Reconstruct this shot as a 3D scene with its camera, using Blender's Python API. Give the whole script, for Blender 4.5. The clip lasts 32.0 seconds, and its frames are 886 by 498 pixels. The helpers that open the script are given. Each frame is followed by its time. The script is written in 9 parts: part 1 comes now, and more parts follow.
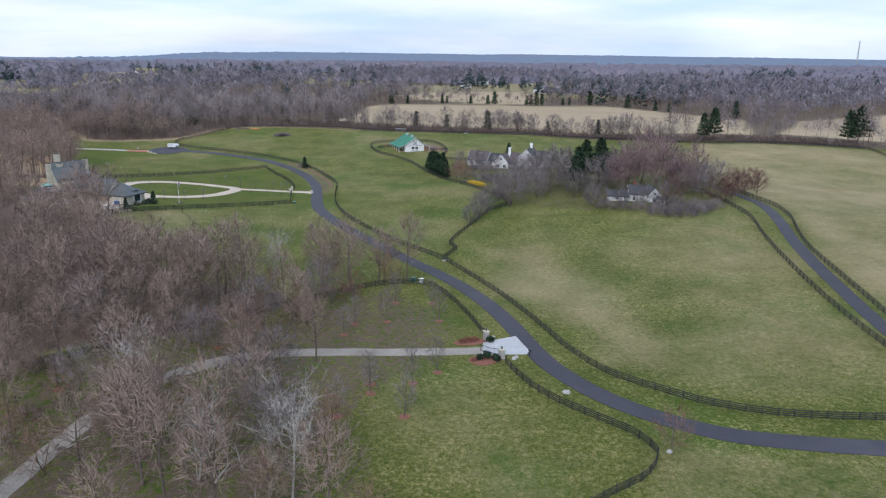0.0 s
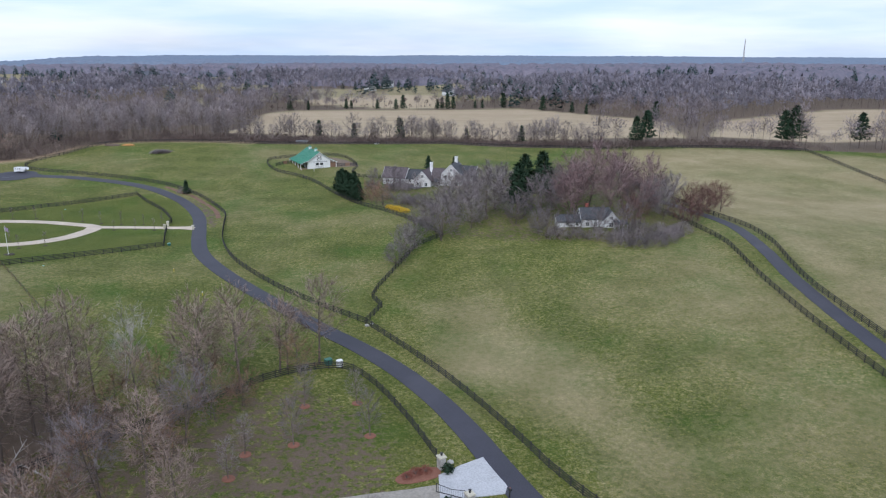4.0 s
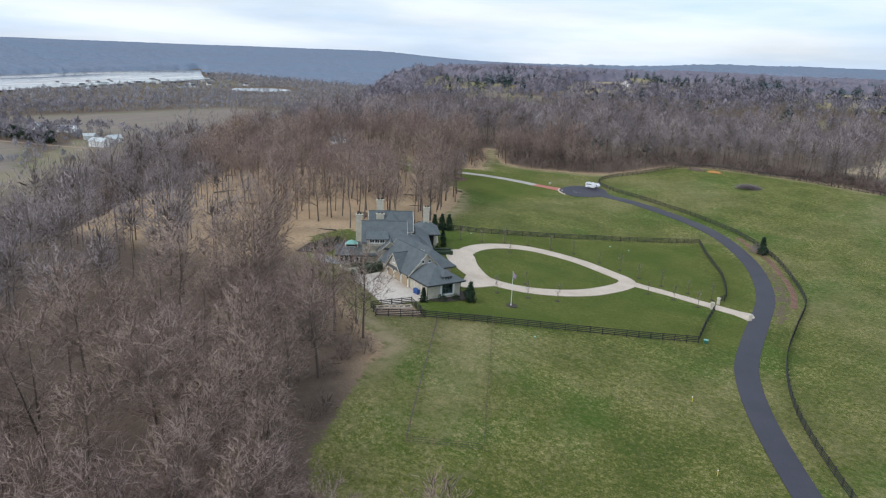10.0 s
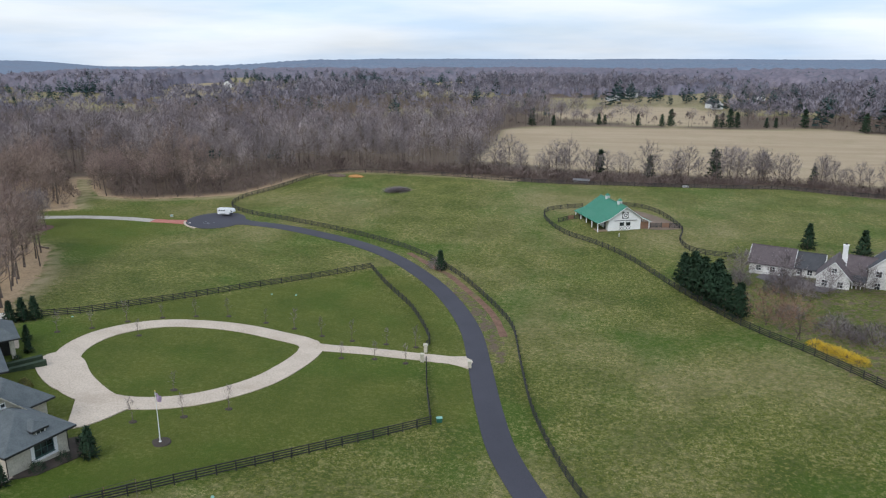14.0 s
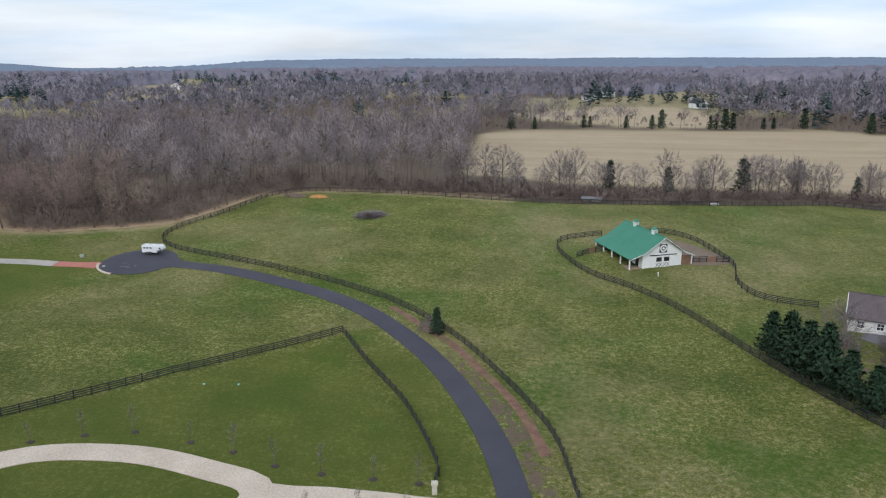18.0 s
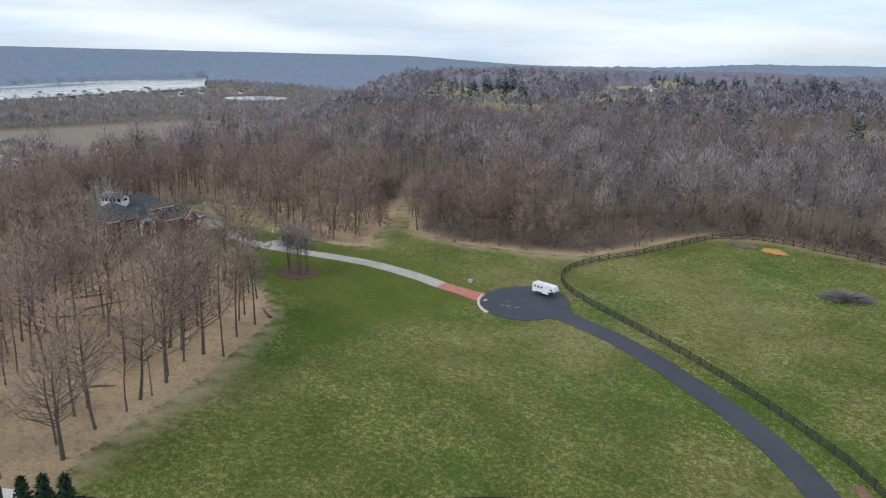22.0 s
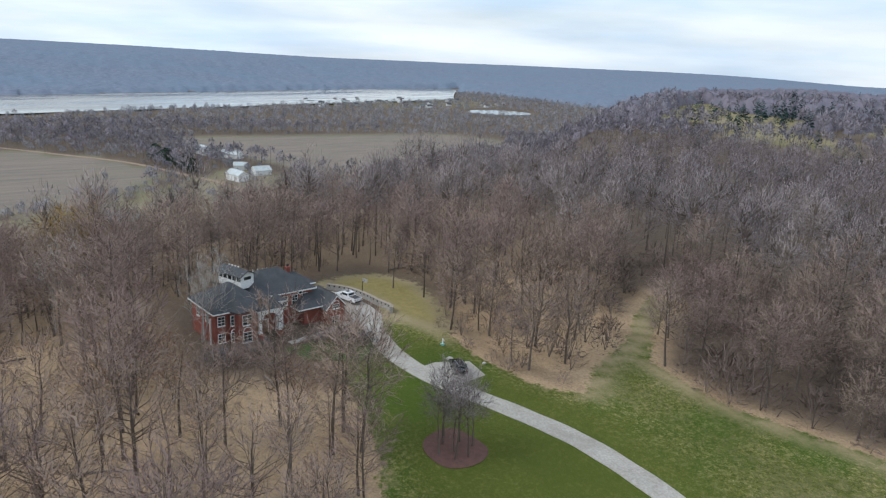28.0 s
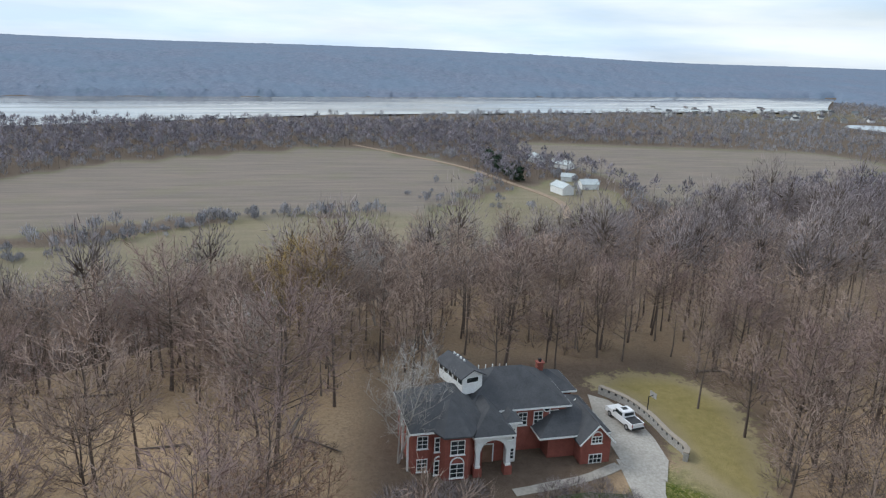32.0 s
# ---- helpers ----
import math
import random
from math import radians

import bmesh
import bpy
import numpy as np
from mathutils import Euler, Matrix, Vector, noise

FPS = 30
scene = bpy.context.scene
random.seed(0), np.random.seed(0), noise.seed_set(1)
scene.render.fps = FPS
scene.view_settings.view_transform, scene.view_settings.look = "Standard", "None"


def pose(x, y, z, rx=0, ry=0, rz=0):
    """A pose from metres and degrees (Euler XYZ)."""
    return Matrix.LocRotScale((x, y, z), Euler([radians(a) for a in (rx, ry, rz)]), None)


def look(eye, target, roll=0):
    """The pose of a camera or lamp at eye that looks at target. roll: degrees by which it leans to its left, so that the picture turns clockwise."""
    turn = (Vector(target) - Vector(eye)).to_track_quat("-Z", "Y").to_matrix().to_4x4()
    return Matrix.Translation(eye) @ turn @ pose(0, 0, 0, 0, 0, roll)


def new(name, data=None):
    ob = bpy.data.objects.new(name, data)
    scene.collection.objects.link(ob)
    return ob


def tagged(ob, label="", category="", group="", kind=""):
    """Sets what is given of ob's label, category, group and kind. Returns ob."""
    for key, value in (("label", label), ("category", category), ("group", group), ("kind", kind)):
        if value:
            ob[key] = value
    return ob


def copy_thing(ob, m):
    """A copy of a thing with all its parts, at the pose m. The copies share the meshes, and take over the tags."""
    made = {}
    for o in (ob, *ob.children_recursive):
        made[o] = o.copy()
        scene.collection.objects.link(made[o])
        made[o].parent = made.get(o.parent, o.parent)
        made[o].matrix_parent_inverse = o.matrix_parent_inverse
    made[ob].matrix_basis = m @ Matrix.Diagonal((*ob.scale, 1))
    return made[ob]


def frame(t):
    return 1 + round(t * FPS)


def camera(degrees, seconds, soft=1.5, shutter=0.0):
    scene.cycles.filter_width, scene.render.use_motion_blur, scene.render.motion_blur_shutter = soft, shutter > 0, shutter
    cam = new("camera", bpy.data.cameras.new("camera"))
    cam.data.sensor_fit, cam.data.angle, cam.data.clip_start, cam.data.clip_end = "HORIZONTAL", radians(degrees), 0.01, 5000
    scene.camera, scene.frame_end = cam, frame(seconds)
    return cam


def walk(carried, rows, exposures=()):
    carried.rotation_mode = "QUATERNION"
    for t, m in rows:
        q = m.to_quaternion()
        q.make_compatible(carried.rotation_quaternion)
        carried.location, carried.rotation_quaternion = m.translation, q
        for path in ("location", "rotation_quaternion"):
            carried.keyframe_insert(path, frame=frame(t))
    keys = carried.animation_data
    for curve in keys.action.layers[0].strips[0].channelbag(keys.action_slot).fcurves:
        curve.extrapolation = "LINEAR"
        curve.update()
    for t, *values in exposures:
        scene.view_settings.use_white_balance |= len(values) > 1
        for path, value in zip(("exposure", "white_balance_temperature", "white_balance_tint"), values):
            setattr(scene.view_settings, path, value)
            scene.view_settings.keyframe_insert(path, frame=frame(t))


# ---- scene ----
cam = camera(62.8, 32.0, soft=1.2)
PATH = [
    (0, (1.531, -6.18, 50.854), (1.51, -4.251, 50.326), 0.8),
    (0.5, (0.376, -0.301, 50.969), (0.476, 1.626, 50.442), 0.6),
    (1, (-0.415, 5.674, 51.067), (-0.256, 7.597, 50.539), 0.5),
    (1.5, (-1.176, 11.753, 51.086), (-0.937, 13.667, 50.557), 0.4),
    (2, (-1.657, 17.916, 50.945), (-1.411, 19.829, 50.416), 0.3),
    (2.5, (-1.821, 23.756, 50.811), (-1.574, 25.67, 50.284), 0.2),
    (4.5, (-1.387, 46.588, 50.172), (-1.158, 48.505, 49.65), 0.3),
    (5, (-1.221, 52.436, 50.171), (-1.026, 54.357, 49.649), 0.4),
    (5.5, (-1.325, 58.055, 50.098), (-1.382, 59.984, 49.574), 0.5),
    (6, (-1.084, 64.16, 49.774), (-1.45, 66.055, 49.252), 0.7),
    (6.5, (-1.061, 70.202, 49.548), (-1.766, 71.999, 49.025), 1.3),
    (7, (-1.051, 75.903, 49.566), (-2.061, 77.547, 49.041), 1.9),
    (7.5, (-1.263, 81.272, 49.926), (-2.34, 82.872, 49.4), 2.1),
    (8, (-2.521, 86.716, 50.398), (-3.601, 88.314, 49.871), 2.2),
    (8.5, (-4.542, 92.111, 50.851), (-5.677, 93.67, 50.321), 2.3),
    (9, (-7.096, 97.296, 51.192), (-8.247, 98.843, 50.659), 2.3),
    (9.5, (-9.838, 102.383, 51.3), (-11.003, 103.919, 50.766), 2.4),
    (10, (-12.475, 107.366, 51.263), (-13.672, 108.876, 50.728), 2.4),
    (10.5, (-15.277, 112.103, 51.095), (-16.494, 113.598, 50.56), 2.5),
    (11, (-18.604, 117.003, 51.021), (-19.821, 118.498, 50.485), 2.6),
    (11.5, (-21.788, 121.953, 50.982), (-22.987, 123.462, 50.448), 2.5),
    (12, (-24.899, 126.797, 50.974), (-25.937, 128.423, 50.447), 2.1),
    (12.5, (-28.305, 131.449, 50.895), (-29.111, 133.203, 50.373), 1.5),
    (13, (-31.933, 136.292, 50.752), (-32.481, 138.144, 50.232), 0.9),
    (13.5, (-35.484, 141.172, 50.476), (-35.839, 143.071, 49.958), 0.5),
    (14, (-38.389, 146.014, 50.36), (-38.674, 147.925, 49.844), 0.2),
    (14.5, (-40.764, 151.171, 50.287), (-40.988, 153.09, 49.77), 0.1),
    (16.5, (-47.624, 173.48, 49.263), (-47.805, 175.404, 48.748), -0.2),
    (17, (-48.981, 179.54, 49.099), (-49.163, 181.464, 48.584), -0.2),
    (17.5, (-50.146, 185.397, 48.879), (-50.329, 187.321, 48.364), -0.2),
    (18, (-51.28, 191.247, 48.638), (-51.463, 193.171, 48.122), -0.1),
    (18.5, (-52.38, 196.895, 48.635), (-52.565, 198.819, 48.119), -0.1),
    (19, (-53.53, 202.505, 48.686), (-53.778, 204.421, 48.169), -0.0),
    (19.5, (-54.802, 207.741, 48.714), (-55.283, 209.612, 48.196), 0.2),
    (20, (-55.624, 213.219, 48.799), (-56.421, 214.977, 48.277), 0.5),
    (20.5, (-56.671, 219.31, 48.767), (-57.753, 220.908, 48.242), 1.0),
    (21, (-57.897, 225.401, 48.791), (-59.149, 226.869, 48.264), 1.4),
    (21.5, (-59.816, 231.084, 48.799), (-61.082, 232.54, 48.272), 1.5),
    (22, (-61.951, 236.253, 48.918), (-63.219, 237.707, 48.391), 1.6),
    (22.5, (-64.506, 240.774, 49.03), (-65.774, 242.227, 48.503), 1.7),
    (23, (-67.334, 245.171, 48.972), (-68.604, 246.623, 48.443), 1.8),
    (23.5, (-70.874, 249.321, 48.827), (-72.256, 250.666, 48.295), 1.8),
    (24, (-74.289, 253.853, 48.802), (-75.902, 254.906, 48.262), 2.2),
    (24.5, (-77.489, 258.679, 48.779), (-79.152, 259.65, 48.24), 2.3),
    (25, (-81.613, 262.667, 48.734), (-83.278, 263.637, 48.198), 2.4),
    (25.5, (-86.0, 266.155, 49.153), (-87.665, 267.125, 48.619), 2.6),
    (26, (-90.781, 269.603, 50.243), (-92.446, 270.574, 49.711), 2.7),
    (26.5, (-95.608, 273.162, 51.353), (-97.276, 274.131, 50.825), 2.7),
    (28.5, (-116.045, 285.856, 51.01), (-117.718, 286.823, 50.496), 2.7),
    (29, (-120.62, 288.543, 51.088), (-122.293, 289.51, 50.574), 2.6),
    (29.5, (-125.296, 291.235, 51.272), (-126.969, 292.201, 50.757), 2.5),
    (30, (-130.164, 293.913, 51.33), (-131.838, 294.88, 50.815), 2.4),
    (30.5, (-135.014, 296.557, 51.375), (-136.687, 297.524, 50.86), 2.3),
    (31, (-140.205, 299.237, 51.108), (-141.878, 300.205, 50.595), 2.2),
    (31.5, (-146.027, 300.652, 50.86), (-147.845, 301.299, 50.336), 2.1),
    (32, (-150.598, 304.586, 51.099), (-152.521, 304.695, 50.559), 2.3),
]
walk(cam, [(t, look(eye, target, roll)) for t, eye, target, roll in PATH],
     [(0, 0.25, 5980, 14), (6, 0.24, 5950, 14), (9, 0.23, 6160, 11), (12, 0.20, 6300, 10), (16, 0.13, 6300, 12), (20, 0.15, 6400, 10), (24, 0.22, 6290, 9), (32, 0.22, 6290, 8)])
# ---------------------------------------------------------------- node helpers


def nodes_of(name):
    m = bpy.data.materials.new(name)
    m.use_nodes = True
    nt = m.node_tree
    return m, nt, nt.nodes["Principled BSDF"]


def noise_node(nt, vec, scale, detail=4.0, rough=0.55):
    n = nt.nodes.new("ShaderNodeTexNoise")
    n.inputs["Scale"].default_value, n.inputs["Detail"].default_value, n.inputs["Roughness"].default_value = scale, detail, rough
    if vec is not None:
        nt.links.new(vec, n.inputs["Vector"])
    return n.outputs["Fac"]


def span(nt, value, a, b, lo=0.0, hi=1.0):
    n = nt.nodes.new("ShaderNodeMapRange")
    n.inputs["From Min"].default_value, n.inputs["From Max"].default_value = a, b
    n.inputs["To Min"].default_value, n.inputs["To Max"].default_value = lo, hi
    nt.links.new(value, n.inputs["Value"])
    return n.outputs["Result"]


def blend(nt, fac, a, b, mode="MIX"):
    n = nt.nodes.new("ShaderNodeMix")
    n.data_type, n.blend_type = "RGBA", mode
    for key, v in (("Factor", fac), ("A", a), ("B", b)):
        if isinstance(v, (tuple, float, int)):
            n.inputs[key].default_value = (*v, 1) if isinstance(v, tuple) else v
        else:
            nt.links.new(v, n.inputs[key])
    return n.outputs["Result"]


def times(nt, a, b):
    n = nt.nodes.new("ShaderNodeMath")
    n.operation = "MULTIPLY"
    for i, v in enumerate((a, b)):
        if isinstance(v, float):
            n.inputs[i].default_value = v
        else:
            nt.links.new(v, n.inputs[i])
    return n.outputs["Value"]


def bumped(nt, bsdf, value, strength, distance):
    b = nt.nodes.new("ShaderNodeBump")
    b.inputs["Strength"].default_value, b.inputs["Distance"].default_value = strength, distance
    nt.links.new(value, b.inputs["Height"])
    nt.links.new(b.outputs["Normal"], bsdf.inputs["Normal"])


# ---------------------------------------------------------------- light
world = bpy.data.worlds.new("sky")
scene.world = world
world.use_nodes = True
SUN_ELEVATION, SUN_AZIMUTH = radians(42), radians(200)


def build_sky():
    nt = world.node_tree
    nt.nodes.clear()
    out = nt.nodes.new("ShaderNodeOutputWorld")
    bg = nt.nodes.new("ShaderNodeBackground")
    sky = nt.nodes.new("ShaderNodeTexSky")
    sky.sky_type = "NISHITA"
    sky.sun_disc = False
    sky.sun_elevation, sky.sun_rotation = SUN_ELEVATION, SUN_AZIMUTH
    sky.air_density, sky.dust_density = 1.0, 2.0
    tex = nt.nodes.new("ShaderNodeTexCoord")
    mp = nt.nodes.new("ShaderNodeMapping")
    mp.inputs["Scale"].default_value = (1.0, 1.0, 7.0)
    cloud = nt.nodes.new("ShaderNodeTexNoise")
    cloud.inputs["Scale"].default_value = 2.2
    cloud.inputs["Detail"].default_value = 7
    cloud.inputs["Roughness"].default_value = 0.5
    ramp = nt.nodes.new("ShaderNodeMapRange")
    ramp.inputs["From Min"].default_value, ramp.inputs["From Max"].default_value = 0.30, 0.62
    ramp.inputs["To Min"].default_value, ramp.inputs["To Max"].default_value = 0.62, 0.97
    mix = nt.nodes.new("ShaderNodeMix")
    mix.data_type = "RGBA"
    veil = nt.nodes.new("ShaderNodeMix")
    veil.data_type = "RGBA"
    veil.inputs["A"].default_value, veil.inputs["B"].default_value = (5.2, 6.5, 8.1, 1), (7.4, 7.9, 8.4, 1)
    streak = nt.nodes.new("ShaderNodeTexNoise")
    streak.inputs["Scale"].default_value, streak.inputs["Detail"].default_value = 3.1, 8
    nt.links.new(mp.outputs["Vector"], streak.inputs["Vector"])
    nt.links.new(span(nt, streak.outputs["Fac"], 0.36, 0.62), veil.inputs["Factor"])
    nt.links.new(veil.outputs["Result"], mix.inputs["B"])
    nt.links.new(tex.outputs["Generated"], mp.inputs["Vector"])
    nt.links.new(mp.outputs["Vector"], cloud.inputs["Vector"])
    nt.links.new(cloud.outputs["Fac"], ramp.inputs["Value"])
    nt.links.new(ramp.outputs["Result"], mix.inputs["Factor"])
    nt.links.new(sky.outputs["Color"], mix.inputs["A"])
    nt.links.new(mix.outputs["Result"], bg.inputs["Color"])
    bg.inputs["Strength"].default_value = 0.118
    nt.links.new(bg.outputs["Background"], out.inputs["Surface"])


build_sky()
sun = new("sun", bpy.data.lights.new("sun", "SUN"))
sun.data.energy, sun.data.angle, sun.data.color = 1.4, radians(25), (1.0, 0.985, 0.96)
sun.rotation_euler = Euler((radians(48), 0, radians(-20)))

# ---------------------------------------------------------------- materials


def surface(name, c1, c2, scale=3.0, rough=0.8, bump=0.3, fine=18.0, metal=0.0, vary=0.0, stain=None, place=True):
    """A two-scale surface: broad patches from c1 to c2, fine grain and relief; vary: change from piece to piece."""
    m, nt, bsdf = nodes_of(name)
    if place:
        vec = nt.nodes.new("ShaderNodeNewGeometry").outputs["Position"]
    else:
        vec = nt.nodes.new("ShaderNodeTexCoord").outputs["Object"]
    broad, grain = noise_node(nt, vec, scale), noise_node(nt, vec, fine, 3)
    col = blend(nt, span(nt, broad, 0.3, 0.7), c1, c2)
    col = blend(nt, 0.28, col, blend(nt, span(nt, grain, 0.35, 0.65), tuple(v * 0.6 for v in c1), tuple(min(1, v * 1.35) for v in c2)))
    if stain:
        col = blend(nt, span(nt, noise_node(nt, vec, scale * 0.35, 5), 0.55, 0.7, 0, 0.7), col, stain)
    if vary:
        rnd = nt.nodes.new("ShaderNodeObjectInfo").outputs["Random"]
        hsv = nt.nodes.new("ShaderNodeHueSaturation")
        nt.links.new(span(nt, rnd, 0, 1, 1 - vary, 1 + vary), hsv.inputs["Value"])
        nt.links.new(col, hsv.inputs["Color"])
        col = hsv.outputs["Color"]
    nt.links.new(col, bsdf.inputs["Base Color"])
    bsdf.inputs["Roughness"].default_value, bsdf.inputs["Metallic"].default_value = rough, metal
    if bump:
        bumped(nt, bsdf, grain, bump, 0.02)
    return m


def tree_matter(name, c1, c2, rough=0.9, thin=0.0):
    """Bark, twigs or needles: one tint a tree, from its own attribute or, for single trees, from the object."""
    m, nt, bsdf = nodes_of(name)
    at = nt.nodes.new("ShaderNodeAttribute")
    at.attribute_name = "tint"
    rnd = nt.nodes.new("ShaderNodeObjectInfo").outputs["Random"]
    add = nt.nodes.new("ShaderNodeMath")
    add.operation = "ADD"
    nt.links.new(at.outputs["Fac"], add.inputs[0])
    nt.links.new(times(nt, rnd, 0.5), add.inputs[1])
    wrap = nt.nodes.new("ShaderNodeMath")
    wrap.operation = "FRACT"
    nt.links.new(add.outputs["Value"], wrap.inputs[0])
    pos = nt.nodes.new("ShaderNodeNewGeometry").outputs["Position"]
    col = blend(nt, wrap.outputs["Value"], c1, c2)
    col = blend(nt, span(nt, noise_node(nt, pos, 0.9, 3), 0.3, 0.7, 0, 0.45), col, tuple(v * 0.55 for v in c1))
    nt.links.new(col, bsdf.inputs["Base Color"])
    bsdf.inputs["Roughness"].default_value = rough
    bsdf.inputs["Specular IOR Level"].default_value = 0.15
    if thin:
        # twigs let light pass between them
        lit = nt.nodes.new("ShaderNodeBsdfTranslucent")
        nt.links.new(col, lit.inputs["Color"])
        mix = nt.nodes.new("ShaderNodeMixShader")
        mix.inputs["Fac"].default_value = thin
        nt.links.new(bsdf.outputs["BSDF"], mix.inputs[1])
        nt.links.new(lit.outputs["BSDF"], mix.inputs[2])
        nt.links.new(mix.outputs["Shader"], nt.nodes["Material Output"].inputs["Surface"])
    return m


def ground_matter():
    """Turf, leaf litter, stubble and ploughed soil, laid by the cover attribute (litter, dry, soil)."""
    m, nt, bsdf = nodes_of("ground_cover")
    pos = nt.nodes.new("ShaderNodeNewGeometry").outputs["Position"]
    at = nt.nodes.new("ShaderNodeAttribute")
    at.attribute_name = "cover"
    sep = nt.nodes.new("ShaderNodeSeparateColor")
    nt.links.new(at.outputs["Color"], sep.inputs["Color"])
    litter, dry, soil = sep.outputs
    stubble = at.outputs["Alpha"]
    big, mid = noise_node(nt, pos, 0.018, 4), noise_node(nt, pos, 0.085, 5, 0.6)
    small, fine = noise_node(nt, pos, 0.8, 6, 0.72), noise_node(nt, pos, 2.6, 5, 0.7)
    speck, tuft = noise_node(nt, pos, 3.3, 6, 0.75), noise_node(nt, pos, 1.3, 5, 0.72)
    sward = noise_node(nt, pos, 0.034, 5, 0.6)
    fleck = noise_node(nt, pos, 1.7, 4, 0.7)
    green = blend(nt, span(nt, mid, 0.35, 0.66), (0.056, 0.080, 0.009), (0.100, 0.115, 0.015))
    green = blend(nt, span(nt, big, 0.40, 0.62, 0, 0.65), green, (0.115, 0.118, 0.022))
    green = blend(nt, span(nt, fine, 0.45, 0.56, 0, 0.75), green, (0.027, 0.048, 0.005))
    lush = span(nt, dry, -0.6, 0.0, 0.22, 1.0)
    green = blend(nt, times(nt, span(nt, fleck, 0.55, 0.60, 0, 0.65), lush), green, (0.196, 0.178, 0.053))
    green = blend(nt, span(nt, sward, 0.50, 0.62, 0, 0.7), green, (0.040, 0.087, 0.005))
    straw = blend(nt, span(nt, fine, 0.3, 0.7), (0.255, 0.215, 0.080), (0.410, 0.350, 0.165))
    spots = times(nt, blend(nt, 0.5, span(nt, speck, 0.53, 0.58), span(nt, tuft, 0.54, 0.58)), span(nt, mid, 0.40, 0.60, 0.25, 1.0))
    turf = blend(nt, times(nt, times(nt, spots, lush), 0.9), green, straw)
    turf = blend(nt, span(nt, dry, -0.6, 0.0, 0.62, 0.0), turf, blend(nt, span(nt, fine, 0.40, 0.60), (0.046, 0.070, 0.006), blend(nt, span(nt, mid, 0.35, 0.65), (0.084, 0.108, 0.010), (0.128, 0.138, 0.020))))
    patch = nt.nodes.new("ShaderNodeMath")
    patch.operation = "ADD"
    nt.links.new(dry, patch.inputs[0])
    nt.links.new(span(nt, big, 0.35, 0.7, -0.25, 0.25), patch.inputs[1])
    broken = nt.nodes.new("ShaderNodeMath")
    broken.operation = "ADD"
    nt.links.new(patch.outputs["Value"], broken.inputs[0])
    nt.links.new(span(nt, small, 0.3, 0.7, -0.22, 0.22), broken.inputs[1])
    hay = blend(nt, span(nt, mid, 0.3, 0.7), (0.260, 0.205, 0.110), (0.360, 0.285, 0.175))
    turf = blend(nt, span(nt, broken.outputs["Value"], 0.1, 0.95, 0, 0.9), turf, hay)
    turf = blend(nt, span(nt, dry, 1.25, 1.6, 0, 0.85), turf, blend(nt, span(nt, small, 0.35, 0.65), (0.200, 0.165, 0.045), (0.300, 0.235, 0.085)))
    leaf = blend(nt, span(nt, small, 0.3, 0.7), (0.096, 0.067, 0.052), (0.160, 0.115, 0.088))
    leaf = blend(nt, span(nt, fine, 0.35, 0.7, 0, 0.55), leaf, (0.090, 0.062, 0.045))
    oak_leaf = blend(nt, span(nt, mid, 0.3, 0.7), (0.430, 0.290, 0.172), (0.570, 0.408, 0.258))
    oak_leaf = blend(nt, span(nt, fine, 0.4, 0.7, 0, 0.6), oak_leaf, (0.190, 0.132, 0.078))
    oak_leaf = blend(nt, span(nt, small, 0.52, 0.66, 0, 0.55), oak_leaf, (0.185, 0.132, 0.088))
    leaf = blend(nt, span(nt, soil, -1.0, 0.0, 1.0, 0.0), leaf, oak_leaf)
    rim = nt.nodes.new("ShaderNodeMath")
    rim.operation = "ADD"
    nt.links.new(litter, rim.inputs[0])
    nt.links.new(span(nt, small, 0.3, 0.7, -0.25, 0.25), rim.inputs[1])
    col = blend(nt, span(nt, rim.outputs["Value"], 0.42, 0.58), turf, leaf)
    stretch = nt.nodes.new("ShaderNodeMapping")
    stretch.inputs["Scale"].default_value = (0.012, 0.09, 0.05)
    nt.links.new(pos, stretch.inputs["Vector"])
    rows = noise_node(nt, stretch.outputs["Vector"], 1.0, 6, 0.6)
    furrow = nt.nodes.new("ShaderNodeMapping")
    furrow.vector_type = "TEXTURE"
    furrow.inputs["Scale"].default_value = (5.0, 60.0, 20.0)
    furrow.inputs["Rotation"].default_value = (0, 0, 0.19)
    nt.links.new(pos, furrow.inputs["Vector"])
    ridges = noise_node(nt, furrow.outputs["Vector"], 1.0, 6, 0.65)
    earth = blend(nt, span(nt, ridges, 0.36, 0.64), (0.168, 0.140, 0.122), (0.236, 0.188, 0.158))
    earth = blend(nt, span(nt, sward, 0.50, 0.68, 0, 0.4), earth, (0.190, 0.170, 0.110))
    col = blend(nt, soil, col, earth)
    stalks = blend(nt, span(nt, rows, 0.35, 0.65), (0.33, 0.250, 0.165), (0.40, 0.310, 0.212))
    col = blend(nt, stubble, col, blend(nt, span(nt, mid, 0.5, 0.7, 0, 0.4), stalks, (0.27, 0.225, 0.13)))
    nt.links.new(col, bsdf.inputs["Base Color"])
    bsdf.inputs["Roughness"].default_value = 0.95
    bsdf.inputs["Specular IOR Level"].default_value = 0.2
    bsdf.inputs["Sheen Weight"].default_value, bsdf.inputs["Sheen Roughness"].default_value = 0.03, 0.5
    bsdf.inputs["Sheen Tint"].default_value = (0.62, 0.80, 0.30, 1)
    bumped(nt, bsdf, fine, 0.9, 0.25)
    return m


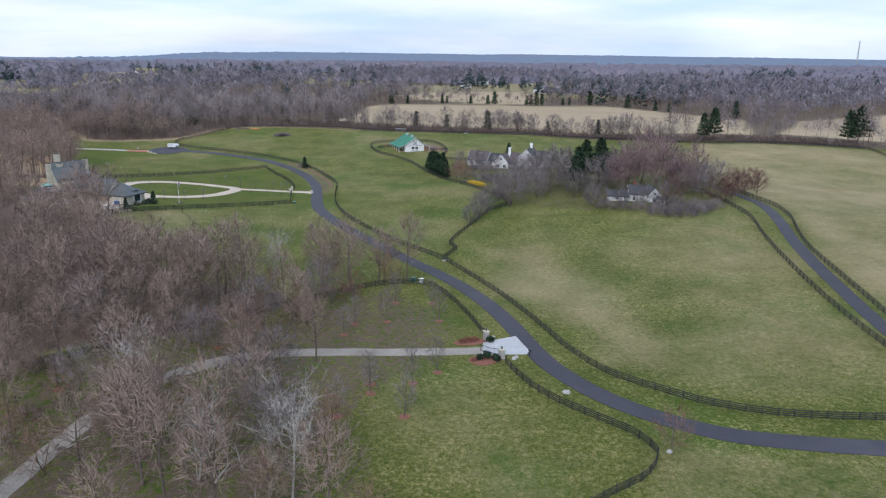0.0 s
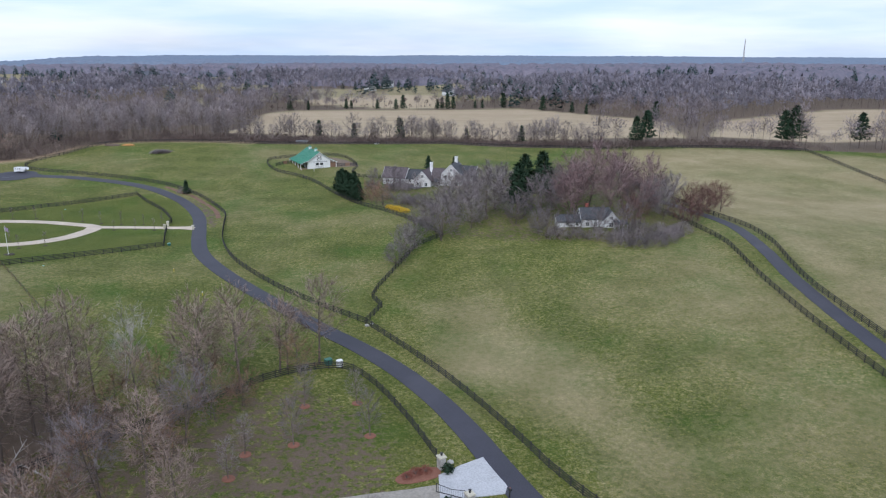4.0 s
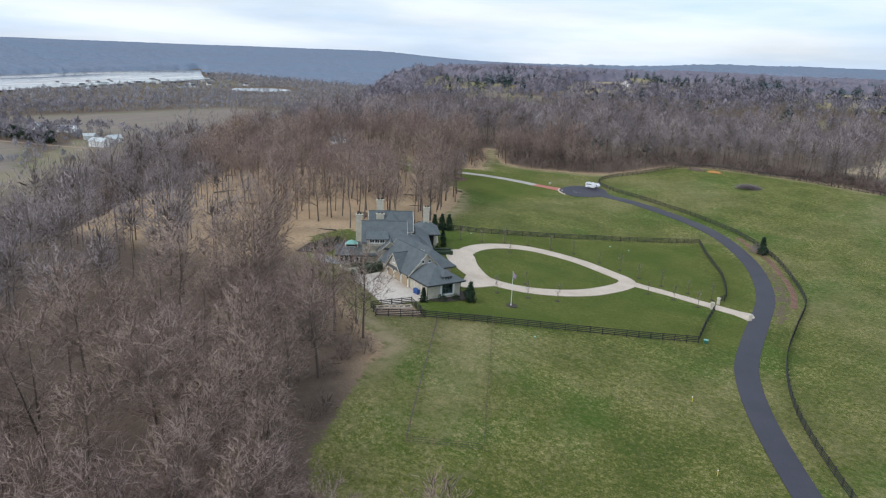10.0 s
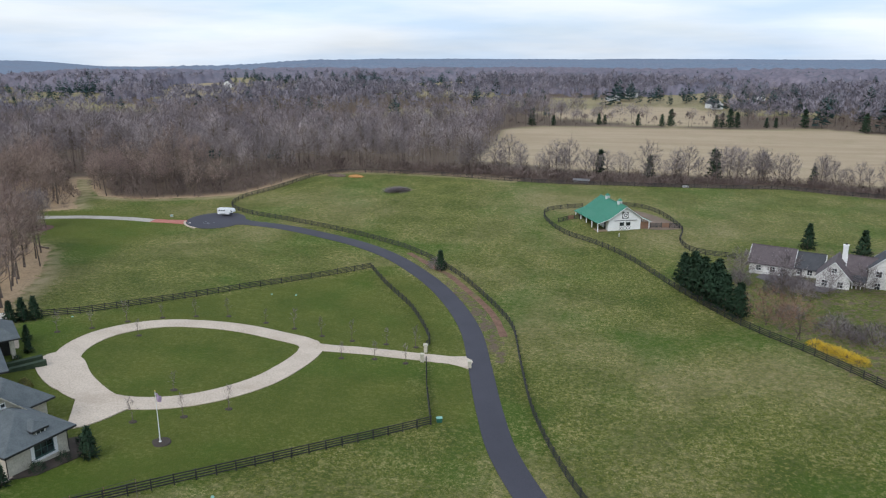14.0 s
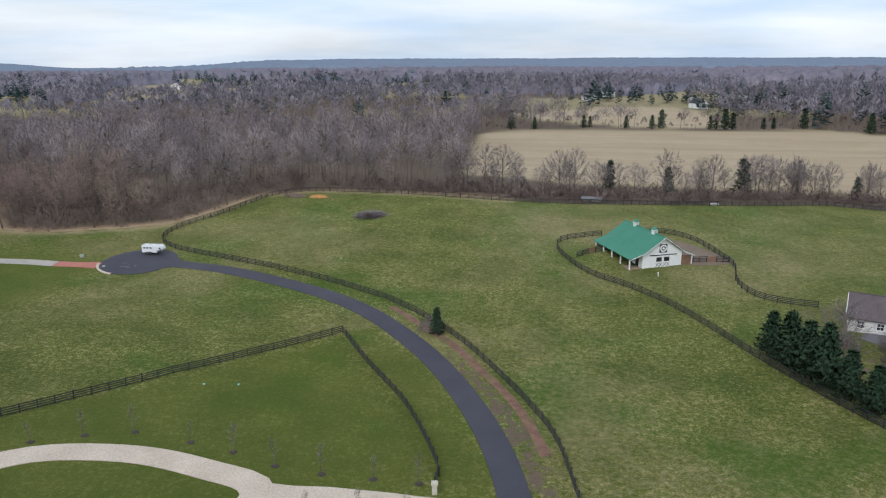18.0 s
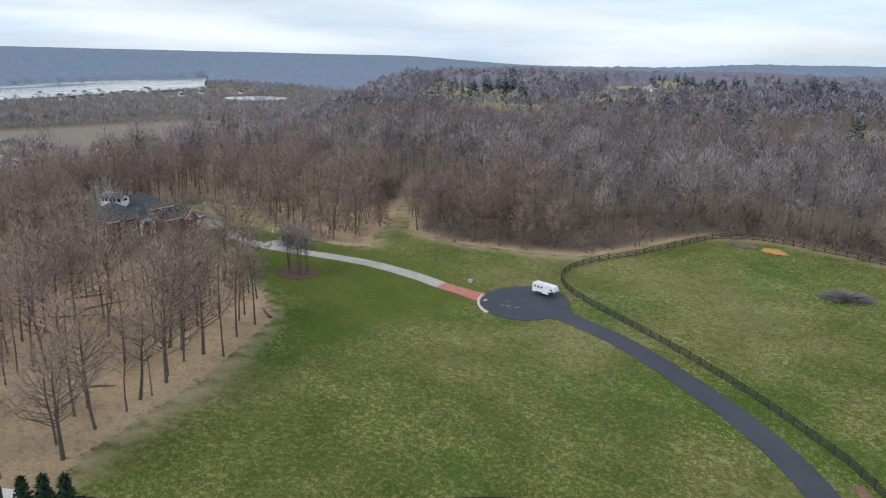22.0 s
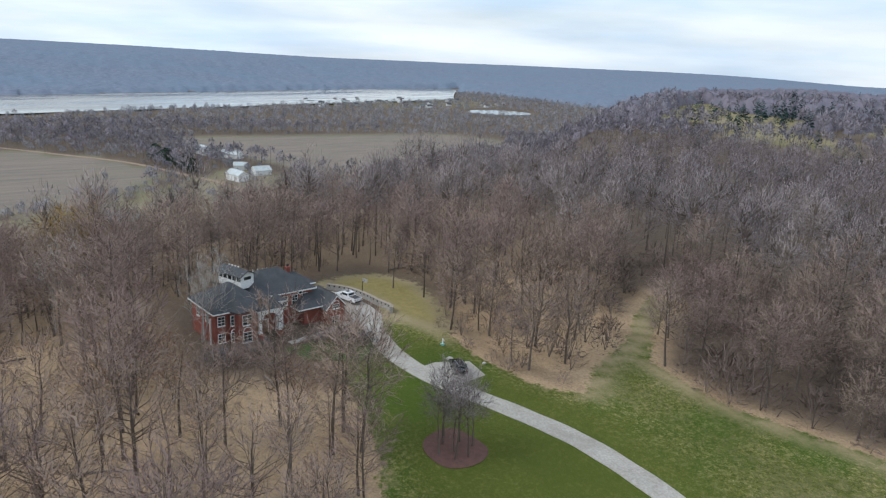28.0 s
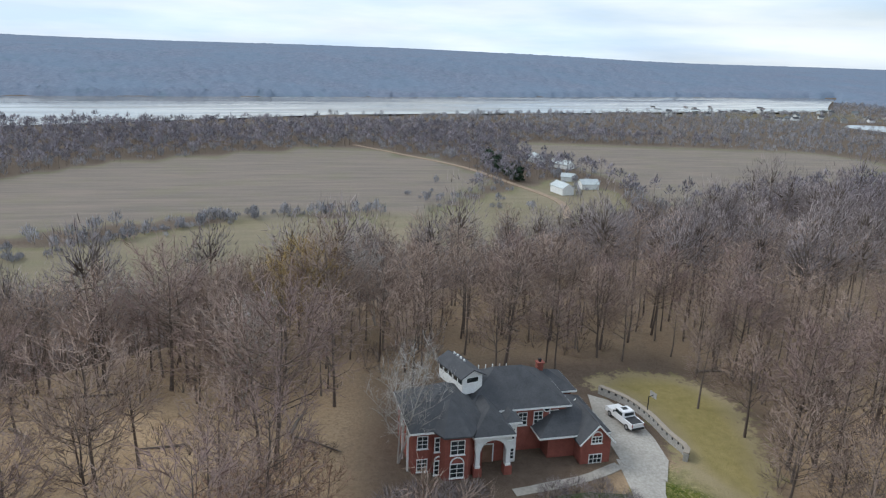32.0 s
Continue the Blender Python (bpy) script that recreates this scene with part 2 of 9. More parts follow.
GROUND = ground_matter()
ASPHALT = surface("asphalt", (0.028, 0.027, 0.038), (0.044, 0.042, 0.056), 0.15, 0.7, 0.15, 6.0, stain=(0.060, 0.057, 0.072))
CONCRETE = surface("pale_concrete", (0.44, 0.362, 0.285), (0.55, 0.462, 0.372), 0.25, 0.85, 0.06, 4.0, stain=(0.36, 0.28, 0.21))
DRIVE = surface("worn_concrete_drive", (0.30, 0.275, 0.24), (0.40, 0.37, 0.33), 0.3, 0.88, 0.1, 3.0, stain=(0.24, 0.215, 0.18))
LANE_DRIVE = surface("worn_gravel_drive", (0.215, 0.190, 0.160), (0.315, 0.285, 0.245), 0.3, 0.9, 0.2, 3.0, stain=(0.165, 0.140, 0.110))
PAVER = surface("red_paving", (0.34, 0.115, 0.085), (0.44, 0.17, 0.13), 0.5, 0.85, 0.4, 5.0)
FENCE_PAINT = surface("black_fence_paint", (0.012, 0.012, 0.013), (0.030, 0.029, 0.030), 1.2, 0.7, 0.3, 22.0)
BARK = tree_matter("bark", (0.130, 0.102, 0.086), (0.255, 0.208, 0.178))
BRUSHWOOD = tree_matter("brushwood", (0.150, 0.112, 0.100), (0.270, 0.205, 0.182))
TWIG = tree_matter("twigs", (0.225, 0.194, 0.196), (0.505, 0.428, 0.415), thin=0.22)
NEAR_TWIG = tree_matter("near_twigs", (0.333, 0.251, 0.208), (0.542, 0.410, 0.342), thin=0.22)
RUSSET_TWIG = tree_matter("russet_twigs", (0.330, 0.240, 0.215), (0.490, 0.370, 0.340), thin=0.28)
# mauver twig copy for the woods farther back, some haze mixed in
HAZY_MAUVE_TWIG = tree_matter("hazy_mauve_twigs", (0.200, 0.174, 0.188), (0.450, 0.380, 0.388), thin=0.2)
PALE_BARK = tree_matter("pale_bark", (0.42, 0.39, 0.36), (0.55, 0.52, 0.48))
NEEDLE = tree_matter("needles", (0.030, 0.060, 0.034), (0.054, 0.092, 0.050))
# distant twigs: bluer than the near ones, with haze in the base colour
HAZED_FAR_TWIG = tree_matter("hazed_far_canopy", (0.195, 0.184, 0.212), (0.405, 0.362, 0.398), thin=0.22)
# valley trees: light blue-grey that carries the haze over the river
HAZED_RIVER_TWIG = tree_matter("hazed_riverside_twigs", (0.285, 0.285, 0.310), (0.500, 0.485, 0.510), thin=0.22)
# ---------------------------------------------------------------- mesh helpers


def merged(*geos):
    v, f = [], []
    for gv, gf in geos:
        n = len(v)
        v += [tuple(p) for p in gv]
        f += [tuple(i + n for i in q) for q in gf]
    return v, f


def moved(geo, m):
    return [tuple(m @ Vector(p)) for p in geo[0]], geo[1]


def box(cx, cy, z0, sx, sy, sz, turn=0.0, cut=0.0):
    """A block on z0 with chamfered upright edges (cut)."""
    a, b = sx / 2, sy / 2
    ring = [(-a, -b), (a, -b), (a, b), (-a, b)]
    if cut:
        ring = [(-a + cut, -b), (a - cut, -b), (a, -b + cut), (a, b - cut), (a - cut, b), (-a + cut, b), (-a, b - cut), (-a, -b + cut)]
    n, c, s = len(ring), math.cos(radians(turn)), math.sin(radians(turn))
    v = [(cx + x * c - y * s, cy + x * s + y * c, z) for z in (z0, z0 + sz) for x, y in ring]
    f = [tuple(range(n - 1, -1, -1)), tuple(range(n, 2 * n))] + [(i, (i + 1) % n, (i + 1) % n + n, i + n) for i in range(n)]
    return v, f


def tube(p, q, r0, r1, sides=6, cap=True):
    p, q = Vector(p), Vector(q)
    d = (q - p).normalized()
    u = d.orthogonal().normalized()
    w = d.cross(u)
    v = []
    for o, r in ((p, r0), (q, r1)):
        for i in range(sides):
            a = 2 * math.pi * i / sides
            v.append(tuple(o + r * (math.cos(a) * u + math.sin(a) * w)))
    f = [(i, (i + 1) % sides, (i + 1) % sides + sides, i + sides) for i in range(sides)]
    if cap:
        f += [tuple(range(sides - 1, -1, -1)), tuple(range(sides, 2 * sides))]
    return v, f


def lathe(profile, sides=12, cx=0.0, cy=0.0):
    v, f = [], []
    for r, z in profile:
        v += [(cx + r * math.cos(2 * math.pi * i / sides), cy + r * math.sin(2 * math.pi * i / sides), z) for i in range(sides)]
    for k in range(len(profile) - 1):
        for i in range(sides):
            j = (i + 1) % sides
            f.append((k * sides + i, k * sides + j, (k + 1) * sides + j, (k + 1) * sides + i))
    f += [tuple(range(sides - 1, -1, -1)), tuple((len(profile) - 1) * sides + i for i in range(sides))]
    return v, f


def slab(points, z0, z1):
    """An upright prism over a plan outline."""
    n = len(points)
    v = [(x, y, z) for z in (z0, z1) for x, y in points]
    return v, [tuple(range(n - 1, -1, -1)), tuple(range(n, 2 * n))] + [(i, (i + 1) % n, (i + 1) % n + n, i + n) for i in range(n)]


def sheet(tris, thick):
    """Roof planes given as outlines, each with thickness downward."""
    out = []
    for pts in tris:
        n = len(pts)
        v = [tuple(p) for p in pts] + [(p[0], p[1], p[2] - thick) for p in pts]
        f = [tuple(range(n)), tuple(range(2 * n - 1, n - 1, -1))] + [(i, i + n, (i + 1) % n + n, (i + 1) % n) for i in range(n)]
        out.append((v, f))
    return merged(*out)


def mesh_of(name, geo, material, smooth=False):
    me = bpy.data.meshes.new(name)
    me.from_pydata(geo[0], [], geo[1])
    me.materials.append(material)
    if smooth:
        me.polygons.foreach_set("use_smooth", [True] * len(me.polygons))
    me.update()
    return me


def part(name, geo, material, parent=None, label="", smooth=False):
    ob = new(name, geo if isinstance(geo, bpy.types.Mesh) else mesh_of(name, geo, material, smooth))
    if parent is not None:
        ob.parent = parent
    if label:
        tagged(ob, label)
    return ob


def thing(name, x, y, turn=0.0, label="", category="", group="", z=None, kind=""):
    e = new(name)
    e.matrix_basis = pose(x, y, height(x, y) if z is None else z, 0, 0, turn)
    return tagged(e, label, category, group, kind)


# ---------------------------------------------------------------- lie of the land
HILLS = [0.2, -0.8, -2.1, 1.6, 2.0, 4.1, 0.5, -3.6, 0.9, 6.8, -4.3, 2.1, -2.3, -2.7, 8.9, -7.2, 1.0, 5.4,
         -2.7, 1.7, -8.5, 3.2, -2.1, 4.7, -3.2, -1.2, 0.6, 6.2, -1.5, -1.0, -1.2, -0.2, 5.0, -5.8, 3.4, 6.2]
VALLEY = -44.0


def rise(a, b, v):
    v = np.clip((np.asarray(v, float) - a) / (b - a), 0, 1)
    return v * v * (3 - 2 * v)


def bluff(y):
    return np.interp(y, [-300, 0, 100, 200, 300, 400, 520, 700, 900, 1300, 2500], [-150, -150, -165, -195, -275, -330, -420, -560, -700, -850, -1000])


def near_bank(y):
    return np.interp(y, [-3000, -800, -108, 25, 205, 543, 1109, 1250, 1500, 4000], [-300, -650, -901, -1005, -1145, -1297, -1522, -1760, -2150, -4000])


def far_bank(y):
    return np.interp(y, [-3000, -800, -301, -7, 361, 768, 1128, 1259, 2000, 4000], [-700, -1080, -1259, -1396, -1568, -1787, -1950, -2000, -2300, -3000])


def heights(x, y):
    x, y = np.asarray(x, float), np.asarray(y, float)
    z = np.zeros(np.broadcast(x, y).shape)
    k = 0
    for a in (-240, -160, -80, 0, 80, 160):
        for b in (20, 100, 180, 260, 340, 420):
            z = z + HILLS[k] * np.exp(-((x - a) ** 2 + (y - b) ** 2) / (2 * 62.0**2))
            k += 1
    z = z + 6 * rise(380, 700, y) + 4 * rise(150, 400, x) + 9 * rise(640, 1150, y) - 3 * rise(1300, 2200, y) - 3 * rise(60, -100, y)
    # the wooded hollow beyond the paddocks
    z = z - 9 * rise(415, 520, y) * rise(800, 660, y) * rise(-55, -140, x)
    v = rise(0, 130, bluff(y) - x)
    z = z * (1 - v) + VALLEY * v
    river = rise(0, 30, near_bank(y) - x) * rise(0, 30, x - far_bank(y))
    z = z - 5 * river
    over = rise(0, 700, far_bank(y) - x)
    roll = 1 + 0.14 * np.sin(y / 620.0 + 1.4)
    return z + over * 46 * roll * (1 - 0.25 * rise(900, 2200, y))


def height(x, y):
    return float(heights(x, y))


def inside(poly, x, y):
    x, y = np.asarray(x, float), np.asarray(y, float)
    hit = np.zeros(np.broadcast(x, y).shape, bool)
    for (x0, y0), (x1, y1) in zip(poly, poly[1:] + poly[:1]):
        if y0 != y1:
            hit ^= ((y0 > y) != (y1 > y)) & (x < (x1 - x0) * (y - y0) / (y1 - y0) + x0)
    return hit


def away(poly, x, y, closed=True):
    """Distance from an outline."""
    x, y = np.asarray(x, float), np.asarray(y, float)
    best = np.full(np.broadcast(x, y).shape, 1e9)
    for (x0, y0), (x1, y1) in zip(poly, poly[1:] + (poly[:1] if closed else [])):
        dx, dy = x1 - x0, y1 - y0
        t = np.clip(((x - x0) * dx + (y - y0) * dy) / (dx * dx + dy * dy + 1e-9), 0, 1)
        best = np.minimum(best, np.hypot(x - x0 - t * dx, y - y0 - t * dy))
    return best


def soft_in(poly, x, y, width):
    """1 well inside an outline, 0 well outside, 0.5 on it."""
    d = away(poly, x, y)
    return rise(-width, width, np.where(inside(poly, x, y), d, -d))


def curve(points, step=2.0, closed=False):
    """A smooth line through the points, at even steps."""
    p = [Vector(q) for q in points]
    n, out = len(p), []
    for i in range(n if closed else n - 1):
        a, b, c, d = (p[(i + k) % n] if closed else p[min(max(i + k, 0), n - 1)] for k in (-1, 0, 1, 2))
        m = max(2, int((c - b).length / 0.5))
        for j in range(m):
            t = j / m
            out.append(0.5 * ((2 * b) + (c - a) * t + (2 * a - 5 * b + 4 * c - d) * t * t + (3 * b - a - 3 * c + d) * t**3))
    out.append(p[0] if closed else p[-1])
    total = [0.0]
    for a, b in zip(out, out[1:]):
        total.append(total[-1] + (b - a).length)
    k = max(2, round(total[-1] / step) + 1)
    s = np.linspace(0, total[-1], k)
    return list(zip(np.interp(s, total, [q.x for q in out]).tolist(), np.interp(s, total, [q.y for q in out]).tolist()))


# Outlines on the plan.
PASTURE = [(-6, 164), (-30, 162), (-45, 157), (-60, 149), (-74, 160), (-80, 171), (-89, 190), (-97, 192), (-104, 196), (-122, 205), (-136, 225), (-134, 250), (-138, 262),
           (-142, 268), (-150, 286), (-163, 307), (-175, 314), (-186, 318), (-205, 321), (-216, 327), (-224, 334), (-223, 340), (-215, 343.5), (-208, 344), (-203, 344), (-192, 347), (-186, 352),
           (-193, 360), (-198, 371), (-207, 382), (-214, 393), (-208, 393), (-200, 380), (-190, 369), (-175, 369), (-157, 375), (-145, 380), (-138, 392), (-130, 411)]
PASTURE += [(-113, 417), (-78, 409), (-45, 402), (-30, 402), (2, 408), (45, 420), (100, 395), (163, 375), (260, 370), (330, 320), (330, -140), (-20, -140), (-60, -40),
            (-72, 40), (-75, 90), (-72, 112), (-51, 123), (-19, 155)]
STUBBLE = [[(-70, 622), (-6, 640), (71, 636), (134, 643), (200, 560), (215, 534), (171, 406), (110, 424), (59, 434), (14, 434), (-34, 430), (-72, 446)],
           [(-57, 744), (54, 809), (92, 770), (81, 650), (37, 640), (-37, 690)],
           [(252, 529), (381, 584), (640, 560), (640, 420), (314, 424), (246, 407), (189, 416)]]
LAWNS = [[(-515, 1018), (-430, 1150), (-330, 1040), (-311, 921), (-420, 806)], [(-250, 1000), (-180, 1180), (-120, 1120), (-160, 960)], [(60, 900), (140, 1000), (220, 960), (150, 880)]]
PLOUGHED = [[(-440, 60), (-631, 37), (-706, 80), (-800, 190), (-839, 257), (-770, 335), (-680, 372), (-566, 316), (-561, 280), (-534, 177), (-470, 90)],
            [(-919, 401), (-917, 622), (-876, 791), (-800, 760), (-719, 690), (-603, 470), (-690, 470), (-764, 440), (-800, 420)]]
VALE = [(-447, 60), (-480, 150), (-531, 207), (-555, 284), (-566, 320), (-640, 372), (-690, 420), (-660, 455), (-600, 450), (-520, 380), (-440, 300), (-380, 180)]
TOWN = [(-1285, 700), (-1500, 690), (-1640, 1000), (-1560, 1180), (-1330, 1150), (-1250, 900)]
EAST_HAY = [(104, 236), (107, 217), (100, 187), (95, 162), (92, 130), (95, 60), (330, 60), (330, 320), (214, 368), (128, 377), (105, 330)]
YARD = [(22, 232), (42, 222), (75, 216), (98, 226), (105, 262), (110, 330), (40, 345), (0, 330), (-2, 292), (8, 262)]
ORCHARD = [(-75, 40), (-20, 40), (-8, 100), (6, 122), (4, 140), (-10, 158), (-19, 155), (-51, 123), (-72, 112)]
HAYFIELD = [(9, 191), (14, 178), (12, 168), (12, 154), (20, 152), (28, 132), (29, 116), (40, 112), (47, 124), (44, 140), (42, 160), (34, 176), (29, 197)]
OAKWOOD = [(-136, 262), (-152, 292), (-168, 313), (-200, 320), (-214, 300), (-226, 298), (-246, 300), (-256, 322), (-258, 345), (-240, 358), (-222, 350), (-206, 346), (-190, 352), (-196, 372), (-290, 420), (-330, 380), (-300, 250), (-200, 190), (-140, 196)]
GOLD = [(-247, 329), (-252, 338), (-250, 348), (-240, 353), (-228, 351), (-214, 347), (-216, 341), (-225, 337), (-232, 338), (-241, 336)]
HOME_LAWN = [(-56, 240), (-61, 266), (-61, 274), (-69, 290), (-82, 312), (-94, 302), (-116, 279), (-130, 256), (-120, 225), (-92, 206), (-78, 219)]
VERGE = [(-44, 262), (-46, 279), (-49, 289), (-53, 297), (-60, 308), (-66, 317), (-62, 304), (-56, 292), (-51, 277), (-47.5, 262)]
SIDE_LAWN = [(-97, 203), (-106, 201), (-118, 201), (-130, 208), (-145, 222), (-146, 236), (-136, 232), (-126, 214), (-112, 208)]
BELT = [(-4, 166), (-30, 166), (-60, 152), (-62, 138), (-50, 126), (-18, 152)]
STRIP = [(-91, 206), (-84, 213.5), (-59.6, 177), (-67.7, 171)]


def glade(x, y):
    """1 in the lawns and gardens that open the distant woods."""
    v = np.sin(x / 97 + 1.3) * np.sin(y / 61 + 0.7) + 0.7 * np.sin(x / 43 + 2) * np.sin(y / 31)
    return rise(0.10, 0.22, v) * rise(700, 760, y) * rise(2400, 2000, y) * rise(-20, 60, x - bluff(y))


def cover(x, y):
    """How much leaf litter, dry grass and bare soil lies at a place."""
    litter = 1 - np.maximum(soft_in(PASTURE, x, y, 2.5), 0.75 * soft_in(BELT, x, y, 3))
    dry = 0.15 + 0.0 * x
    dry = np.maximum(dry, 0.74 * soft_in(EAST_HAY, x, y, 6))
    dry = np.maximum(dry, 0.62 * soft_in(HAYFIELD, x, y, 8))
    dry = np.maximum(dry, 0.45 * soft_in([(30, 90), (330, 90), (330, -140), (0, -140), (24, 60)], x, y, 6))
    litter = np.maximum(litter, 0.56 * soft_in(VERGE, x, y, 1.2))
    rim = np.exp(-((away(PASTURE, x, y) / 3.2) ** 2)) * (x < -50) * rise(170, 190, y)
    dry = np.maximum(dry, 1.1 * rim * inside(PASTURE, x, y))
    oak = np.maximum(soft_in(OAKWOOD, x, y, 6) * (1 - 0.6 * rise(-232, -252, x)), 0.9 * rim)
    litter = np.maximum(litter, 0.52 * soft_in(ORCHARD, x, y, 9))
    litter = np.maximum(litter, 0.45 * soft_in(YARD, x, y, 5))
    litter = np.maximum(litter, 0.66 * soft_in([(-76, 118), (-52, 121), (-38, 134), (-34, 146), (-52, 152), (-76, 150)], x, y, 6))
    k = soft_in(SIDE_LAWN, x, y, 2)
    litter = litter * (1 - k)
    soil, stubble = 0.0 * x, 0.0 * x
    for poly in STUBBLE:
        k = soft_in(poly, x, y, 4)
        litter, stubble = litter * (1 - k), np.maximum(stubble, k)
    # straw tone mixed in to pale the far lawns as haze would
    for poly in LAWNS:
        k = soft_in(poly, x, y, 10)
        litter, dry, stubble = litter * (1 - k), np.maximum(dry, 0.42 * k), np.maximum(stubble, 0.68 * k)
    for poly in PLOUGHED:
        k = soft_in(poly, x, y, 5)
        litter, soil = litter * (1 - k), np.maximum(soil, k)
    # glades take a straw share too, in place of haze
    k = glade(x, y)
    litter, dry, stubble = litter * (1 - k), np.maximum(dry, 0.35 * k), np.maximum(stubble, 0.5 * k)
    k = soft_in(GOLD, x, y, 5)
    litter, dry = litter * (1 - 0.8 * k), np.maximum(dry, 1.55 * k)
    k = soft_in(VALE, x, y, 8)
    litter, dry, stubble, soil = litter * (1 - k), np.maximum(dry, 0.35 * k), np.maximum(stubble, 0.2 * k), np.maximum(soil, 0.62 * k)
    k = soft_in(TOWN, x, y, 20)
    litter, dry = litter * (1 - 0.45 * k), np.maximum(dry, 0.6 * k)
    dry = np.maximum(dry, 0.21 * soft_in([(-58, 330), (-44, 262), (-20, 206), (0, 184), (8, 214), (20, 240), (8, 330), (45, 412), (-110, 410), (-136, 372), (-110, 352)], x, y, 8))
    dry = np.maximum(dry, 0.33 * soft_in([(6, 180), (20, 140), (34, 108), (60, 98), (84, 100), (92, 200), (90, 222), (60, 218), (24, 232)], x, y, 10))
    dry = np.maximum(dry, 0.30 * soft_in(STRIP, x, y, 1.0))
    k = soft_in(HOME_LAWN, x, y, 2.5)
    dry = dry * (1 - k) - 0.40 * k
    k = soft_in([(-45, 238), (-51, 262), (-56, 285), (-66, 304), (-78, 318), (-80, 314), (-68, 291), (-60, 270), (-54, 240)], x, y, 1.5)
    dry = dry * (1 - k) - 0.35 * k
    k = soft_in([(-165, 316), (-205, 322), (-222, 334), (-205, 343), (-180, 352), (-160, 352), (-146, 346), (-150, 300)], x, y, 8)
    dry = dry * (1 - k) - 0.5 * k
    soil = np.where(soil > 0, soil, -oak)
    return np.stack([litter, dry, soil, stubble], -1)


def build_ground():
    def axis(a, b, fine, reach):
        mid = list(np.arange(a, b + 0.01, fine))
        out, step, v = [], fine, b
        while v < reach:
            step *= 1.07
            v += step
            out.append(v)
        low, step, v = [], fine, a
        while v > -reach:
            step *= 1.07
            v -= step
            low.append(v)
        return np.array(low[::-1] + mid + out)

    xs, ys = axis(-290, 240, 2.6, 4800), axis(-40, 450, 2.6, 4800)
    gx, gy = np.meshgrid(xs, ys)
    z = heights(gx, gy)
    n, k = len(xs), len(ys)
    me = bpy.data.meshes.new("ground")
    idx = np.arange(n * k).reshape(k, n)
    quads = np.stack([idx[:-1, :-1], idx[:-1, 1:], idx[1:, 1:], idx[1:, :-1]], -1).reshape(-1, 4)
    fill(me, np.stack([gx, gy, z], -1).reshape(-1, 3), quads)
    c = cover(gx.ravel(), gy.ravel())
    at = me.color_attributes.new("cover", "FLOAT_COLOR", "POINT")
    at.data.foreach_set("color", c.astype(np.float32).ravel())
    me.materials.append(GROUND)
    me.polygons.foreach_set("use_smooth", np.ones(len(quads), bool))
    tagged(new("ground", me), "rolling spring pasture with leaf litter in the woods", "ground", kind="structure")


def fill(me, verts, faces):
    """Vertices and faces of one size, from arrays."""
    me.vertices.add(len(verts))
    me.vertices.foreach_set("co", np.asarray(verts, np.float32).ravel())
    me.loops.add(faces.size)
    me.loops.foreach_set("vertex_index", faces.astype(np.int32).ravel())
    me.polygons.add(len(faces))
    me.polygons.foreach_set("loop_start", np.arange(0, faces.size, faces.shape[1], dtype=np.int32))
    me.update(calc_edges=True)


build_ground()


def build_water():
    ys = np.concatenate([np.linspace(-2900, 1200, 60), np.linspace(1215, 1460, 14)])
    v, f = [], []
    for y in ys:
        v += [(float(far_bank(y)) + 8, y, VALLEY - 0.6), (float(near_bank(y)) - 4, y, VALLEY - 0.6)]
    f = [(2 * i, 2 * i + 1, 2 * i + 3, 2 * i + 2) for i in range(len(ys) - 1)]
    m, nt, bsdf = nodes_of("river_water")
    pos = nt.nodes.new("ShaderNodeNewGeometry").outputs["Position"]
    mud = blend(nt, span(nt, noise_node(nt, pos, 0.01, 4), 0.35, 0.65), (0.20, 0.175, 0.14), (0.29, 0.26, 0.215))
    nt.links.new(mud, bsdf.inputs["Base Color"])
    # calm and ruffled streaks along the stream
    streaks = nt.nodes.new("ShaderNodeMapping")
    streaks.vector_type = "TEXTURE"
    streaks.inputs["Scale"].default_value = (34.0, 330.0, 30.0)
    streaks.inputs["Rotation"].default_value = (0, 0, 0.42)
    nt.links.new(pos, streaks.inputs["Vector"])
    nt.links.new(span(nt, noise_node(nt, streaks.outputs["Vector"], 1.0, 4, 0.6), 0.40, 0.62, 0.03, 0.22), bsdf.inputs["Roughness"])
    bumped(nt, bsdf, noise_node(nt, pos, 0.12, 5), 0.08, 0.4)
    tagged(part("water", (v, f), m), "wide muddy river with a pale sheen", "river", kind="structure")
    pond = [(-1229 + 46 * math.cos(a) - 26 * math.sin(a) + 20, 1020 + 52 * math.sin(a) + 30 * math.cos(a), VALLEY + 0.3) for a in np.linspace(0, 2 * math.pi, 28)[:-1]]
    tagged(part("pond", (pond, [tuple(range(len(pond)))]), m), "small pale pond in the flood plain", "pond", kind="structure")


build_water()

# ---------------------------------------------------------------- roads and drives


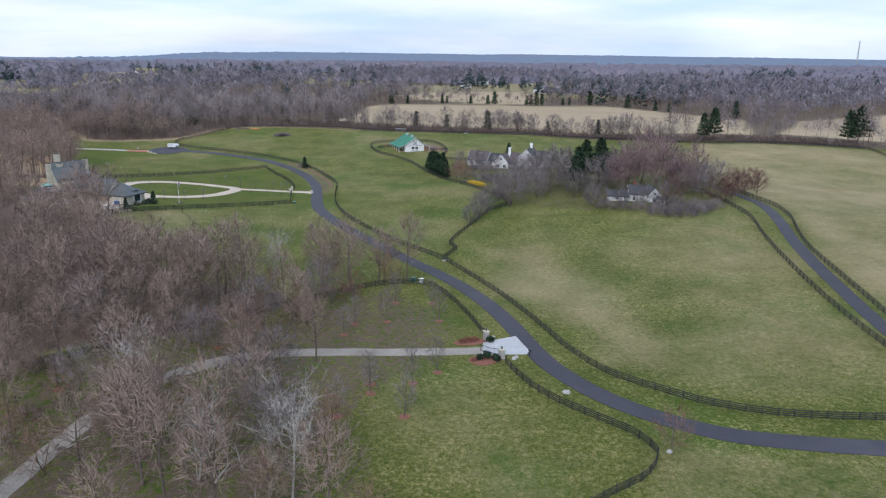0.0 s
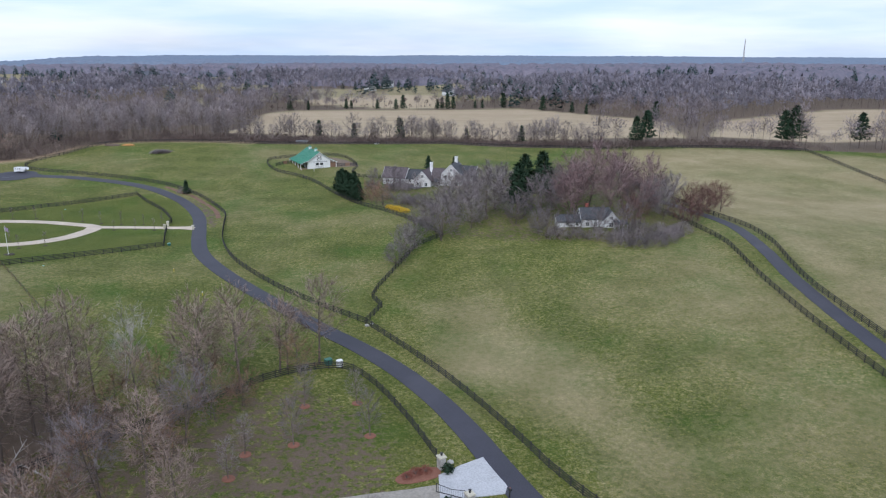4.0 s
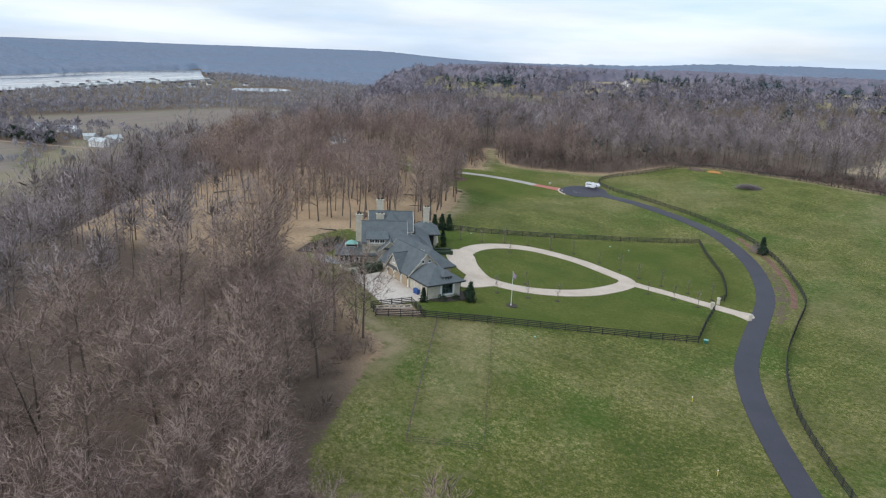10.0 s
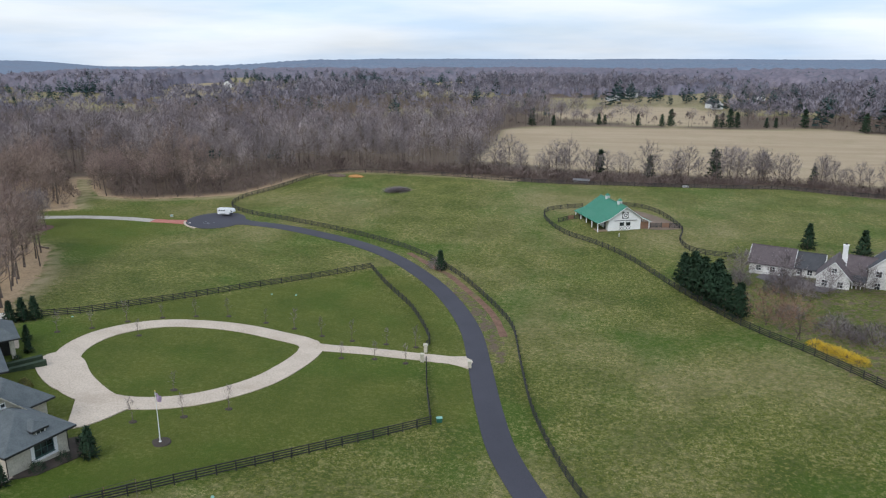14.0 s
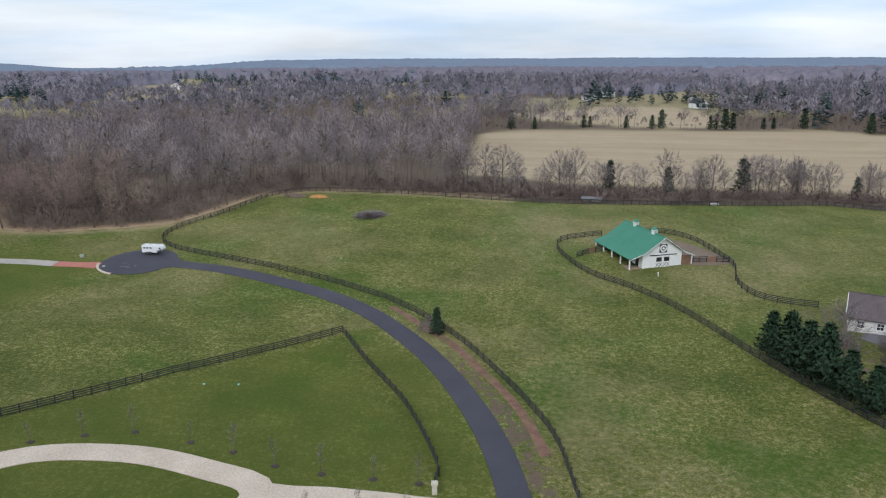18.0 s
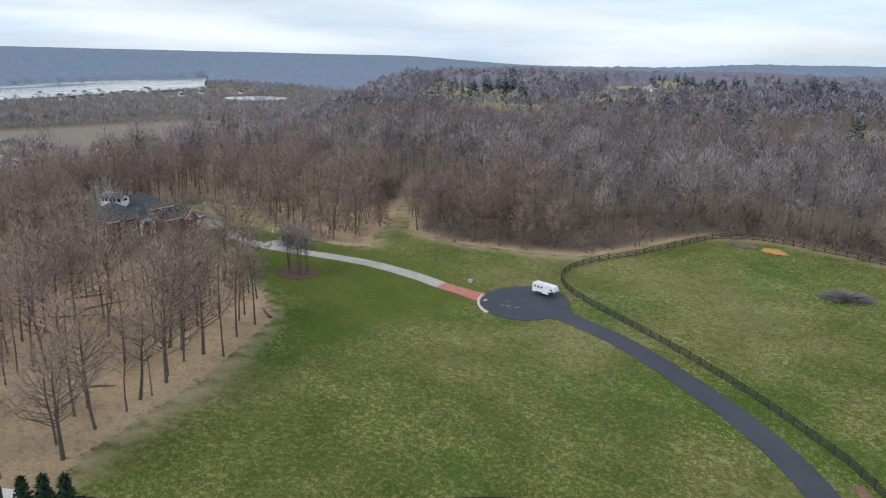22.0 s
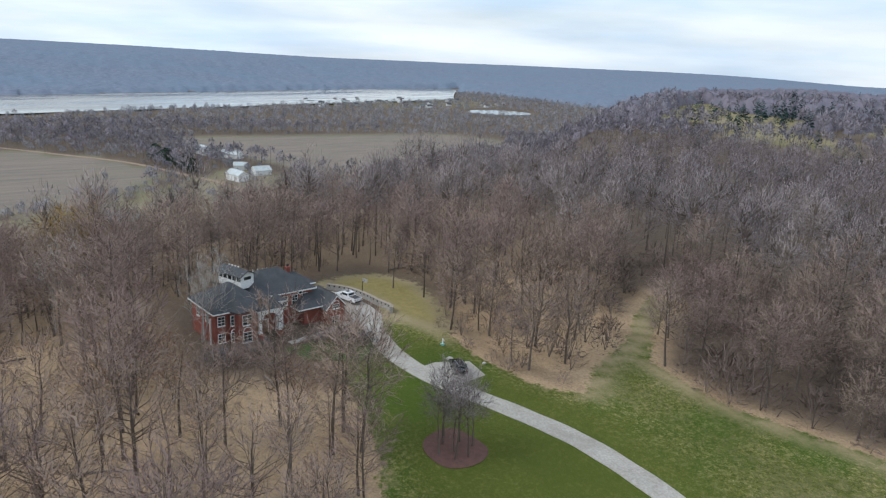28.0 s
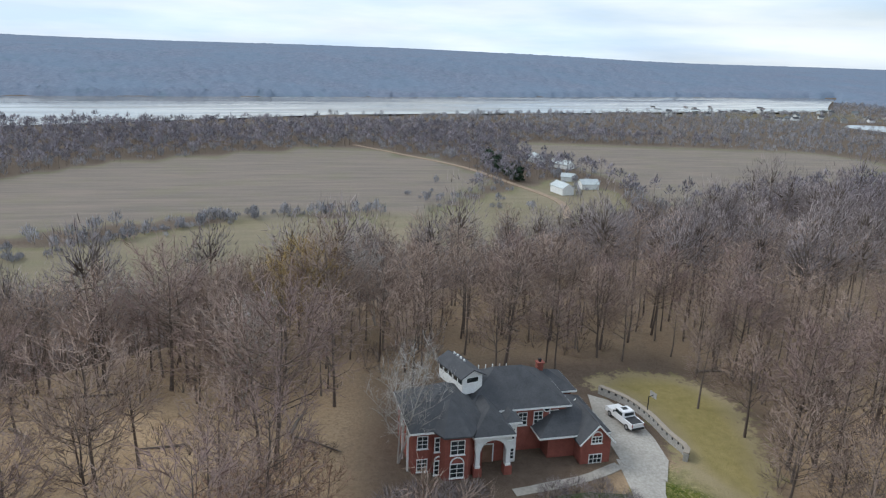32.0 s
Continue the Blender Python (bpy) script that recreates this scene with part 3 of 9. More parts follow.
def ribbon(name, points, width, material, label, category="road", lift=0.07, closed=False, ends=None):
    line = curve(points, 2.0, closed)
    v, f, n = [], [], len(line)
    for i, (x, y) in enumerate(line):
        x0, y0 = line[max(i - 1, 0)] if not closed else line[(i - 1) % (n - 1)]
        x1, y1 = line[min(i + 1, n - 1)] if not closed else line[(i + 1) % (n - 1)]
        d = math.hypot(x1 - x0, y1 - y0)
        nx, ny = -(y1 - y0) / d, (x1 - x0) / d
        w = width
        if ends:
            s = i / (n - 1)
            w = width + (ends[0] - width) * max(0, 1 - s * (n * 2.0) / 7.0) ** 1.5 + (ends[1] - width) * max(0, 1 - (1 - s) * (n * 2.0) / 7.0) ** 1.5
        w += 0.12 * math.sin(i * 1.7) * (width < 4)
        for k, (o, dz) in enumerate(((-0.5, -0.25), (-0.5, 0), (-0.25, 0.03), (0, 0.05), (0.25, 0.03), (0.5, 0), (0.5, -0.25))):
            px, py = x + nx * w * o, y + ny * w * o
            v.append((px, py, height(px, py) + lift + dz))
    for i in range(n - 1):
        f += [(7 * i + k, 7 * i + k + 1, 7 * i + 7 + k + 1, 7 * i + 7 + k) for k in range(6)]
    return tagged(part(name, (v, f), material, smooth=False), label, category, kind="structure")


def patch(name, outline, material, label, category="paving", lift=0.06, rings=6):
    """A paved area with a given outline, laid on the ground."""
    cx, cy = (sum(q[k] for q in outline) / len(outline) for k in (0, 1))
    v, f, n = [(cx, cy, height(cx, cy) + lift)], [], len(outline)
    for r in range(1, rings + 1):
        for x, y in outline:
            px, py = cx + (x - cx) * r / rings, cy + (y - cy) * r / rings
            v.append((px, py, height(px, py) + lift))
    v += [(x, y, height(x, y) - 0.2) for x, y in outline]
    f += [(0, 1 + i, 1 + (i + 1) % n) for i in range(n)]
    for r in range(rings):
        f += [(1 + r * n + i, 1 + (r + 1) * n + i, 1 + (r + 1) * n + (i + 1) % n, 1 + r * n + (i + 1) % n) for i in range(n)]
    return tagged(part(name, (v, f), material), label, category, kind="structure")


LANE = [(160, 78), (110, 84), (85, 86.5), (64, 88.5), (52, 90.1), (44.2, 91.8), (39, 94.2), (33.3, 97.9), (28, 102.8), (23.5, 108.9), (19.6, 116.5), (16.9, 125.4), (14.2, 135.8), (10.4, 147),
        (5, 158.4), (-1.6, 168.6), (-8.6, 177.4), (-18, 190), (-27, 202.4), (-36, 217), (-42.6, 231.5), (-46, 245), (-49, 261), (-52.2, 277), (-57, 291), (-63.4, 304.2),
        (-71, 315.4), (-79.3, 324.8), (-89.5, 332.6), (-102, 339.2), (-115.6, 345), (-128, 347.9), (-134, 349)]
ribbon("road", LANE, 4.1, ASPHALT, "smooth dark asphalt lane winding between paddocks", lift=0.08, ends=(4.1, 11))
CIRCLE = [(-138.4 + 8.6 * math.cos(a), 348.8 + 9.2 * math.sin(a)) for a in np.linspace(0, 2 * math.pi, 40)[:-1].tolist()]
patch("road", CIRCLE, ASPHALT, "round asphalt turning circle at the lane's end", "road", lift=0.12)
ribbon("road", [(96, 262), (100.5, 244), (102.6, 231), (102.0, 220.5), (98.6, 203), (94.6, 186), (91.6, 167), (89.6, 149.4), (88.2, 136), (87.4, 122), (87.2, 104), (88, 86)], 3.4, ASPHALT, "narrow asphalt lane beside the east paddock")
ribbon("drive", [(16, 124.5), (11, 122.4), (6.4, 121.4), (-8.5, 119.4), (-19, 118.2), (-31, 116), (-38.2, 112.6), (-44.3, 107.3), (-49.2, 101), (-52, 93.1), (-53.6, 85.5), (-54.6, 78.8),
                 (-55.5, 72), (-56, 60)], 3.2, LANE_DRIVE, "worn tan gravel and concrete drive through the trees", "driveway", lift=0.06, ends=(9.5, 6))
ribbon("drive", [(-48.6, 263), (-52, 263.4), (-59.5, 264), (-69.9, 264.6), (-77, 264.2), (-82, 264)], 3.3, CONCRETE, "pale concrete drive from the lane to the loop", "driveway", lift=0.06, ends=(8, 4))
LOOP = [(-80, 263.8), (-88, 267.6), (-98.5, 269.2), (-109.5, 266.5), (-115.6, 259), (-116.5, 250), (-113, 241.5), (-106.5, 235), (-98.5, 232.8), (-91, 235.4), (-85.2, 241.6), (-81.2, 250.5)]
ribbon("drive", LOOP, 4.2, CONCRETE, "pale concrete loop drive round an oval lawn", "driveway", lift=0.10, closed=True)
patch("drive", curve([(-118, 246), (-113, 246), (-107, 240), (-101, 235.5), (-96, 233), (-96.4, 229), (-97.8, 225.2), (-99.8, 223.6), (-100.4, 228), (-101.2, 232.2), (-104.4, 233), (-110, 234.4), (-117, 240.5)], 1.0, True)[:-1], CONCRETE, "pale concrete forecourt beside the house", "driveway", lift=0.14)
ribbon("drive", [(-156.5, 344.6), (-164, 344.9), (-176, 343.4), (-186.3, 339.6), (-197, 334.6), (-207, 331.9), (-217, 332.2), (-226, 333.6)], 3.7, DRIVE, "pale weathered concrete drive to the brick house", "driveway", ends=(3.4, 6))
ribbon("drive", [(-146.2, 345.2), (-150, 345), (-156.6, 344.6)], 3.5, PAVER, "red paved apron joining the turning circle", "driveway", lift=0.09, ends=(4.6, 3.4))

# ---------------------------------------------------------------- fences
POST = mesh_of("post", box(0, 0, -0.3, 0.15, 0.15, 1.78, cut=0.02), FENCE_PAINT)
BOARD = mesh_of("board", box(0, 0, -0.075, 1.0, 0.045, 0.15, cut=0.006), FENCE_PAINT)
RAILS = (0.28, 0.62, 0.96, 1.30)


def fence(points, label="black four-board timber paddock fence", smooth=True, step=2.4, group="paddock fences", rails=RAILS):
    line = curve(points, step) if smooth else [q for a, b in zip(points, points[1:]) for q in curve([a, b], step)[:-1]] + [points[-1]]
    x0, y0 = line[0]
    z0 = height(x0, y0)
    e = thing("fence", x0, y0, 0, label, "fence", group, z=z0)
    pts = [Vector((x - x0, y - y0, height(x, y) - z0)) for x, y in line]
    for i, p in enumerate(pts):
        q = pts[min(i + 1, len(pts) - 1)] - pts[max(i - 1, 0)]
        ob = part("post", POST, None, e)
        ob.matrix_basis = Matrix.Translation(p) @ Matrix.Rotation(math.atan2(q.y, q.x), 4, "Z")
    i = 0
    while i < len(pts) - 1:
        j = min(i + 2, len(pts) - 1)
        a, b = pts[i], pts[j]
        mid = pts[i + 1]
        if j == i + 2 and ((a + b) / 2 - mid).length > 0.12:
            j, b = i + 1, mid
        d = b - a
        side = Vector((-d.y, d.x, 0)).normalized() * 0.09
        turn = d.to_track_quat("X", "Z").to_matrix().to_4x4()
        for r in rails:
            ob = part("board", BOARD, None, e)
            ob.matrix_basis = Matrix.Translation((a + b) / 2 + side + Vector((0, 0, r))) @ turn @ Matrix.Diagonal((d.length + 0.02, 1, 1, 1))
        i = j
    return e


fence([(130, 93), (90, 95.2), (68.5, 96.1), (59, 96.8), (51, 98.2), (43.2, 101.3), (38, 105), (31.6, 110.2), (27.7, 115.4), (23.8, 124.2), (20.6, 134.4), (15.8, 147.8), (10, 161.2), (-0.4, 180.6)])
fence([(-0.4, 180.6), (-14.5, 195.4), (-24, 208), (-33, 224.1), (-39, 243), (-42, 262), (-44.2, 279), (-47.2, 288.1), (-51, 296.6), (-57.5, 309), (-62.8, 316.8), (-68.8, 324), (-76.3, 330.9)])
fence([(-76.3, 330.9), (-89.6, 339), (-104, 346.1), (-118, 352), (-131.3, 357.4), (-138.5, 362.5), (-141.6, 368.5), (-140.5, 378), (-134.5, 389), (-129.5, 402), (-125, 411.5), (-118, 415)])
fence([(-118, 415), (-113.3, 415.4), (-94.8, 411.9), (-77.2, 407.8), (-60.5, 403.4), (-44.9, 401), (-29.6, 401.2), (1.6, 407), (44.5, 418.3)])
fence([(44.5, 418.3), (75, 408), (100, 394), (128, 377), (163, 374), (214.5, 368.5)])
fence([(214.5, 368.5), (209, 323), (204, 280), (200, 240)])
fence([(-0.4, 180.6), (3.2, 189.4), (1.2, 194.6), (2.8, 200.7), (7.5, 212.8), (14.3, 229.8), (22, 236)], smooth=False)
fence([(22, 236), (17, 250), (7.9, 268), (-1, 283), (-8, 300), (-15.6, 321.2), (-20.9, 332), (-26.6, 339.5), (-33, 345.6), (-37.4, 353.5), (-39.8, 361.7), (-38.8, 367.2), (-34.3, 370.3), (-28.2, 372.8)])
fence([(-16.6, 376.6), (-10.7, 376.3), (-5.4, 371), (-2.2, 361), (-1, 353), (-3.2, 343.4), (-2.2, 336), (1.4, 332), (8, 329.4)])
fence([(-92.4, 203.7), (-87.6, 208.2), (-78.4, 216.9), (-66.1, 228.2), (-53.9, 238.9), (-56.6, 251), (-58.4, 261)], smooth=False)
fence([(-59.6, 268), (-59.6, 272), (-63, 281.5), (-67.2, 290.6), (-74.4, 302), (-81.6, 314.6)])
fence([(-81.6, 314.6), (-93.5, 304.2), (-104.4, 293.8), (-115.4, 280.1), (-126.4, 265.4), (-131.2, 261.2), (-134.4, 257.8)], smooth=False)
fence([(-137.4, 255.6), (-141, 252.4), (-147, 249.6), (-154, 247)], smooth=False)
fence([(11.9, 115.9), (14.7, 108.2), (18.7, 101.8), (24.2, 96.3), (28.5, 92.4), (31, 88.4), (31.2, 85), (28.1, 80.3), (22.8, 76.4), (16, 71)])
fence([(8.4, 129.8), (5.2, 141), (0.5, 153.2), (-4.4, 159.6), (-11.6, 158.7), (-18.4, 154.4), (-26, 146.5), (-38, 134.5), (-51.4, 122), (-66, 110), (-76, 104), (-88, 98)])
fence([(89, 248), (91.4, 228), (92.2, 211), (88.4, 190.5), (85.9, 172), (84.3, 155), (83.4, 141), (83.1, 128), (83.4, 113), (83, 98)])
fence([(101, 262), (103.6, 240), (105.9, 226), (104, 210), (98.9, 193), (95.4, 178.5), (93.4, 159.5), (92.2, 146), (91.1, 133), (91, 112), (93, 96)])
fence([(-92.4, 203.7), (-98.5, 206.9), (-101.6, 199), (-98.3, 196.9), (-92.4, 203.7)], "black board fence round the raised vegetable beds", smooth=False)
# ---------------------------------------------------------------- trees
rs = np.random.RandomState(7)


def cone(p, q, r0, r1, sides):
    """A tapered limb as triangles: vertices and faces as arrays."""
    p, q = np.asarray(p, float), np.asarray(q, float)
    d = (q - p) / (np.linalg.norm(q - p) + 1e-9)
    u = np.cross(d, (0.3, 0.9, 0.2) if abs(d[2]) > 0.9 else (0, 0, 1))
    u /= np.linalg.norm(u)
    w = np.cross(d, u)
    a = np.arange(sides) * 2 * math.pi / sides
    ring = np.cos(a)[:, None] * u + np.sin(a)[:, None] * w
    v = np.concatenate([p + r0 * ring, q + r1 * ring])
    i = np.arange(sides)
    j = (i + 1) % sides
    return v, np.concatenate([np.stack([i, j, j + sides], 1), np.stack([i, j + sides, i + sides], 1)])


def pile_up(parts):
    v, f, n = [], [], 0
    for pv, pf in parts:
        v.append(pv)
        f.append(pf + n)
        n += len(pv)
    return np.concatenate(v), np.concatenate(f)


def slivers(roots, dirs, length, width, r):
    """Twigs: long thin triangles from the roots."""
    n = len(roots)
    side = np.cross(dirs, r.normal(size=(n, 3)))
    side /= np.linalg.norm(side, axis=1)[:, None] + 1e-9
    w = width * r.uniform(0.6, 1.3, (n, 1))
    tip = roots + dirs * length * r.uniform(0.55, 1.25, (n, 1))
    v = np.stack([roots - side * w / 2, roots + side * w / 2, tip], 1).reshape(-1, 3)
    return v, np.arange(3 * n).reshape(-1, 3)


def unit(v):
    return v / (np.linalg.norm(v, axis=-1, keepdims=True) + 1e-9)


def bare_tree(seed, tall=19.0, spread=5.0, base=0.42, limbs=13, branches=6, twigs=14, width=0.05, reach=1.5, sides=6, forks=1, upright=0.55, fine=0):
    """A leafless tree: trunk and limbs, and the haze of its twigs."""
    r = np.random.RandomState(seed)
    wood, tw = [], []
    for k in range(forks):
        lean = r.normal(0, 0.035 if forks == 1 else 0.13, 2)
        top = tall * (1 if k == 0 else r.uniform(0.8, 0.95))
        n = 5
        zs = np.linspace(0, 0.97 * top, n + 1)
        bend = np.cumsum(r.normal(0, 0.13, (n + 1, 2)), 0) * 0.8
        axis = np.stack([lean[0] * zs + bend[:, 0] - bend[0, 0], lean[1] * zs + bend[:, 1] - bend[0, 1], zs], 1)
        thick = 0.0125 * top * (1 if forks == 1 else 0.75)
        rad = thick * (1 - 0.93 * zs / top) + 0.012
        rad[0] *= 1.35
        for a in range(n):
            wood.append(cone(axis[a], axis[a + 1], rad[a], rad[a + 1], max(3, sides - (a > 2))))
        for i in range(limbs):
            h = base + (0.97 - base) * ((i + r.uniform(0, 0.9)) / limbs)
            o = np.array([np.interp(h * top, zs, axis[:, c]) for c in range(3)])
            az = i * 2.4 + r.uniform(-0.5, 0.5)
            rel = (h - base) / (1 - base)
            out = spread * (0.55 + 0.75 * math.sin(math.pi * min(1, rel * 0.85 + 0.15))) * r.uniform(0.7, 1.15)
            up = upright + 0.55 * rel + r.uniform(-0.15, 0.2)
            d0 = unit(np.array([math.cos(az), math.sin(az), up]))
            mid = o + d0 * out * 0.5
            d1 = unit(d0 + np.array([r.normal(0, 0.18), r.normal(0, 0.18), 0.28]))
            end = mid + d1 * out * 0.5
            r0 = max(0.02, float(np.interp(h * top, zs, rad)) * 0.55)
            ls = 4 if sides > 5 else 3
            wood.append(cone(o, mid, r0, r0 * 0.6, ls))
            wood.append(cone(mid, end, r0 * 0.6, 0.012, 3))
            for j in range(branches):
                t = 0.25 + 0.75 * (j + r.uniform(0, 0.9)) / branches
                bo = o + (mid - o) * t * 2 if t < 0.5 else mid + (end - mid) * (t - 0.5) * 2
                bd = unit(d1 * 0.5 + r.normal(0, 0.55, 3) + np.array([0, 0, 0.35]))
                bl = out * r.uniform(0.28, 0.5)
                be = bo + bd * bl
                if sides > 4:
                    tw.append(slivers(np.stack([bo, bo]), np.stack([bd, bd]), bl, 0.07, r))
                s = r.uniform(0.1, 1.0, (twigs, 1))
                roots = bo + (be - bo) * s
                dirs = unit(bd * 0.8 + r.normal(0, 0.55, (twigs, 3)) + np.array([0, 0, 0.35]))
                tw.append(slivers(roots, dirs, reach, width, r))
                if fine:
                    k = np.repeat(np.arange(twigs), fine)
                    ends = roots[k] + dirs[k] * reach * r.uniform(0.2, 0.75, (len(k), 1))
                    tw.append(slivers(ends, unit(dirs[k] + r.normal(0, 0.6, (len(k), 3)) + np.array([0, 0, 0.2])), reach * 0.55, width * 0.75, r))
    return pile_up(wood), pile_up(tw)


def wood_tree(seed, tall=16.0, wide=4.6, low=0.3, ends=30, sprays=15, fine=3, width=0.060, reach=1.25, sides=6, stems=1, girth=1.0):
    """A broad leafless tree: a forking trunk, limbs that arch up to a rounded crown, and fine twigs at their ends."""
    r = np.random.RandomState(seed)
    wood, tw = [], []
    mid, half = tall * (low + 1) / 2, tall * (1 - low) / 2
    thick = 0.0100 * tall * girth
    for k in range(stems):
        lean = r.normal(0, 0.05 if stems == 1 else 0.14, 2)
        zs = np.array([0, 0.22, 0.45, 0.62, 0.8]) * tall
        axis = np.stack([lean[0] * zs + np.cumsum(r.normal(0, 0.12, 5)), lean[1] * zs + np.cumsum(r.normal(0, 0.12, 5)), zs], 1)
        axis[0, :2] = r.normal(0, 0.2, 2) * (stems > 1)
        rad = thick / math.sqrt(stems) * np.array([1.3, 0.92, 0.7, 0.42, 0.10])
        for a in range(4):
            wood.append(cone(axis[a], axis[a + 1], rad[a], rad[a + 1], sides if a < 2 else 4))
        n = ends // stems
        for i in range(n):
            up = 1 - 1.5 * (i + 0.5) / n
            az = i * 2.4 + r.uniform(-0.4, 0.4)
            flat = math.sqrt(max(0.05, 1 - up * up))
            d = np.array([flat * math.cos(az), flat * math.sin(az), up])
            lobe = 1 + 0.2 * math.sin(3 * az + seed) + r.uniform(-0.15, 0.1)
            end = d * np.array([wide * lobe, wide * lobe, half * r.uniform(0.78, 1.0)]) * 0.86 + np.array([axis[3, 0], axis[3, 1], mid])
            z0 = min(max(end[2] - 0.8 * np.hypot(*(end[:2] - axis[2, :2])) - 1.0, low * 0.75 * tall), 0.74 * tall)
            o = np.array([np.interp(z0, zs, axis[:, c]) for c in range(3)])
            m = o + (end - o) * 0.5 + np.array([*(end[:2] - o[:2]) * 0.12, -0.06 * np.linalg.norm(end - o)]) + r.normal(0, 0.2, 3)
            r0 = max(0.025, float(np.interp(z0, zs, rad)) * 0.36)
            wood.append(cone(o, m, r0, r0 * 0.55, 4 if sides > 4 else 3))
            wood.append(cone(m, end, r0 * 0.55, 0.012, 3))
            s = r.uniform(-0.5, 1.0, (sprays, 1))
            roots = np.where(s > 0, m + (end - m) * s, m + (m - o) * s)
            out = unit(d + np.array([0, 0, 0.45]))
            dirs = unit(out * 0.85 + r.normal(0, 0.50, (sprays, 3)))
            lens = reach * r.uniform(0.8, 1.7, (sprays, 1))
            tw.append(slivers(roots, dirs * lens, 1.0, width * 1.3, r))
            if fine:
                q = np.repeat(np.arange(sprays), fine)
                at = roots[q] + dirs[q] * lens[q] * r.uniform(0.2, 0.85, (len(q), 1))
                tw.append(slivers(at, unit(dirs[q] + np.array([0, 0, 0.15]) + r.normal(0, 0.42, (len(q), 3))), reach * 0.72, width, r))
    return pile_up(wood), pile_up(tw)


def crown_tree(seed, tall=18.0, wide=4.6, low=0.28, limbs=9, count=430, width=0.10, reach=1.5, sides=4):
    """A leafless tree for the middle distance: trunk, limbs and brushes of twigs that reach up and out to a rounded crown."""
    r = np.random.RandomState(seed)
    wood = []
    a, b, c = np.zeros(3), np.array([r.normal(0, 0.3), r.normal(0, 0.3), tall * 0.45]), np.array([r.normal(0, 0.5), r.normal(0, 0.5), tall * 0.9])
    t = 0.0085 * tall
    wood += [cone(a, b, t, t * 0.6, sides), cone(b, c, t * 0.6, 0.03, 3)]
    mid, half = tall * (low + 1) / 2, tall * (1 - low) / 2
    n = 12 + limbs * 5
    k = np.arange(n)
    up = 1 - 1.35 * (k + 0.5) / n
    az = k * 2.4 + r.uniform(-0.4, 0.4, n)
    flat = np.sqrt(np.maximum(0.04, 1 - up**2))
    lobe = 1 + 0.16 * np.sin(3 * az + seed) + r.uniform(-0.16, 0.12, n)
    head = np.stack([flat * np.cos(az) * wide, flat * np.sin(az) * wide, up * half], 1) * (0.74 * lobe)[:, None] + np.array([0, 0, mid])
    for i in range(limbs):
        e = head[(i * 5 + 1) % n]
        h = min(max(e[2] - 0.9 * np.hypot(e[0], e[1]) - 1.0, low * 0.7 * tall), 0.7 * tall)
        wood.append(cone((b[0] * h / b[2] if h < b[2] else b[0], b[1], h), e, t * 0.36, 0.02, 3))
    # wide bark slivers that darken the crown's core, in place of inner shade
    m = count // 7
    d = unit(r.normal(size=(m, 3)) + np.array([0, 0, 0.3]))
    wood.append(slivers(d * r.uniform(0.05, 0.4, (m, 1)) * np.array([wide, wide, half]) + np.array([0, 0, mid]), unit(d + np.array([0, 0, 0.5])), 1.4, 0.3, r))
    q = r.randint(0, n, count)
    out = unit((head[q] - np.array([0, 0, mid - 0.35 * half])) / np.array([wide, wide, half]))
    roots = head[q] + np.clip(r.normal(0, 0.19, (count, 3)), -0.28, 0.28) * np.array([wide, wide, half * 0.8]) - out * reach * 0.5
    dirs = unit(out * 0.9 + np.array([0, 0, 0.45]) + r.normal(0, 0.46, (count, 3)))
    return pile_up(wood), slivers(roots, dirs, reach, width, r)


def twig_dome(seed, tall, wide, count, width=0.05, reach=1.2, stems=7):
    """A leafless shrub."""
    r = np.random.RandomState(seed)
    wood, tw = [], []
    for i in range(stems):
        az = i * 2.4 + r.uniform(-0.4, 0.4)
        end = np.array([math.cos(az) * wide * r.uniform(0.2, 0.8), math.sin(az) * wide * r.uniform(0.2, 0.8), tall * r.uniform(0.6, 0.95)])
        wood.append(cone((0, 0, 0), end, 0.05, 0.01, 3))
    d = unit(r.normal(size=(count, 3)))
    d[:, 2] = abs(d[:, 2])
    roots = d * r.uniform(0.35, 0.95, (count, 1)) ** 0.6 * np.array([wide, wide, tall]) * 0.85
    tw.append(slivers(roots, unit(d + r.normal(0, 0.6, (count, 3)) + np.array([0, 0, 0.4])), reach, width, r))
    return pile_up(wood), pile_up(tw)


def conifer(seed, tall=12.0, wide=3.0, tiers=16, arms=9, tufts=7, base=0.08, tuft=0.55, droop=0.25, round_top=1.0):
    """An evergreen: a trunk and tiers of drooping boughs built from needle tufts."""
    r = np.random.RandomState(seed)
    wood, ndl = [cone((0, 0, 0), (0, 0, tall * 0.97), 0.014 * tall + 0.03, 0.02, 6)], []
    for k in range(tiers):
        h = base + (0.98 - base) * (k + 0.5) / tiers
        reach = wide * (1 - (k + 0.3) / tiers) ** round_top * r.uniform(0.85, 1.1) + 0.15
        for i in range(arms):
            az = i * 2 * math.pi / arms + k * 0.7 + r.uniform(-0.25, 0.25)
            out = reach * r.uniform(0.7, 1.12)
            d = np.array([math.cos(az), math.sin(az), -droop + r.uniform(-0.1, 0.25)])
            o = np.array([0, 0, h * tall])
            wood.append(cone(o, o + d * out, 0.03, 0.008, 3))
            s = np.linspace(0.25, 1.0, tufts)[:, None]
            roots = o + d * out * s
            for _ in range(2):
                dirs = unit(d * 0.6 + r.normal(0, 0.7, (tufts, 3)))
                ndl.append(slivers(roots, dirs, tuft * 1.6, tuft * 0.75, r))
    return pile_up(wood), pile_up(ndl)


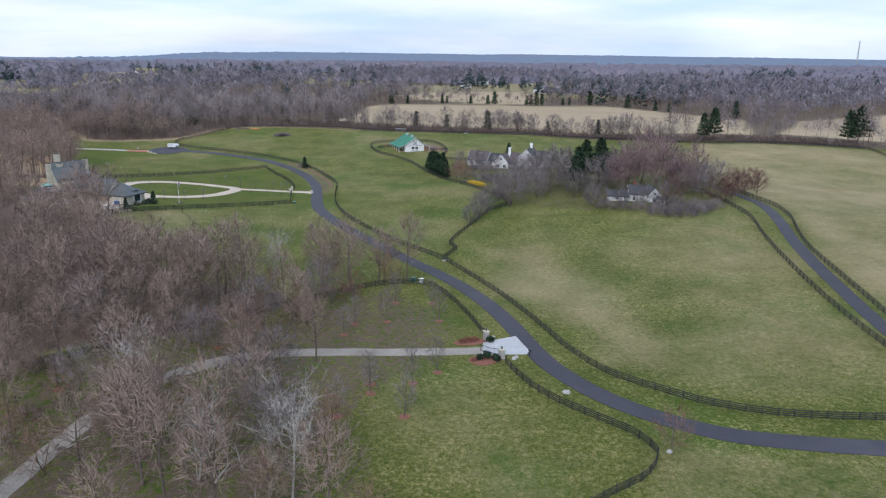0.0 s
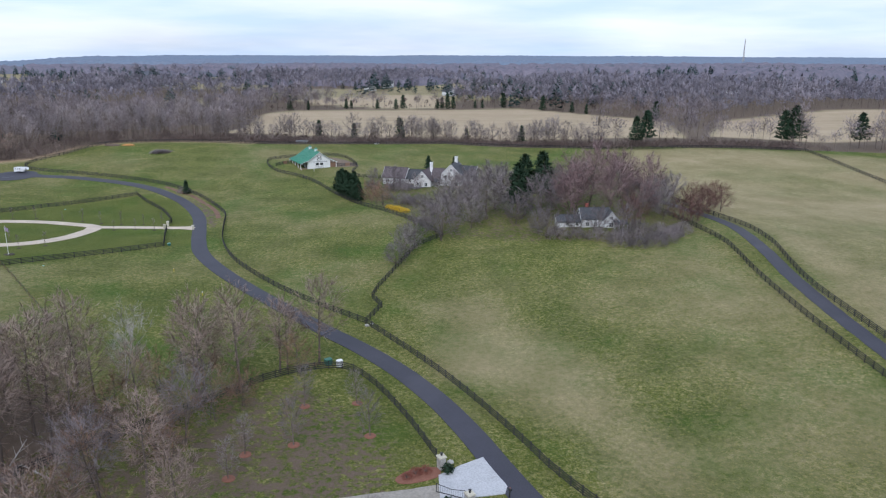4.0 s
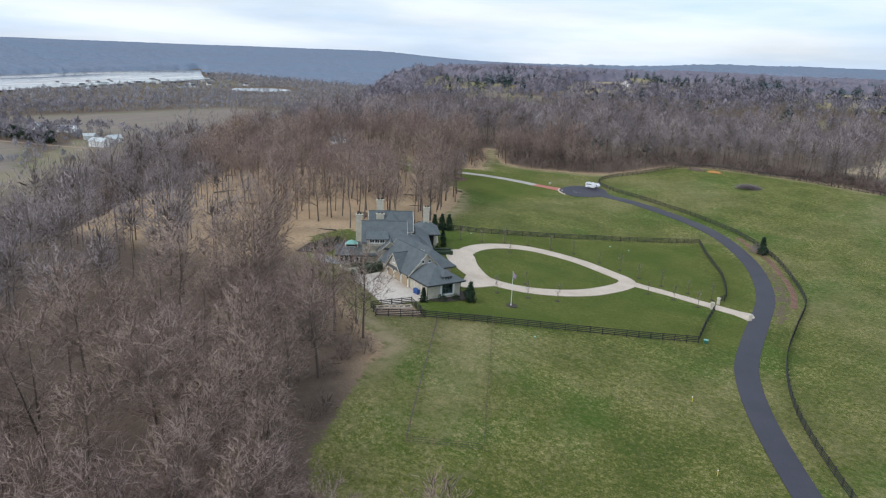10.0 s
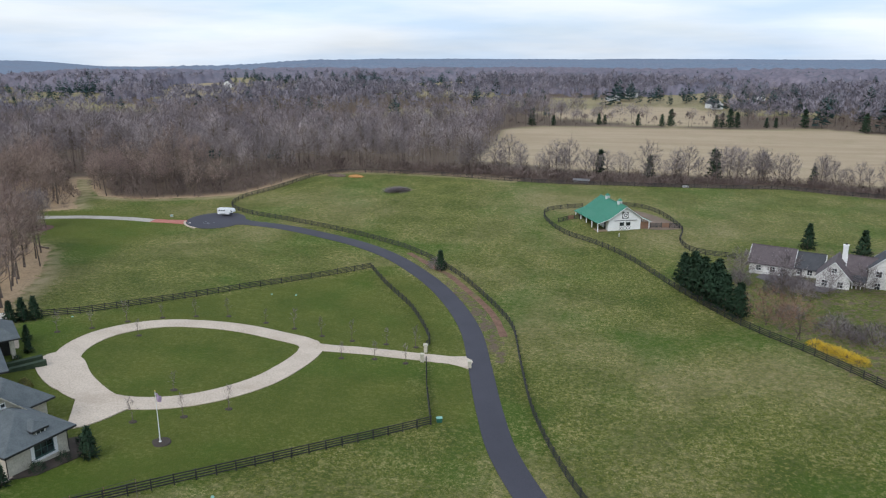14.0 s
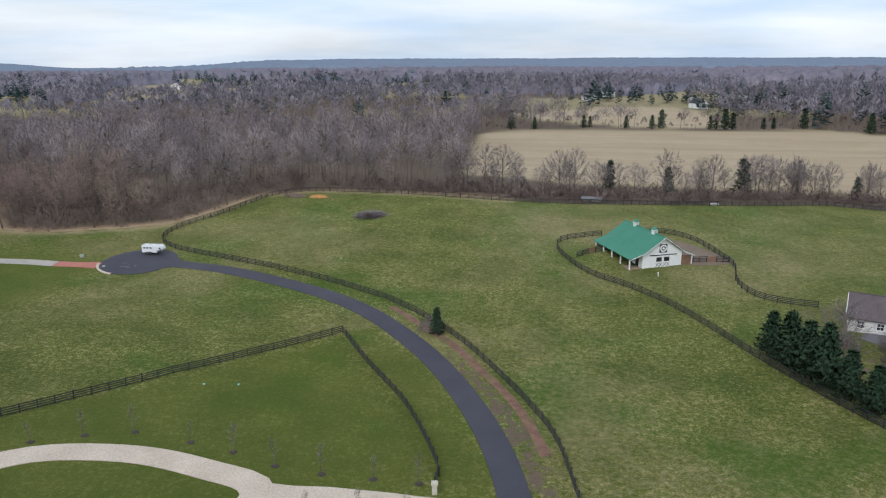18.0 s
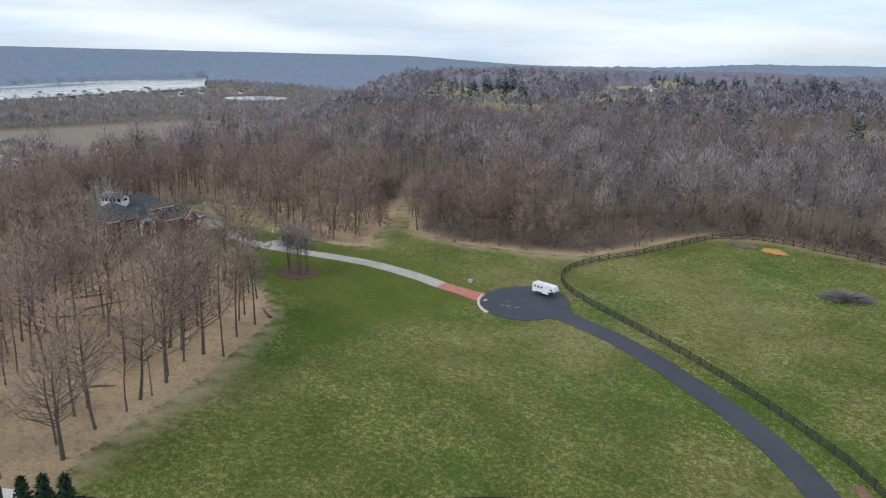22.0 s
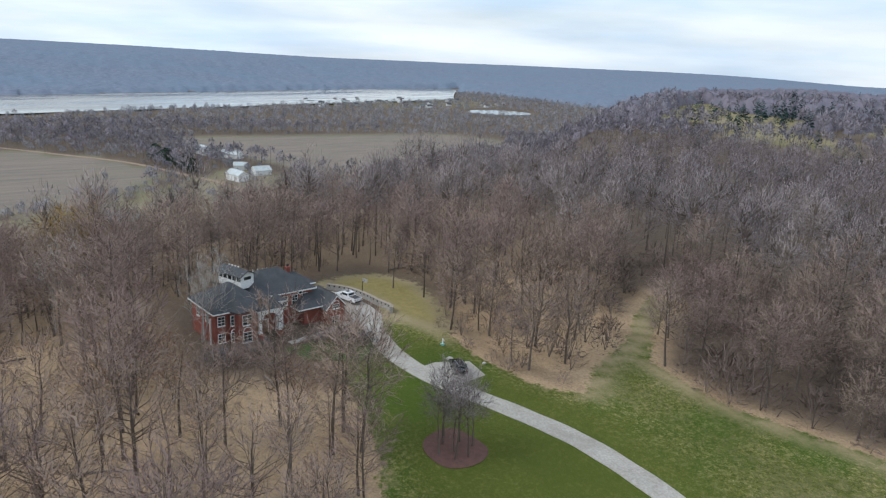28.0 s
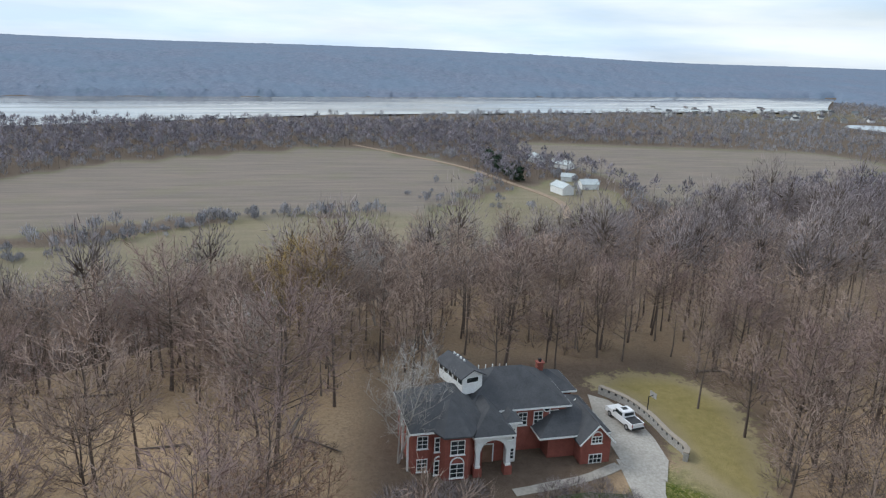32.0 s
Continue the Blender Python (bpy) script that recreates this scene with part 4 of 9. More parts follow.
def crown_far(seed, tall=16.0, wide=4.6, count=46, size=1.7, low=-0.3):
    """A tree far off: trunk and a rounded brush of twig sprays."""
    r = np.random.RandomState(seed)
    wood = [cone((0, 0, 0), (0, 0, tall * 0.75), 0.16, 0.06, 3)]
    d = unit(r.normal(size=(count, 3)))
    d[:, 2] = np.where(d[:, 2] < low, -d[:, 2], d[:, 2])
    roots = d * r.uniform(0.35, 0.7, (count, 1)) * np.array([wide, wide, tall * 0.40]) + np.array([0, 0, tall * (0.54 if low > -0.5 else 0.42)])
    if low < -0.5:
        return pile_up(wood), slivers(roots - np.array([0, 0, size]), unit(d * 0.4 + r.normal(0, 0.16, (count, 3)) + np.array([0, 0, 1.0])), size * 2.3, size * 0.36, r)
    return pile_up(wood), slivers(roots, unit(d * 0.8 + r.normal(0, 0.25, (count, 3)) + np.array([0, 0, 0.45])), size * 1.25, size * 0.5, r)


def evergreen_far(seed, tall=16.0, wide=3.6, count=64):
    """An evergreen far off: a trunk and dense boughs that narrow to the top."""
    r = np.random.RandomState(seed)
    wood = [cone((0, 0, 0), (0, 0, tall * 0.9), 0.22, 0.05, 3)]
    h = (np.arange(count) + 0.5) / count
    az = np.arange(count) * 2.4 + r.uniform(-0.3, 0.3, count)
    reach = wide * np.minimum(1, (1 - h) ** 0.75 * 1.25) * r.uniform(0.7, 1.15, count) + 0.3
    d = np.stack([np.cos(az), np.sin(az), r.uniform(-0.1, 0.35, count)], 1)
    roots = np.stack([0 * h, 0 * h, (0.1 + 0.86 * h) * tall], 1)
    side = np.stack([-np.sin(az), np.cos(az), r.uniform(-0.6, 0.6, count)], 1)
    w = (0.55 * reach + 0.35)[:, None]
    tip = roots + d * reach[:, None]
    inner = roots + d * reach[:, None] * 0.25
    v = np.stack([inner - np.array([0, 0, 0.5]), tip - side * w * 0.55, tip + side * w * 0.55], 1).reshape(-1, 3)
    return pile_up(wood), (v, np.arange(3 * count).reshape(-1, 3))


def limb_normals(v, f):
    n = np.zeros_like(v)
    c = np.cross(v[f[:, 1]] - v[f[:, 0]], v[f[:, 2]] - v[f[:, 0]])
    for k in range(3):
        np.add.at(n, f[:, k], c)
    return unit(n)


def crown_normals(v, f):
    """Twig sprays shade as the round mass they make up: normals point out of the crown, faces turned to suit."""
    lo, hi = v.min(0), v.max(0)
    c = (lo + hi) / 2
    c[2] -= 0.2 * (hi[2] - lo[2])
    n = unit((v - c) / (hi - lo))
    g = np.cross(v[f[:, 1]] - v[f[:, 0]], v[f[:, 2]] - v[f[:, 0]])
    back = (g * n[f[:, 0]]).sum(1) < 0
    f = f.copy()
    f[back] = f[back][:, ::-1]
    return f, unit(n + 0.35 * unit(np.where(back[:, None], -g, g))[np.arange(len(v)) // 3])


def tri_mesh(name, v, f, material, tint=None, normals=None):
    me = bpy.data.meshes.new(name)
    if normals is None and name == "crown" and len(v) == 3 * len(f):
        f, normals = crown_normals(v, f)
    fill(me, v, f)
    if normals is not None:
        me.normals_split_custom_set_from_vertices(normals.astype(np.float32))
    for m in material if isinstance(material, list) else [material]:
        me.materials.append(m)
    if tint is not None:
        me.attributes.new("tint", "FLOAT", "POINT").data.foreach_set("value", tint.astype(np.float32))
    return me


def single(name, proto, mats, label, category, group, place, parts=("trunk", "crown")):
    """The first tree of a kind as a thing with its parts."""
    e = thing(name, place[0], place[1], place[2], label, category, group)
    e.scale = (place[3],) * 3
    for (v, f), m, nm in zip(proto, mats, parts):
        part(nm, tri_mesh(nm, v, f, m), None, e)
    return e


def copies(first, places):
    for x, y, turn, s in places:
        c = copy_thing(first, pose(x, y, height(x, y) - 0.05, 0, 0, turn))
        c.scale = (s, s, s)


def plant(name, proto, mats, label, category, group, places, parts=("trunk", "crown")):
    if places:
        copies(single(name, proto, mats, label, category, group, places[0], parts), places[1:])


def joined(name, protos, mats, places, label, category, r, sink=0.1):
    """Many trees as one object of stuff; every tree carries a tint of its own."""
    V, F, T, M, N, n = [], [], [], [], [], 0
    kinds = r.randint(0, len(protos), len(places))
    for k, proto in enumerate(protos):
        mine = [p for p, q in zip(places, kinds) if q == k]
        if not mine:
            continue
        a = np.array(mine)
        c, s = np.cos(np.radians(a[:, 2])), np.sin(np.radians(a[:, 2]))
        z = heights(a[:, 0], a[:, 1]) - sink
        tint = r.uniform(0, 0.999, len(a))
        tallness = r.uniform(0.85, 1.15, len(a))
        for slot, (v, f) in enumerate(proto):
            if slot:
                f, nv = crown_normals(v, f)
            else:
                nv = limb_normals(v, f)
            N.append(np.stack([nv[None, :, 0] * c[:, None] - nv[None, :, 1] * s[:, None], nv[None, :, 0] * s[:, None] + nv[None, :, 1] * c[:, None], np.repeat(nv[None, :, 2], len(a), 0)], -1).reshape(-1, 3))
            x = (v[None, :, 0] * c[:, None] - v[None, :, 1] * s[:, None]) * a[:, 3:4] + a[:, 0:1]
            y = (v[None, :, 0] * s[:, None] + v[None, :, 1] * c[:, None]) * a[:, 3:4] + a[:, 1:2]
            w = v[None, :, 2] * a[:, 3:4] * tallness[:, None] + z[:, None]
            V.append(np.stack([x, y, w], -1).reshape(-1, 3))
            F.append((f[None] + (np.arange(len(a)) * len(v))[:, None, None]).reshape(-1, 3) + n)
            T.append(np.repeat(tint, len(v)))
            M.append(np.full(len(a) * len(f), slot, np.int32))
            n += len(a) * len(v)
    me = tri_mesh(name, np.concatenate(V), np.concatenate(F), list(mats), np.concatenate(T), np.concatenate(N))
    me.polygons.foreach_set("material_index", np.concatenate(M))
    return tagged(new(name, me), label, category, kind="stuff")


# The line flown over the land, for the choice of detail.
CORRIDOR = [(0, 0), (-2, 70), (-44, 165), (-58, 235), (-92, 275), (-152, 305), (-195, 320)]
CLEAR = [[(-94, 236), (-91, 217), (-96, 202), (-104, 195), (-118, 192), (-130, 198), (-145, 218), (-145, 236), (-138, 258), (-122, 262)],
         [(-215, 303), (-226, 300), (-238, 303), (-242, 320), (-244, 331), (-252, 336), (-251, 347), (-240, 353), (-228, 350), (-219, 346), (-212, 336), (-208, 328), (-211, 308)],
         [(-8, 318), (22, 292), (44, 292), (50, 318), (30, 336), (5, 334)], [(46, 224), (82, 220), (84, 246), (50, 246)], [(-4, 168), (-62, 151), (-58, 126), (-40, 128), (-19, 152), (-6, 156)]]
PAVED = [[(14, 124), (-31, 116), (-44, 107), (-52, 93), (-55, 72), (-56, 60)], [(-147, 345), (-176, 343), (-197, 334), (-217, 332), (-228, 333)],
         [(-206, 382), (-218, 400)], [(5, 158), (20, 116), (44, 92), (160, 78)], [(104, 240), (99, 262), (96, 280)]]


def scatter(x0, x1, y0, y1, gap, r):
    gx, gy = np.meshgrid(np.arange(x0, x1, gap), np.arange(y0, y1, gap))
    x, y = (g.ravel() + r.uniform(-0.46, 0.46, g.size) * gap for g in (gx, gy))
    return x, y


def wooded(x, y):
    """True where woods grow."""
    ok = ~inside(PASTURE, x, y)
    for poly in STUBBLE + LAWNS + PLOUGHED + [VALE, TOWN]:
        ok &= ~inside(poly, x, y)
    ok &= ~((x < near_bank(y) + 3) & (x > far_bank(y) - 3))
    for poly in CLEAR:
        ok &= ~inside(poly, x, y)
    for line in PAVED:
        ok &= away(line, x, y, False) > 3.5
    return ok


def grow_woods():
    r = np.random.RandomState(21)
    # the flank of the property: single trees nearest the line, the rest joined
    x, y = scatter(-440, 330, -60, 700, 7.7, r)
    ok = wooded(x, y)
    d = away(CORRIDOR, x, y, False)
    ok &= (y > -20) & ((x < 60) | (y > 330)) & (d < 425)
    edge = away(PASTURE, x, y)
    ok &= ~((x > 60) & (edge > 45) & (y < 425))
    ok &= ~((x > -236) & (x < -197) & (y > 294) & (y < 330))
    behind = (x > -172) & (x < -136) & (y > 205) & (y < 270)
    ok &= r.uniform(size=len(x)) < np.where(behind, 0.5, np.where((x > -215) & inside(OAKWOOD, x, y), 0.8, np.where(d > 130, 0.66, 0.86)))
    x, y, d = x[ok], y[ok], d[ok]
    turn, size = r.uniform(0, 360, len(x)), np.clip(r.normal(0.98, 0.20, len(x)), 0.5, 1.4)
    band = (x > -66) & (y > 400) & (y < 480)
    keep = ~band
    x, y, d, turn, size = x[keep], y[keep], d[keep], turn[keep], size[keep]
    near = np.argsort(d)[:280]
    mask = np.zeros(len(x), bool)
    mask[near] = True
    tall = [wood_tree(s, tall=14.5 + 1.4 * (s % 3), wide=4.3 + 0.4 * (s % 3), low=0.26 + 0.05 * (s % 3), ends=28 + 2 * (s % 3), stems=2 if s % 4 == 0 else 1) for s in range(1, 8)]
    labels = ["tall leafless woodland tree with grey-brown bark", "leafless broad-crowned woodland tree with reddish twigs", "slender leafless tree at the edge of the woods"]
    places = [(x[i], y[i], turn[i], size[i]) for i in near]
    for k, proto in enumerate(tall):
        plant("bare_tree", proto, (BARK, RUSSET_TWIG if k % 3 == 1 else NEAR_TWIG), labels[k % 3], "tree", "woodland trees", places[k::len(tall)])
    # old oaks with stout trunks before the oak wood and beside the stone house
    stout = [(-141, 263), (-145.2, 268.4), (-150.6, 270), (-149, 276), (-151.5, 281), (-162, 287.2), (-157, 290), (-164.7, 270.4), (-160.6, 279.5), (-177.5, 275), (-181, 281), (-169, 291.5), (-174.9, 299.4), (-150, 252), (-188, 290), (-172, 262),
             (-103, 189), (-111, 185), (-96, 180), (-88, 174), (-119, 184), (-127, 190), (-92, 163), (-108, 172), (-84, 150)]
    for k, proto in enumerate([wood_tree(61, 16.5, 5.6, 0.3, 32, 12, 3, 0.05, 1.3, 8, 1, 1.35), wood_tree(63, 18, 5.0, 0.34, 30, 12, 3, 0.05, 1.3, 8, 1, 1.2)]):
        plant("oak_tree", proto, (BARK, NEAR_TWIG), "old leafless oak with a stout grey-brown trunk", "tree", "old oaks", [(a, b, r.uniform(0, 360), r.uniform(0.8, 1.1)) for a, b in stout[k::2]])
    # slender trees between them in the oak wood behind the brick house
    sx, sy = scatter(-300, -140, 200, 400, 6.0, r)
    thin = wooded(sx, sy) & inside(OAKWOOD, sx, sy) & (sx < -238) & (r.uniform(size=len(sx)) < 0.9)
    sx, sy = sx[thin], sy[thin]
    tx, ty = scatter(-216, -140, 236, 322, 6.2, r)
    more = wooded(tx, ty) & inside(OAKWOOD, tx, ty) & (r.uniform(size=len(tx)) < 0.42) & ((tx > -196) | (ty < 290))
    sx, sy = np.concatenate([sx, tx[more]]), np.concatenate([sy, ty[more]])
    slender = wood_tree(91, 15.5, 2.6, 0.42, 16, 8, 2, 0.06, 1.2, 5)
    joined("woodland", [slender], (BARK, NEAR_TWIG), list(zip(sx, sy, r.uniform(0, 360, len(sx)), r.uniform(0.7, 1.15, len(sx)))), "slender leafless trees of the oak wood", "woods", r)
    lx, ly = scatter(-310, -226, 215, 345, 4.6, r)
    low = wooded(lx, ly) & inside(OAKWOOD, lx, ly) & (r.uniform(size=len(lx)) < 0.6)
    lx, ly = lx[low], ly[low]
    joined("undergrowth", [twig_dome(s + 70, 3.0 + 0.8 * s, 1.9, 90, 0.07, 1.1, 4) for s in range(3)], (BARK, BRUSHWOOD), list(zip(lx, ly, r.uniform(0, 360, len(lx)), r.uniform(0.6, 1.4, len(lx)))), "leafless saplings on the floor of the oak wood", "undergrowth", r)
    mid = [crown_tree(s + 40, 15.5 + 1.5 * (s % 3), 4.1 + 0.4 * (s % 3), 0.16 + 0.05 * (s % 3), 6, 430, 0.115, 1.35) for s in range(6)]
    second = ~mask & (d < 200)
    joined("woodland", mid, (BARK, TWIG), list(zip(x[second], y[second], turn[second], size[second])), "leafless grey-brown woods on the slopes", "woods", r)
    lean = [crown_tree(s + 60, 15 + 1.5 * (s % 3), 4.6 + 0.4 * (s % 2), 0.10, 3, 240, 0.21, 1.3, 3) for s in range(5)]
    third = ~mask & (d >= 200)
    joined("woodland", lean, (BARK, HAZY_MAUVE_TWIG), list(zip(x[third], y[third], turn[third], size[third])), "leafless woods behind the paddocks", "woods", r)
    # the row between the back fence and the stubble field
    row = curve([(-72, 414), (-44, 408), (-30, 408), (2, 414), (46, 426), (100, 402), (128, 386)], 2.1)
    row = [(px + r.uniform(-2.5, 2.5), py + 2 + r.uniform(0, 11), r.uniform(0, 360), r.uniform(0.5, 1.2)) for px, py in row if r.uniform() < 0.82]
    for k in range(3):
        plant("hedgerow_tree", wood_tree(70 + k, 12.5, 4.2, 0.2, 30, 12, 3, 0.065, 1.1, 6, 1 + k % 2), (BARK, TWIG), "bare tree in the row behind the back fence", "tree", "field row", row[k::3])
    brush = curve([(-100, 416), (-72, 412), (-44, 405), (-30, 405), (2, 411), (46, 423), (100, 398), (128, 381), (214, 372)], 1.5)
    brush = [(px + r.uniform(-1, 1), py + r.uniform(0, 9), r.uniform(0, 360), r.uniform(0.6, 1.9)) for px, py in brush for _ in range(2)]
    joined("brush", [twig_dome(s + 50, 2.2 + 0.5 * s, 1.7, 110, 0.09, 0.9, 4) for s in range(3)], (BARK, BRUSHWOOD), brush, "dark leafless brush along the back fence", "brush", r)
    # thin undergrowth beneath the edge of the woods
    ux, uy = scatter(-290, 230, 60, 480, 4.6, r)
    near_edge = wooded(ux, uy) & (away(PASTURE, ux, uy) < np.where((uy > 352) & (ux < -120), 30, 12)) & ((ux < 40) | (uy > 350)) & ~(inside(OAKWOOD, ux, uy) & (uy < 335)) & (r.uniform(size=len(ux)) < 0.85)
    ux, uy = ux[near_edge], uy[near_edge]
    under = [twig_dome(s, 2.8 + 0.6 * s, 1.6 + 0.3 * s, 90, 0.08, 1.1, 4) for s in range(3)]
    joined("undergrowth", under, (BARK, BRUSHWOOD), list(zip(ux, uy, r.uniform(0, 360, len(ux)), np.where((uy > 352) & (ux < -100), 1.25, 0.8) * r.uniform(0.7, 1.6, len(ux)))), "leafless brush along the wood's edge", "undergrowth", r)
    # farther woods
    fx, fy = scatter(-1050, 760, -120, 1150, 9.2, r)
    fd = away(CORRIDOR, fx, fy, False)
    ok = wooded(fx, fy) & (fd >= 430 - 30 * (fx > -440)) & (fd < 800) & ((fx < 60) | (fy > 330)) & ~((fx > -440) & (fx < 330) & (fy < 700) & (fd < 430))
    ok &= (fx > bluff(fy) - 140) | (r.uniform(size=len(fx)) < 0.75)
    ok &= r.uniform(size=len(fx)) > glade(fx, fy)
    fx, fy = fx[ok], fy[ok]
    protos = [crown_far(s + 80, 15 + s, 4.4 + 0.4 * s) for s in range(4)]
    line = curve([(-74, 626), (-6, 644), (71, 640), (134, 647), (190, 575), (218, 540)], 3.2)
    line = [(px + r.uniform(-2, 2), py + r.uniform(-2, 4), r.uniform(0, 360), r.uniform(0.15, 0.34) if k % 3 else r.uniform(0.4, 0.85)) for k, (px, py) in enumerate(line)]
    joined("hedgerow", [crown_far(s + 480, 14 + s, 4.0, 70, 1.3) for s in range(3)], (BARK, BRUSHWOOD), line, "dark leafless hedgerow between stubble fields", "hedgerow", r)
    spots = [(-52, 634), (-38, 637), (-8, 645), (-4, 648), (17, 643), (32, 641), (38, 644), (66, 641), (70, 643), (74, 640), (79, 642), (98, 645), (104, 646), (122, 648), (150, 625), (168, 603), (176, 592), (212, 545), (-20, 425), (-2, 424), (22, 428), (58, 430), (86, 420)]
    plant("cedar", conifer(25, 11, 2.6, 10, 7, 4, 0.04, 0.8, -0.2, 0.7), (BARK, NEEDLE), "dark cedar in a hedgerow of the stubble fields", "evergreen", "field cedars", [(x, y, r.uniform(0, 360), r.uniform(0.6, 1.25)) for x, y in spots])
    joined("woodland", protos, (BARK, HAZED_FAR_TWIG), list(zip(fx, fy, r.uniform(0, 360, len(fx)), r.uniform(0.75, 1.2, len(fx)))), "distant leafless woods", "woods", r)


grow_woods()


def grow_far_canopy():
    """The tops of the woods toward the horizon."""
    r = np.random.RandomState(5)
    az = np.radians(np.arange(-62, 128, 0.28))
    rad = 690 * np.exp(np.arange(0, 2.31, 0.0160))
    A, R = np.meshgrid(az, rad)
    X, Y = -70 - R * np.sin(A), 190 + R * np.cos(A)
    X, Y = X + r.uniform(-3, 3, X.shape), Y + r.uniform(-4, 4, X.shape)
    lumps = 8.5 + 2.8 * np.sin(X / 7.1 + 1.7 * np.sin(Y / 19)) * np.sin(Y / 6.3 + 1.3 * np.sin(X / 23)) + r.uniform(-3.2, 3.2, X.shape) * np.clip(2.2 - R / 900, 0.3, 1)
    lumps += 3 * np.sin(X / 160 + 2) * np.sin(Y / 210)
    ok = np.ones(X.shape, bool)
    for poly in STUBBLE + LAWNS + PLOUGHED + [VALE, TOWN]:
        ok &= ~inside(poly, X, Y)
    ok &= ~((X < near_bank(Y) + 4) & (X > far_bank(Y) - 4) & (Y < 1480))
    ok &= ~((X > near_bank(Y)) & (X < bluff(Y) - 90) & (Y < 1350))
    ok &= glade(X, Y) < 0.5
    ok &= R > 720 + 60 * r.uniform(size=X.shape)
    Z = heights(X, Y) + np.where(ok, lumps * np.clip(1 - (R - 3800) / 2500, 0.4, 1) + 9 * rise(1700, 3400, R), -1.0)
    n = X.shape[1]
    idx = np.arange(X.size).reshape(X.shape)
    q = np.stack([idx[:-1, :-1], idx[:-1, 1:], idx[1:, 1:], idx[1:, :-1]], -1)
    keep = ok[:-1, :-1] | ok[:-1, 1:] | ok[1:, 1:] | ok[1:, :-1]
    V = np.stack([X, Y, Z], -1).reshape(-1, 3)
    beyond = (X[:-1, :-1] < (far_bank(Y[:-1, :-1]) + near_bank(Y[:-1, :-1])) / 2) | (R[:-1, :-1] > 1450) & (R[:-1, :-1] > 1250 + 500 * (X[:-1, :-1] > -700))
    for name, some, mat, label, kind in (("far_woods", keep & ~beyond, HAZED_WOODS, "leafless woods toward the horizon", "stuff"), ("backdrop", keep & beyond, HAZED_HILLS, "wooded hills at the horizon in a hazy blue-grey", "structure")):
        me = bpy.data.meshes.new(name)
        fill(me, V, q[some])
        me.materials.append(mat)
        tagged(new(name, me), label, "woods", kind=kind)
    # evergreens among the far woods
    ex, ey = scatter(-900, 1200, 520, 1500, 18, r)
    clump = np.sin(ex / 120 + 0.6) * np.sin(ey / 95) + 0.7 * np.sin(ex / 47) * np.sin(ey / 66 + 1)
    ok = ((clump > 0.45) & (ey > 680) | (clump > 0.85) | (glade(ex, ey) > 0.3) & (r.uniform(size=len(ex)) < 0.22) | (r.uniform(size=len(ex)) < 0.07) & (ey > 600)) & (ex > bluff(ey) + 60) & (r.uniform(size=len(ex)) < 0.72)
    for poly in STUBBLE + [PASTURE]:
        ok &= ~inside(poly, ex, ey)
    ex, ey = ex[ok], ey[ok]
    ev = [evergreen_far(s + 380, 15 + 2 * s, 3.6 + 0.7 * s) for s in range(4)]
    joined("far_evergreens", ev, (BARK, HAZED_NEEDLE), list(zip(ex, ey, r.uniform(0, 360, len(ex)), r.uniform(0.6, 1.05, len(ex)) * (1 - 0.4 * rise(850, 1400, ey)))), "dark evergreens scattered through distant woods", "trees", r)


def far_matter(name, c1, c2, c3, c4):
    m, nt, bsdf = nodes_of(name)
    pos = nt.nodes.new("ShaderNodeNewGeometry").outputs["Position"]
    crowns, stands = noise_node(nt, pos, 0.11, 5, 0.65), noise_node(nt, pos, 0.006, 4)
    col = blend(nt, span(nt, crowns, 0.3, 0.7), c1, c2)
    col = blend(nt, span(nt, stands, 0.35, 0.65, 0, 0.55), col, c3)
    col = blend(nt, span(nt, noise_node(nt, pos, 0.03, 3), 0.56, 0.72, 0, 0.5), col, c4)
    nt.links.new(col, bsdf.inputs["Base Color"])
    bsdf.inputs["Roughness"].default_value = 1.0
    bsdf.inputs["Specular IOR Level"].default_value = 0.0
    return m


# far canopy greyed towards blue, aerial haze painted into its colours
HAZED_WOODS = far_matter("far_woods", (0.122, 0.114, 0.140), (0.246, 0.214, 0.246), (0.150, 0.152, 0.188), (0.062, 0.100, 0.106))
# horizon hills: blue-grey because the distance haze is put into the colour
HAZED_HILLS = far_matter("distance", (0.140, 0.168, 0.222), (0.222, 0.245, 0.302), (0.165, 0.222, 0.290), (0.130, 0.182, 0.220))
# evergreens far off: needle green with a blue cast of haze added
HAZED_NEEDLE = tree_matter("hazed_far_needles", (0.030, 0.066, 0.062), (0.058, 0.104, 0.092))
grow_far_canopy()


SAPLINGS = [(-110.5, 258.7), (-93.3, 239.2), (-93.1, 227.9), (-87.6, 231.4), (-83, 235.7), (-119.8, 259.1), (-116.3, 264.7), (-111.8, 269.2), (-106.5, 272.4), (-100.8, 274.7), (-123.8, 255.1), (-92.6, 273.6), (-86.3, 272.2), (-80, 269.9), (-73.8, 268.9), (-67.3, 268.7), (-61.6, 268.4), (-73.4, 260.2), (-67.7, 261.2), (-62, 260.6)]


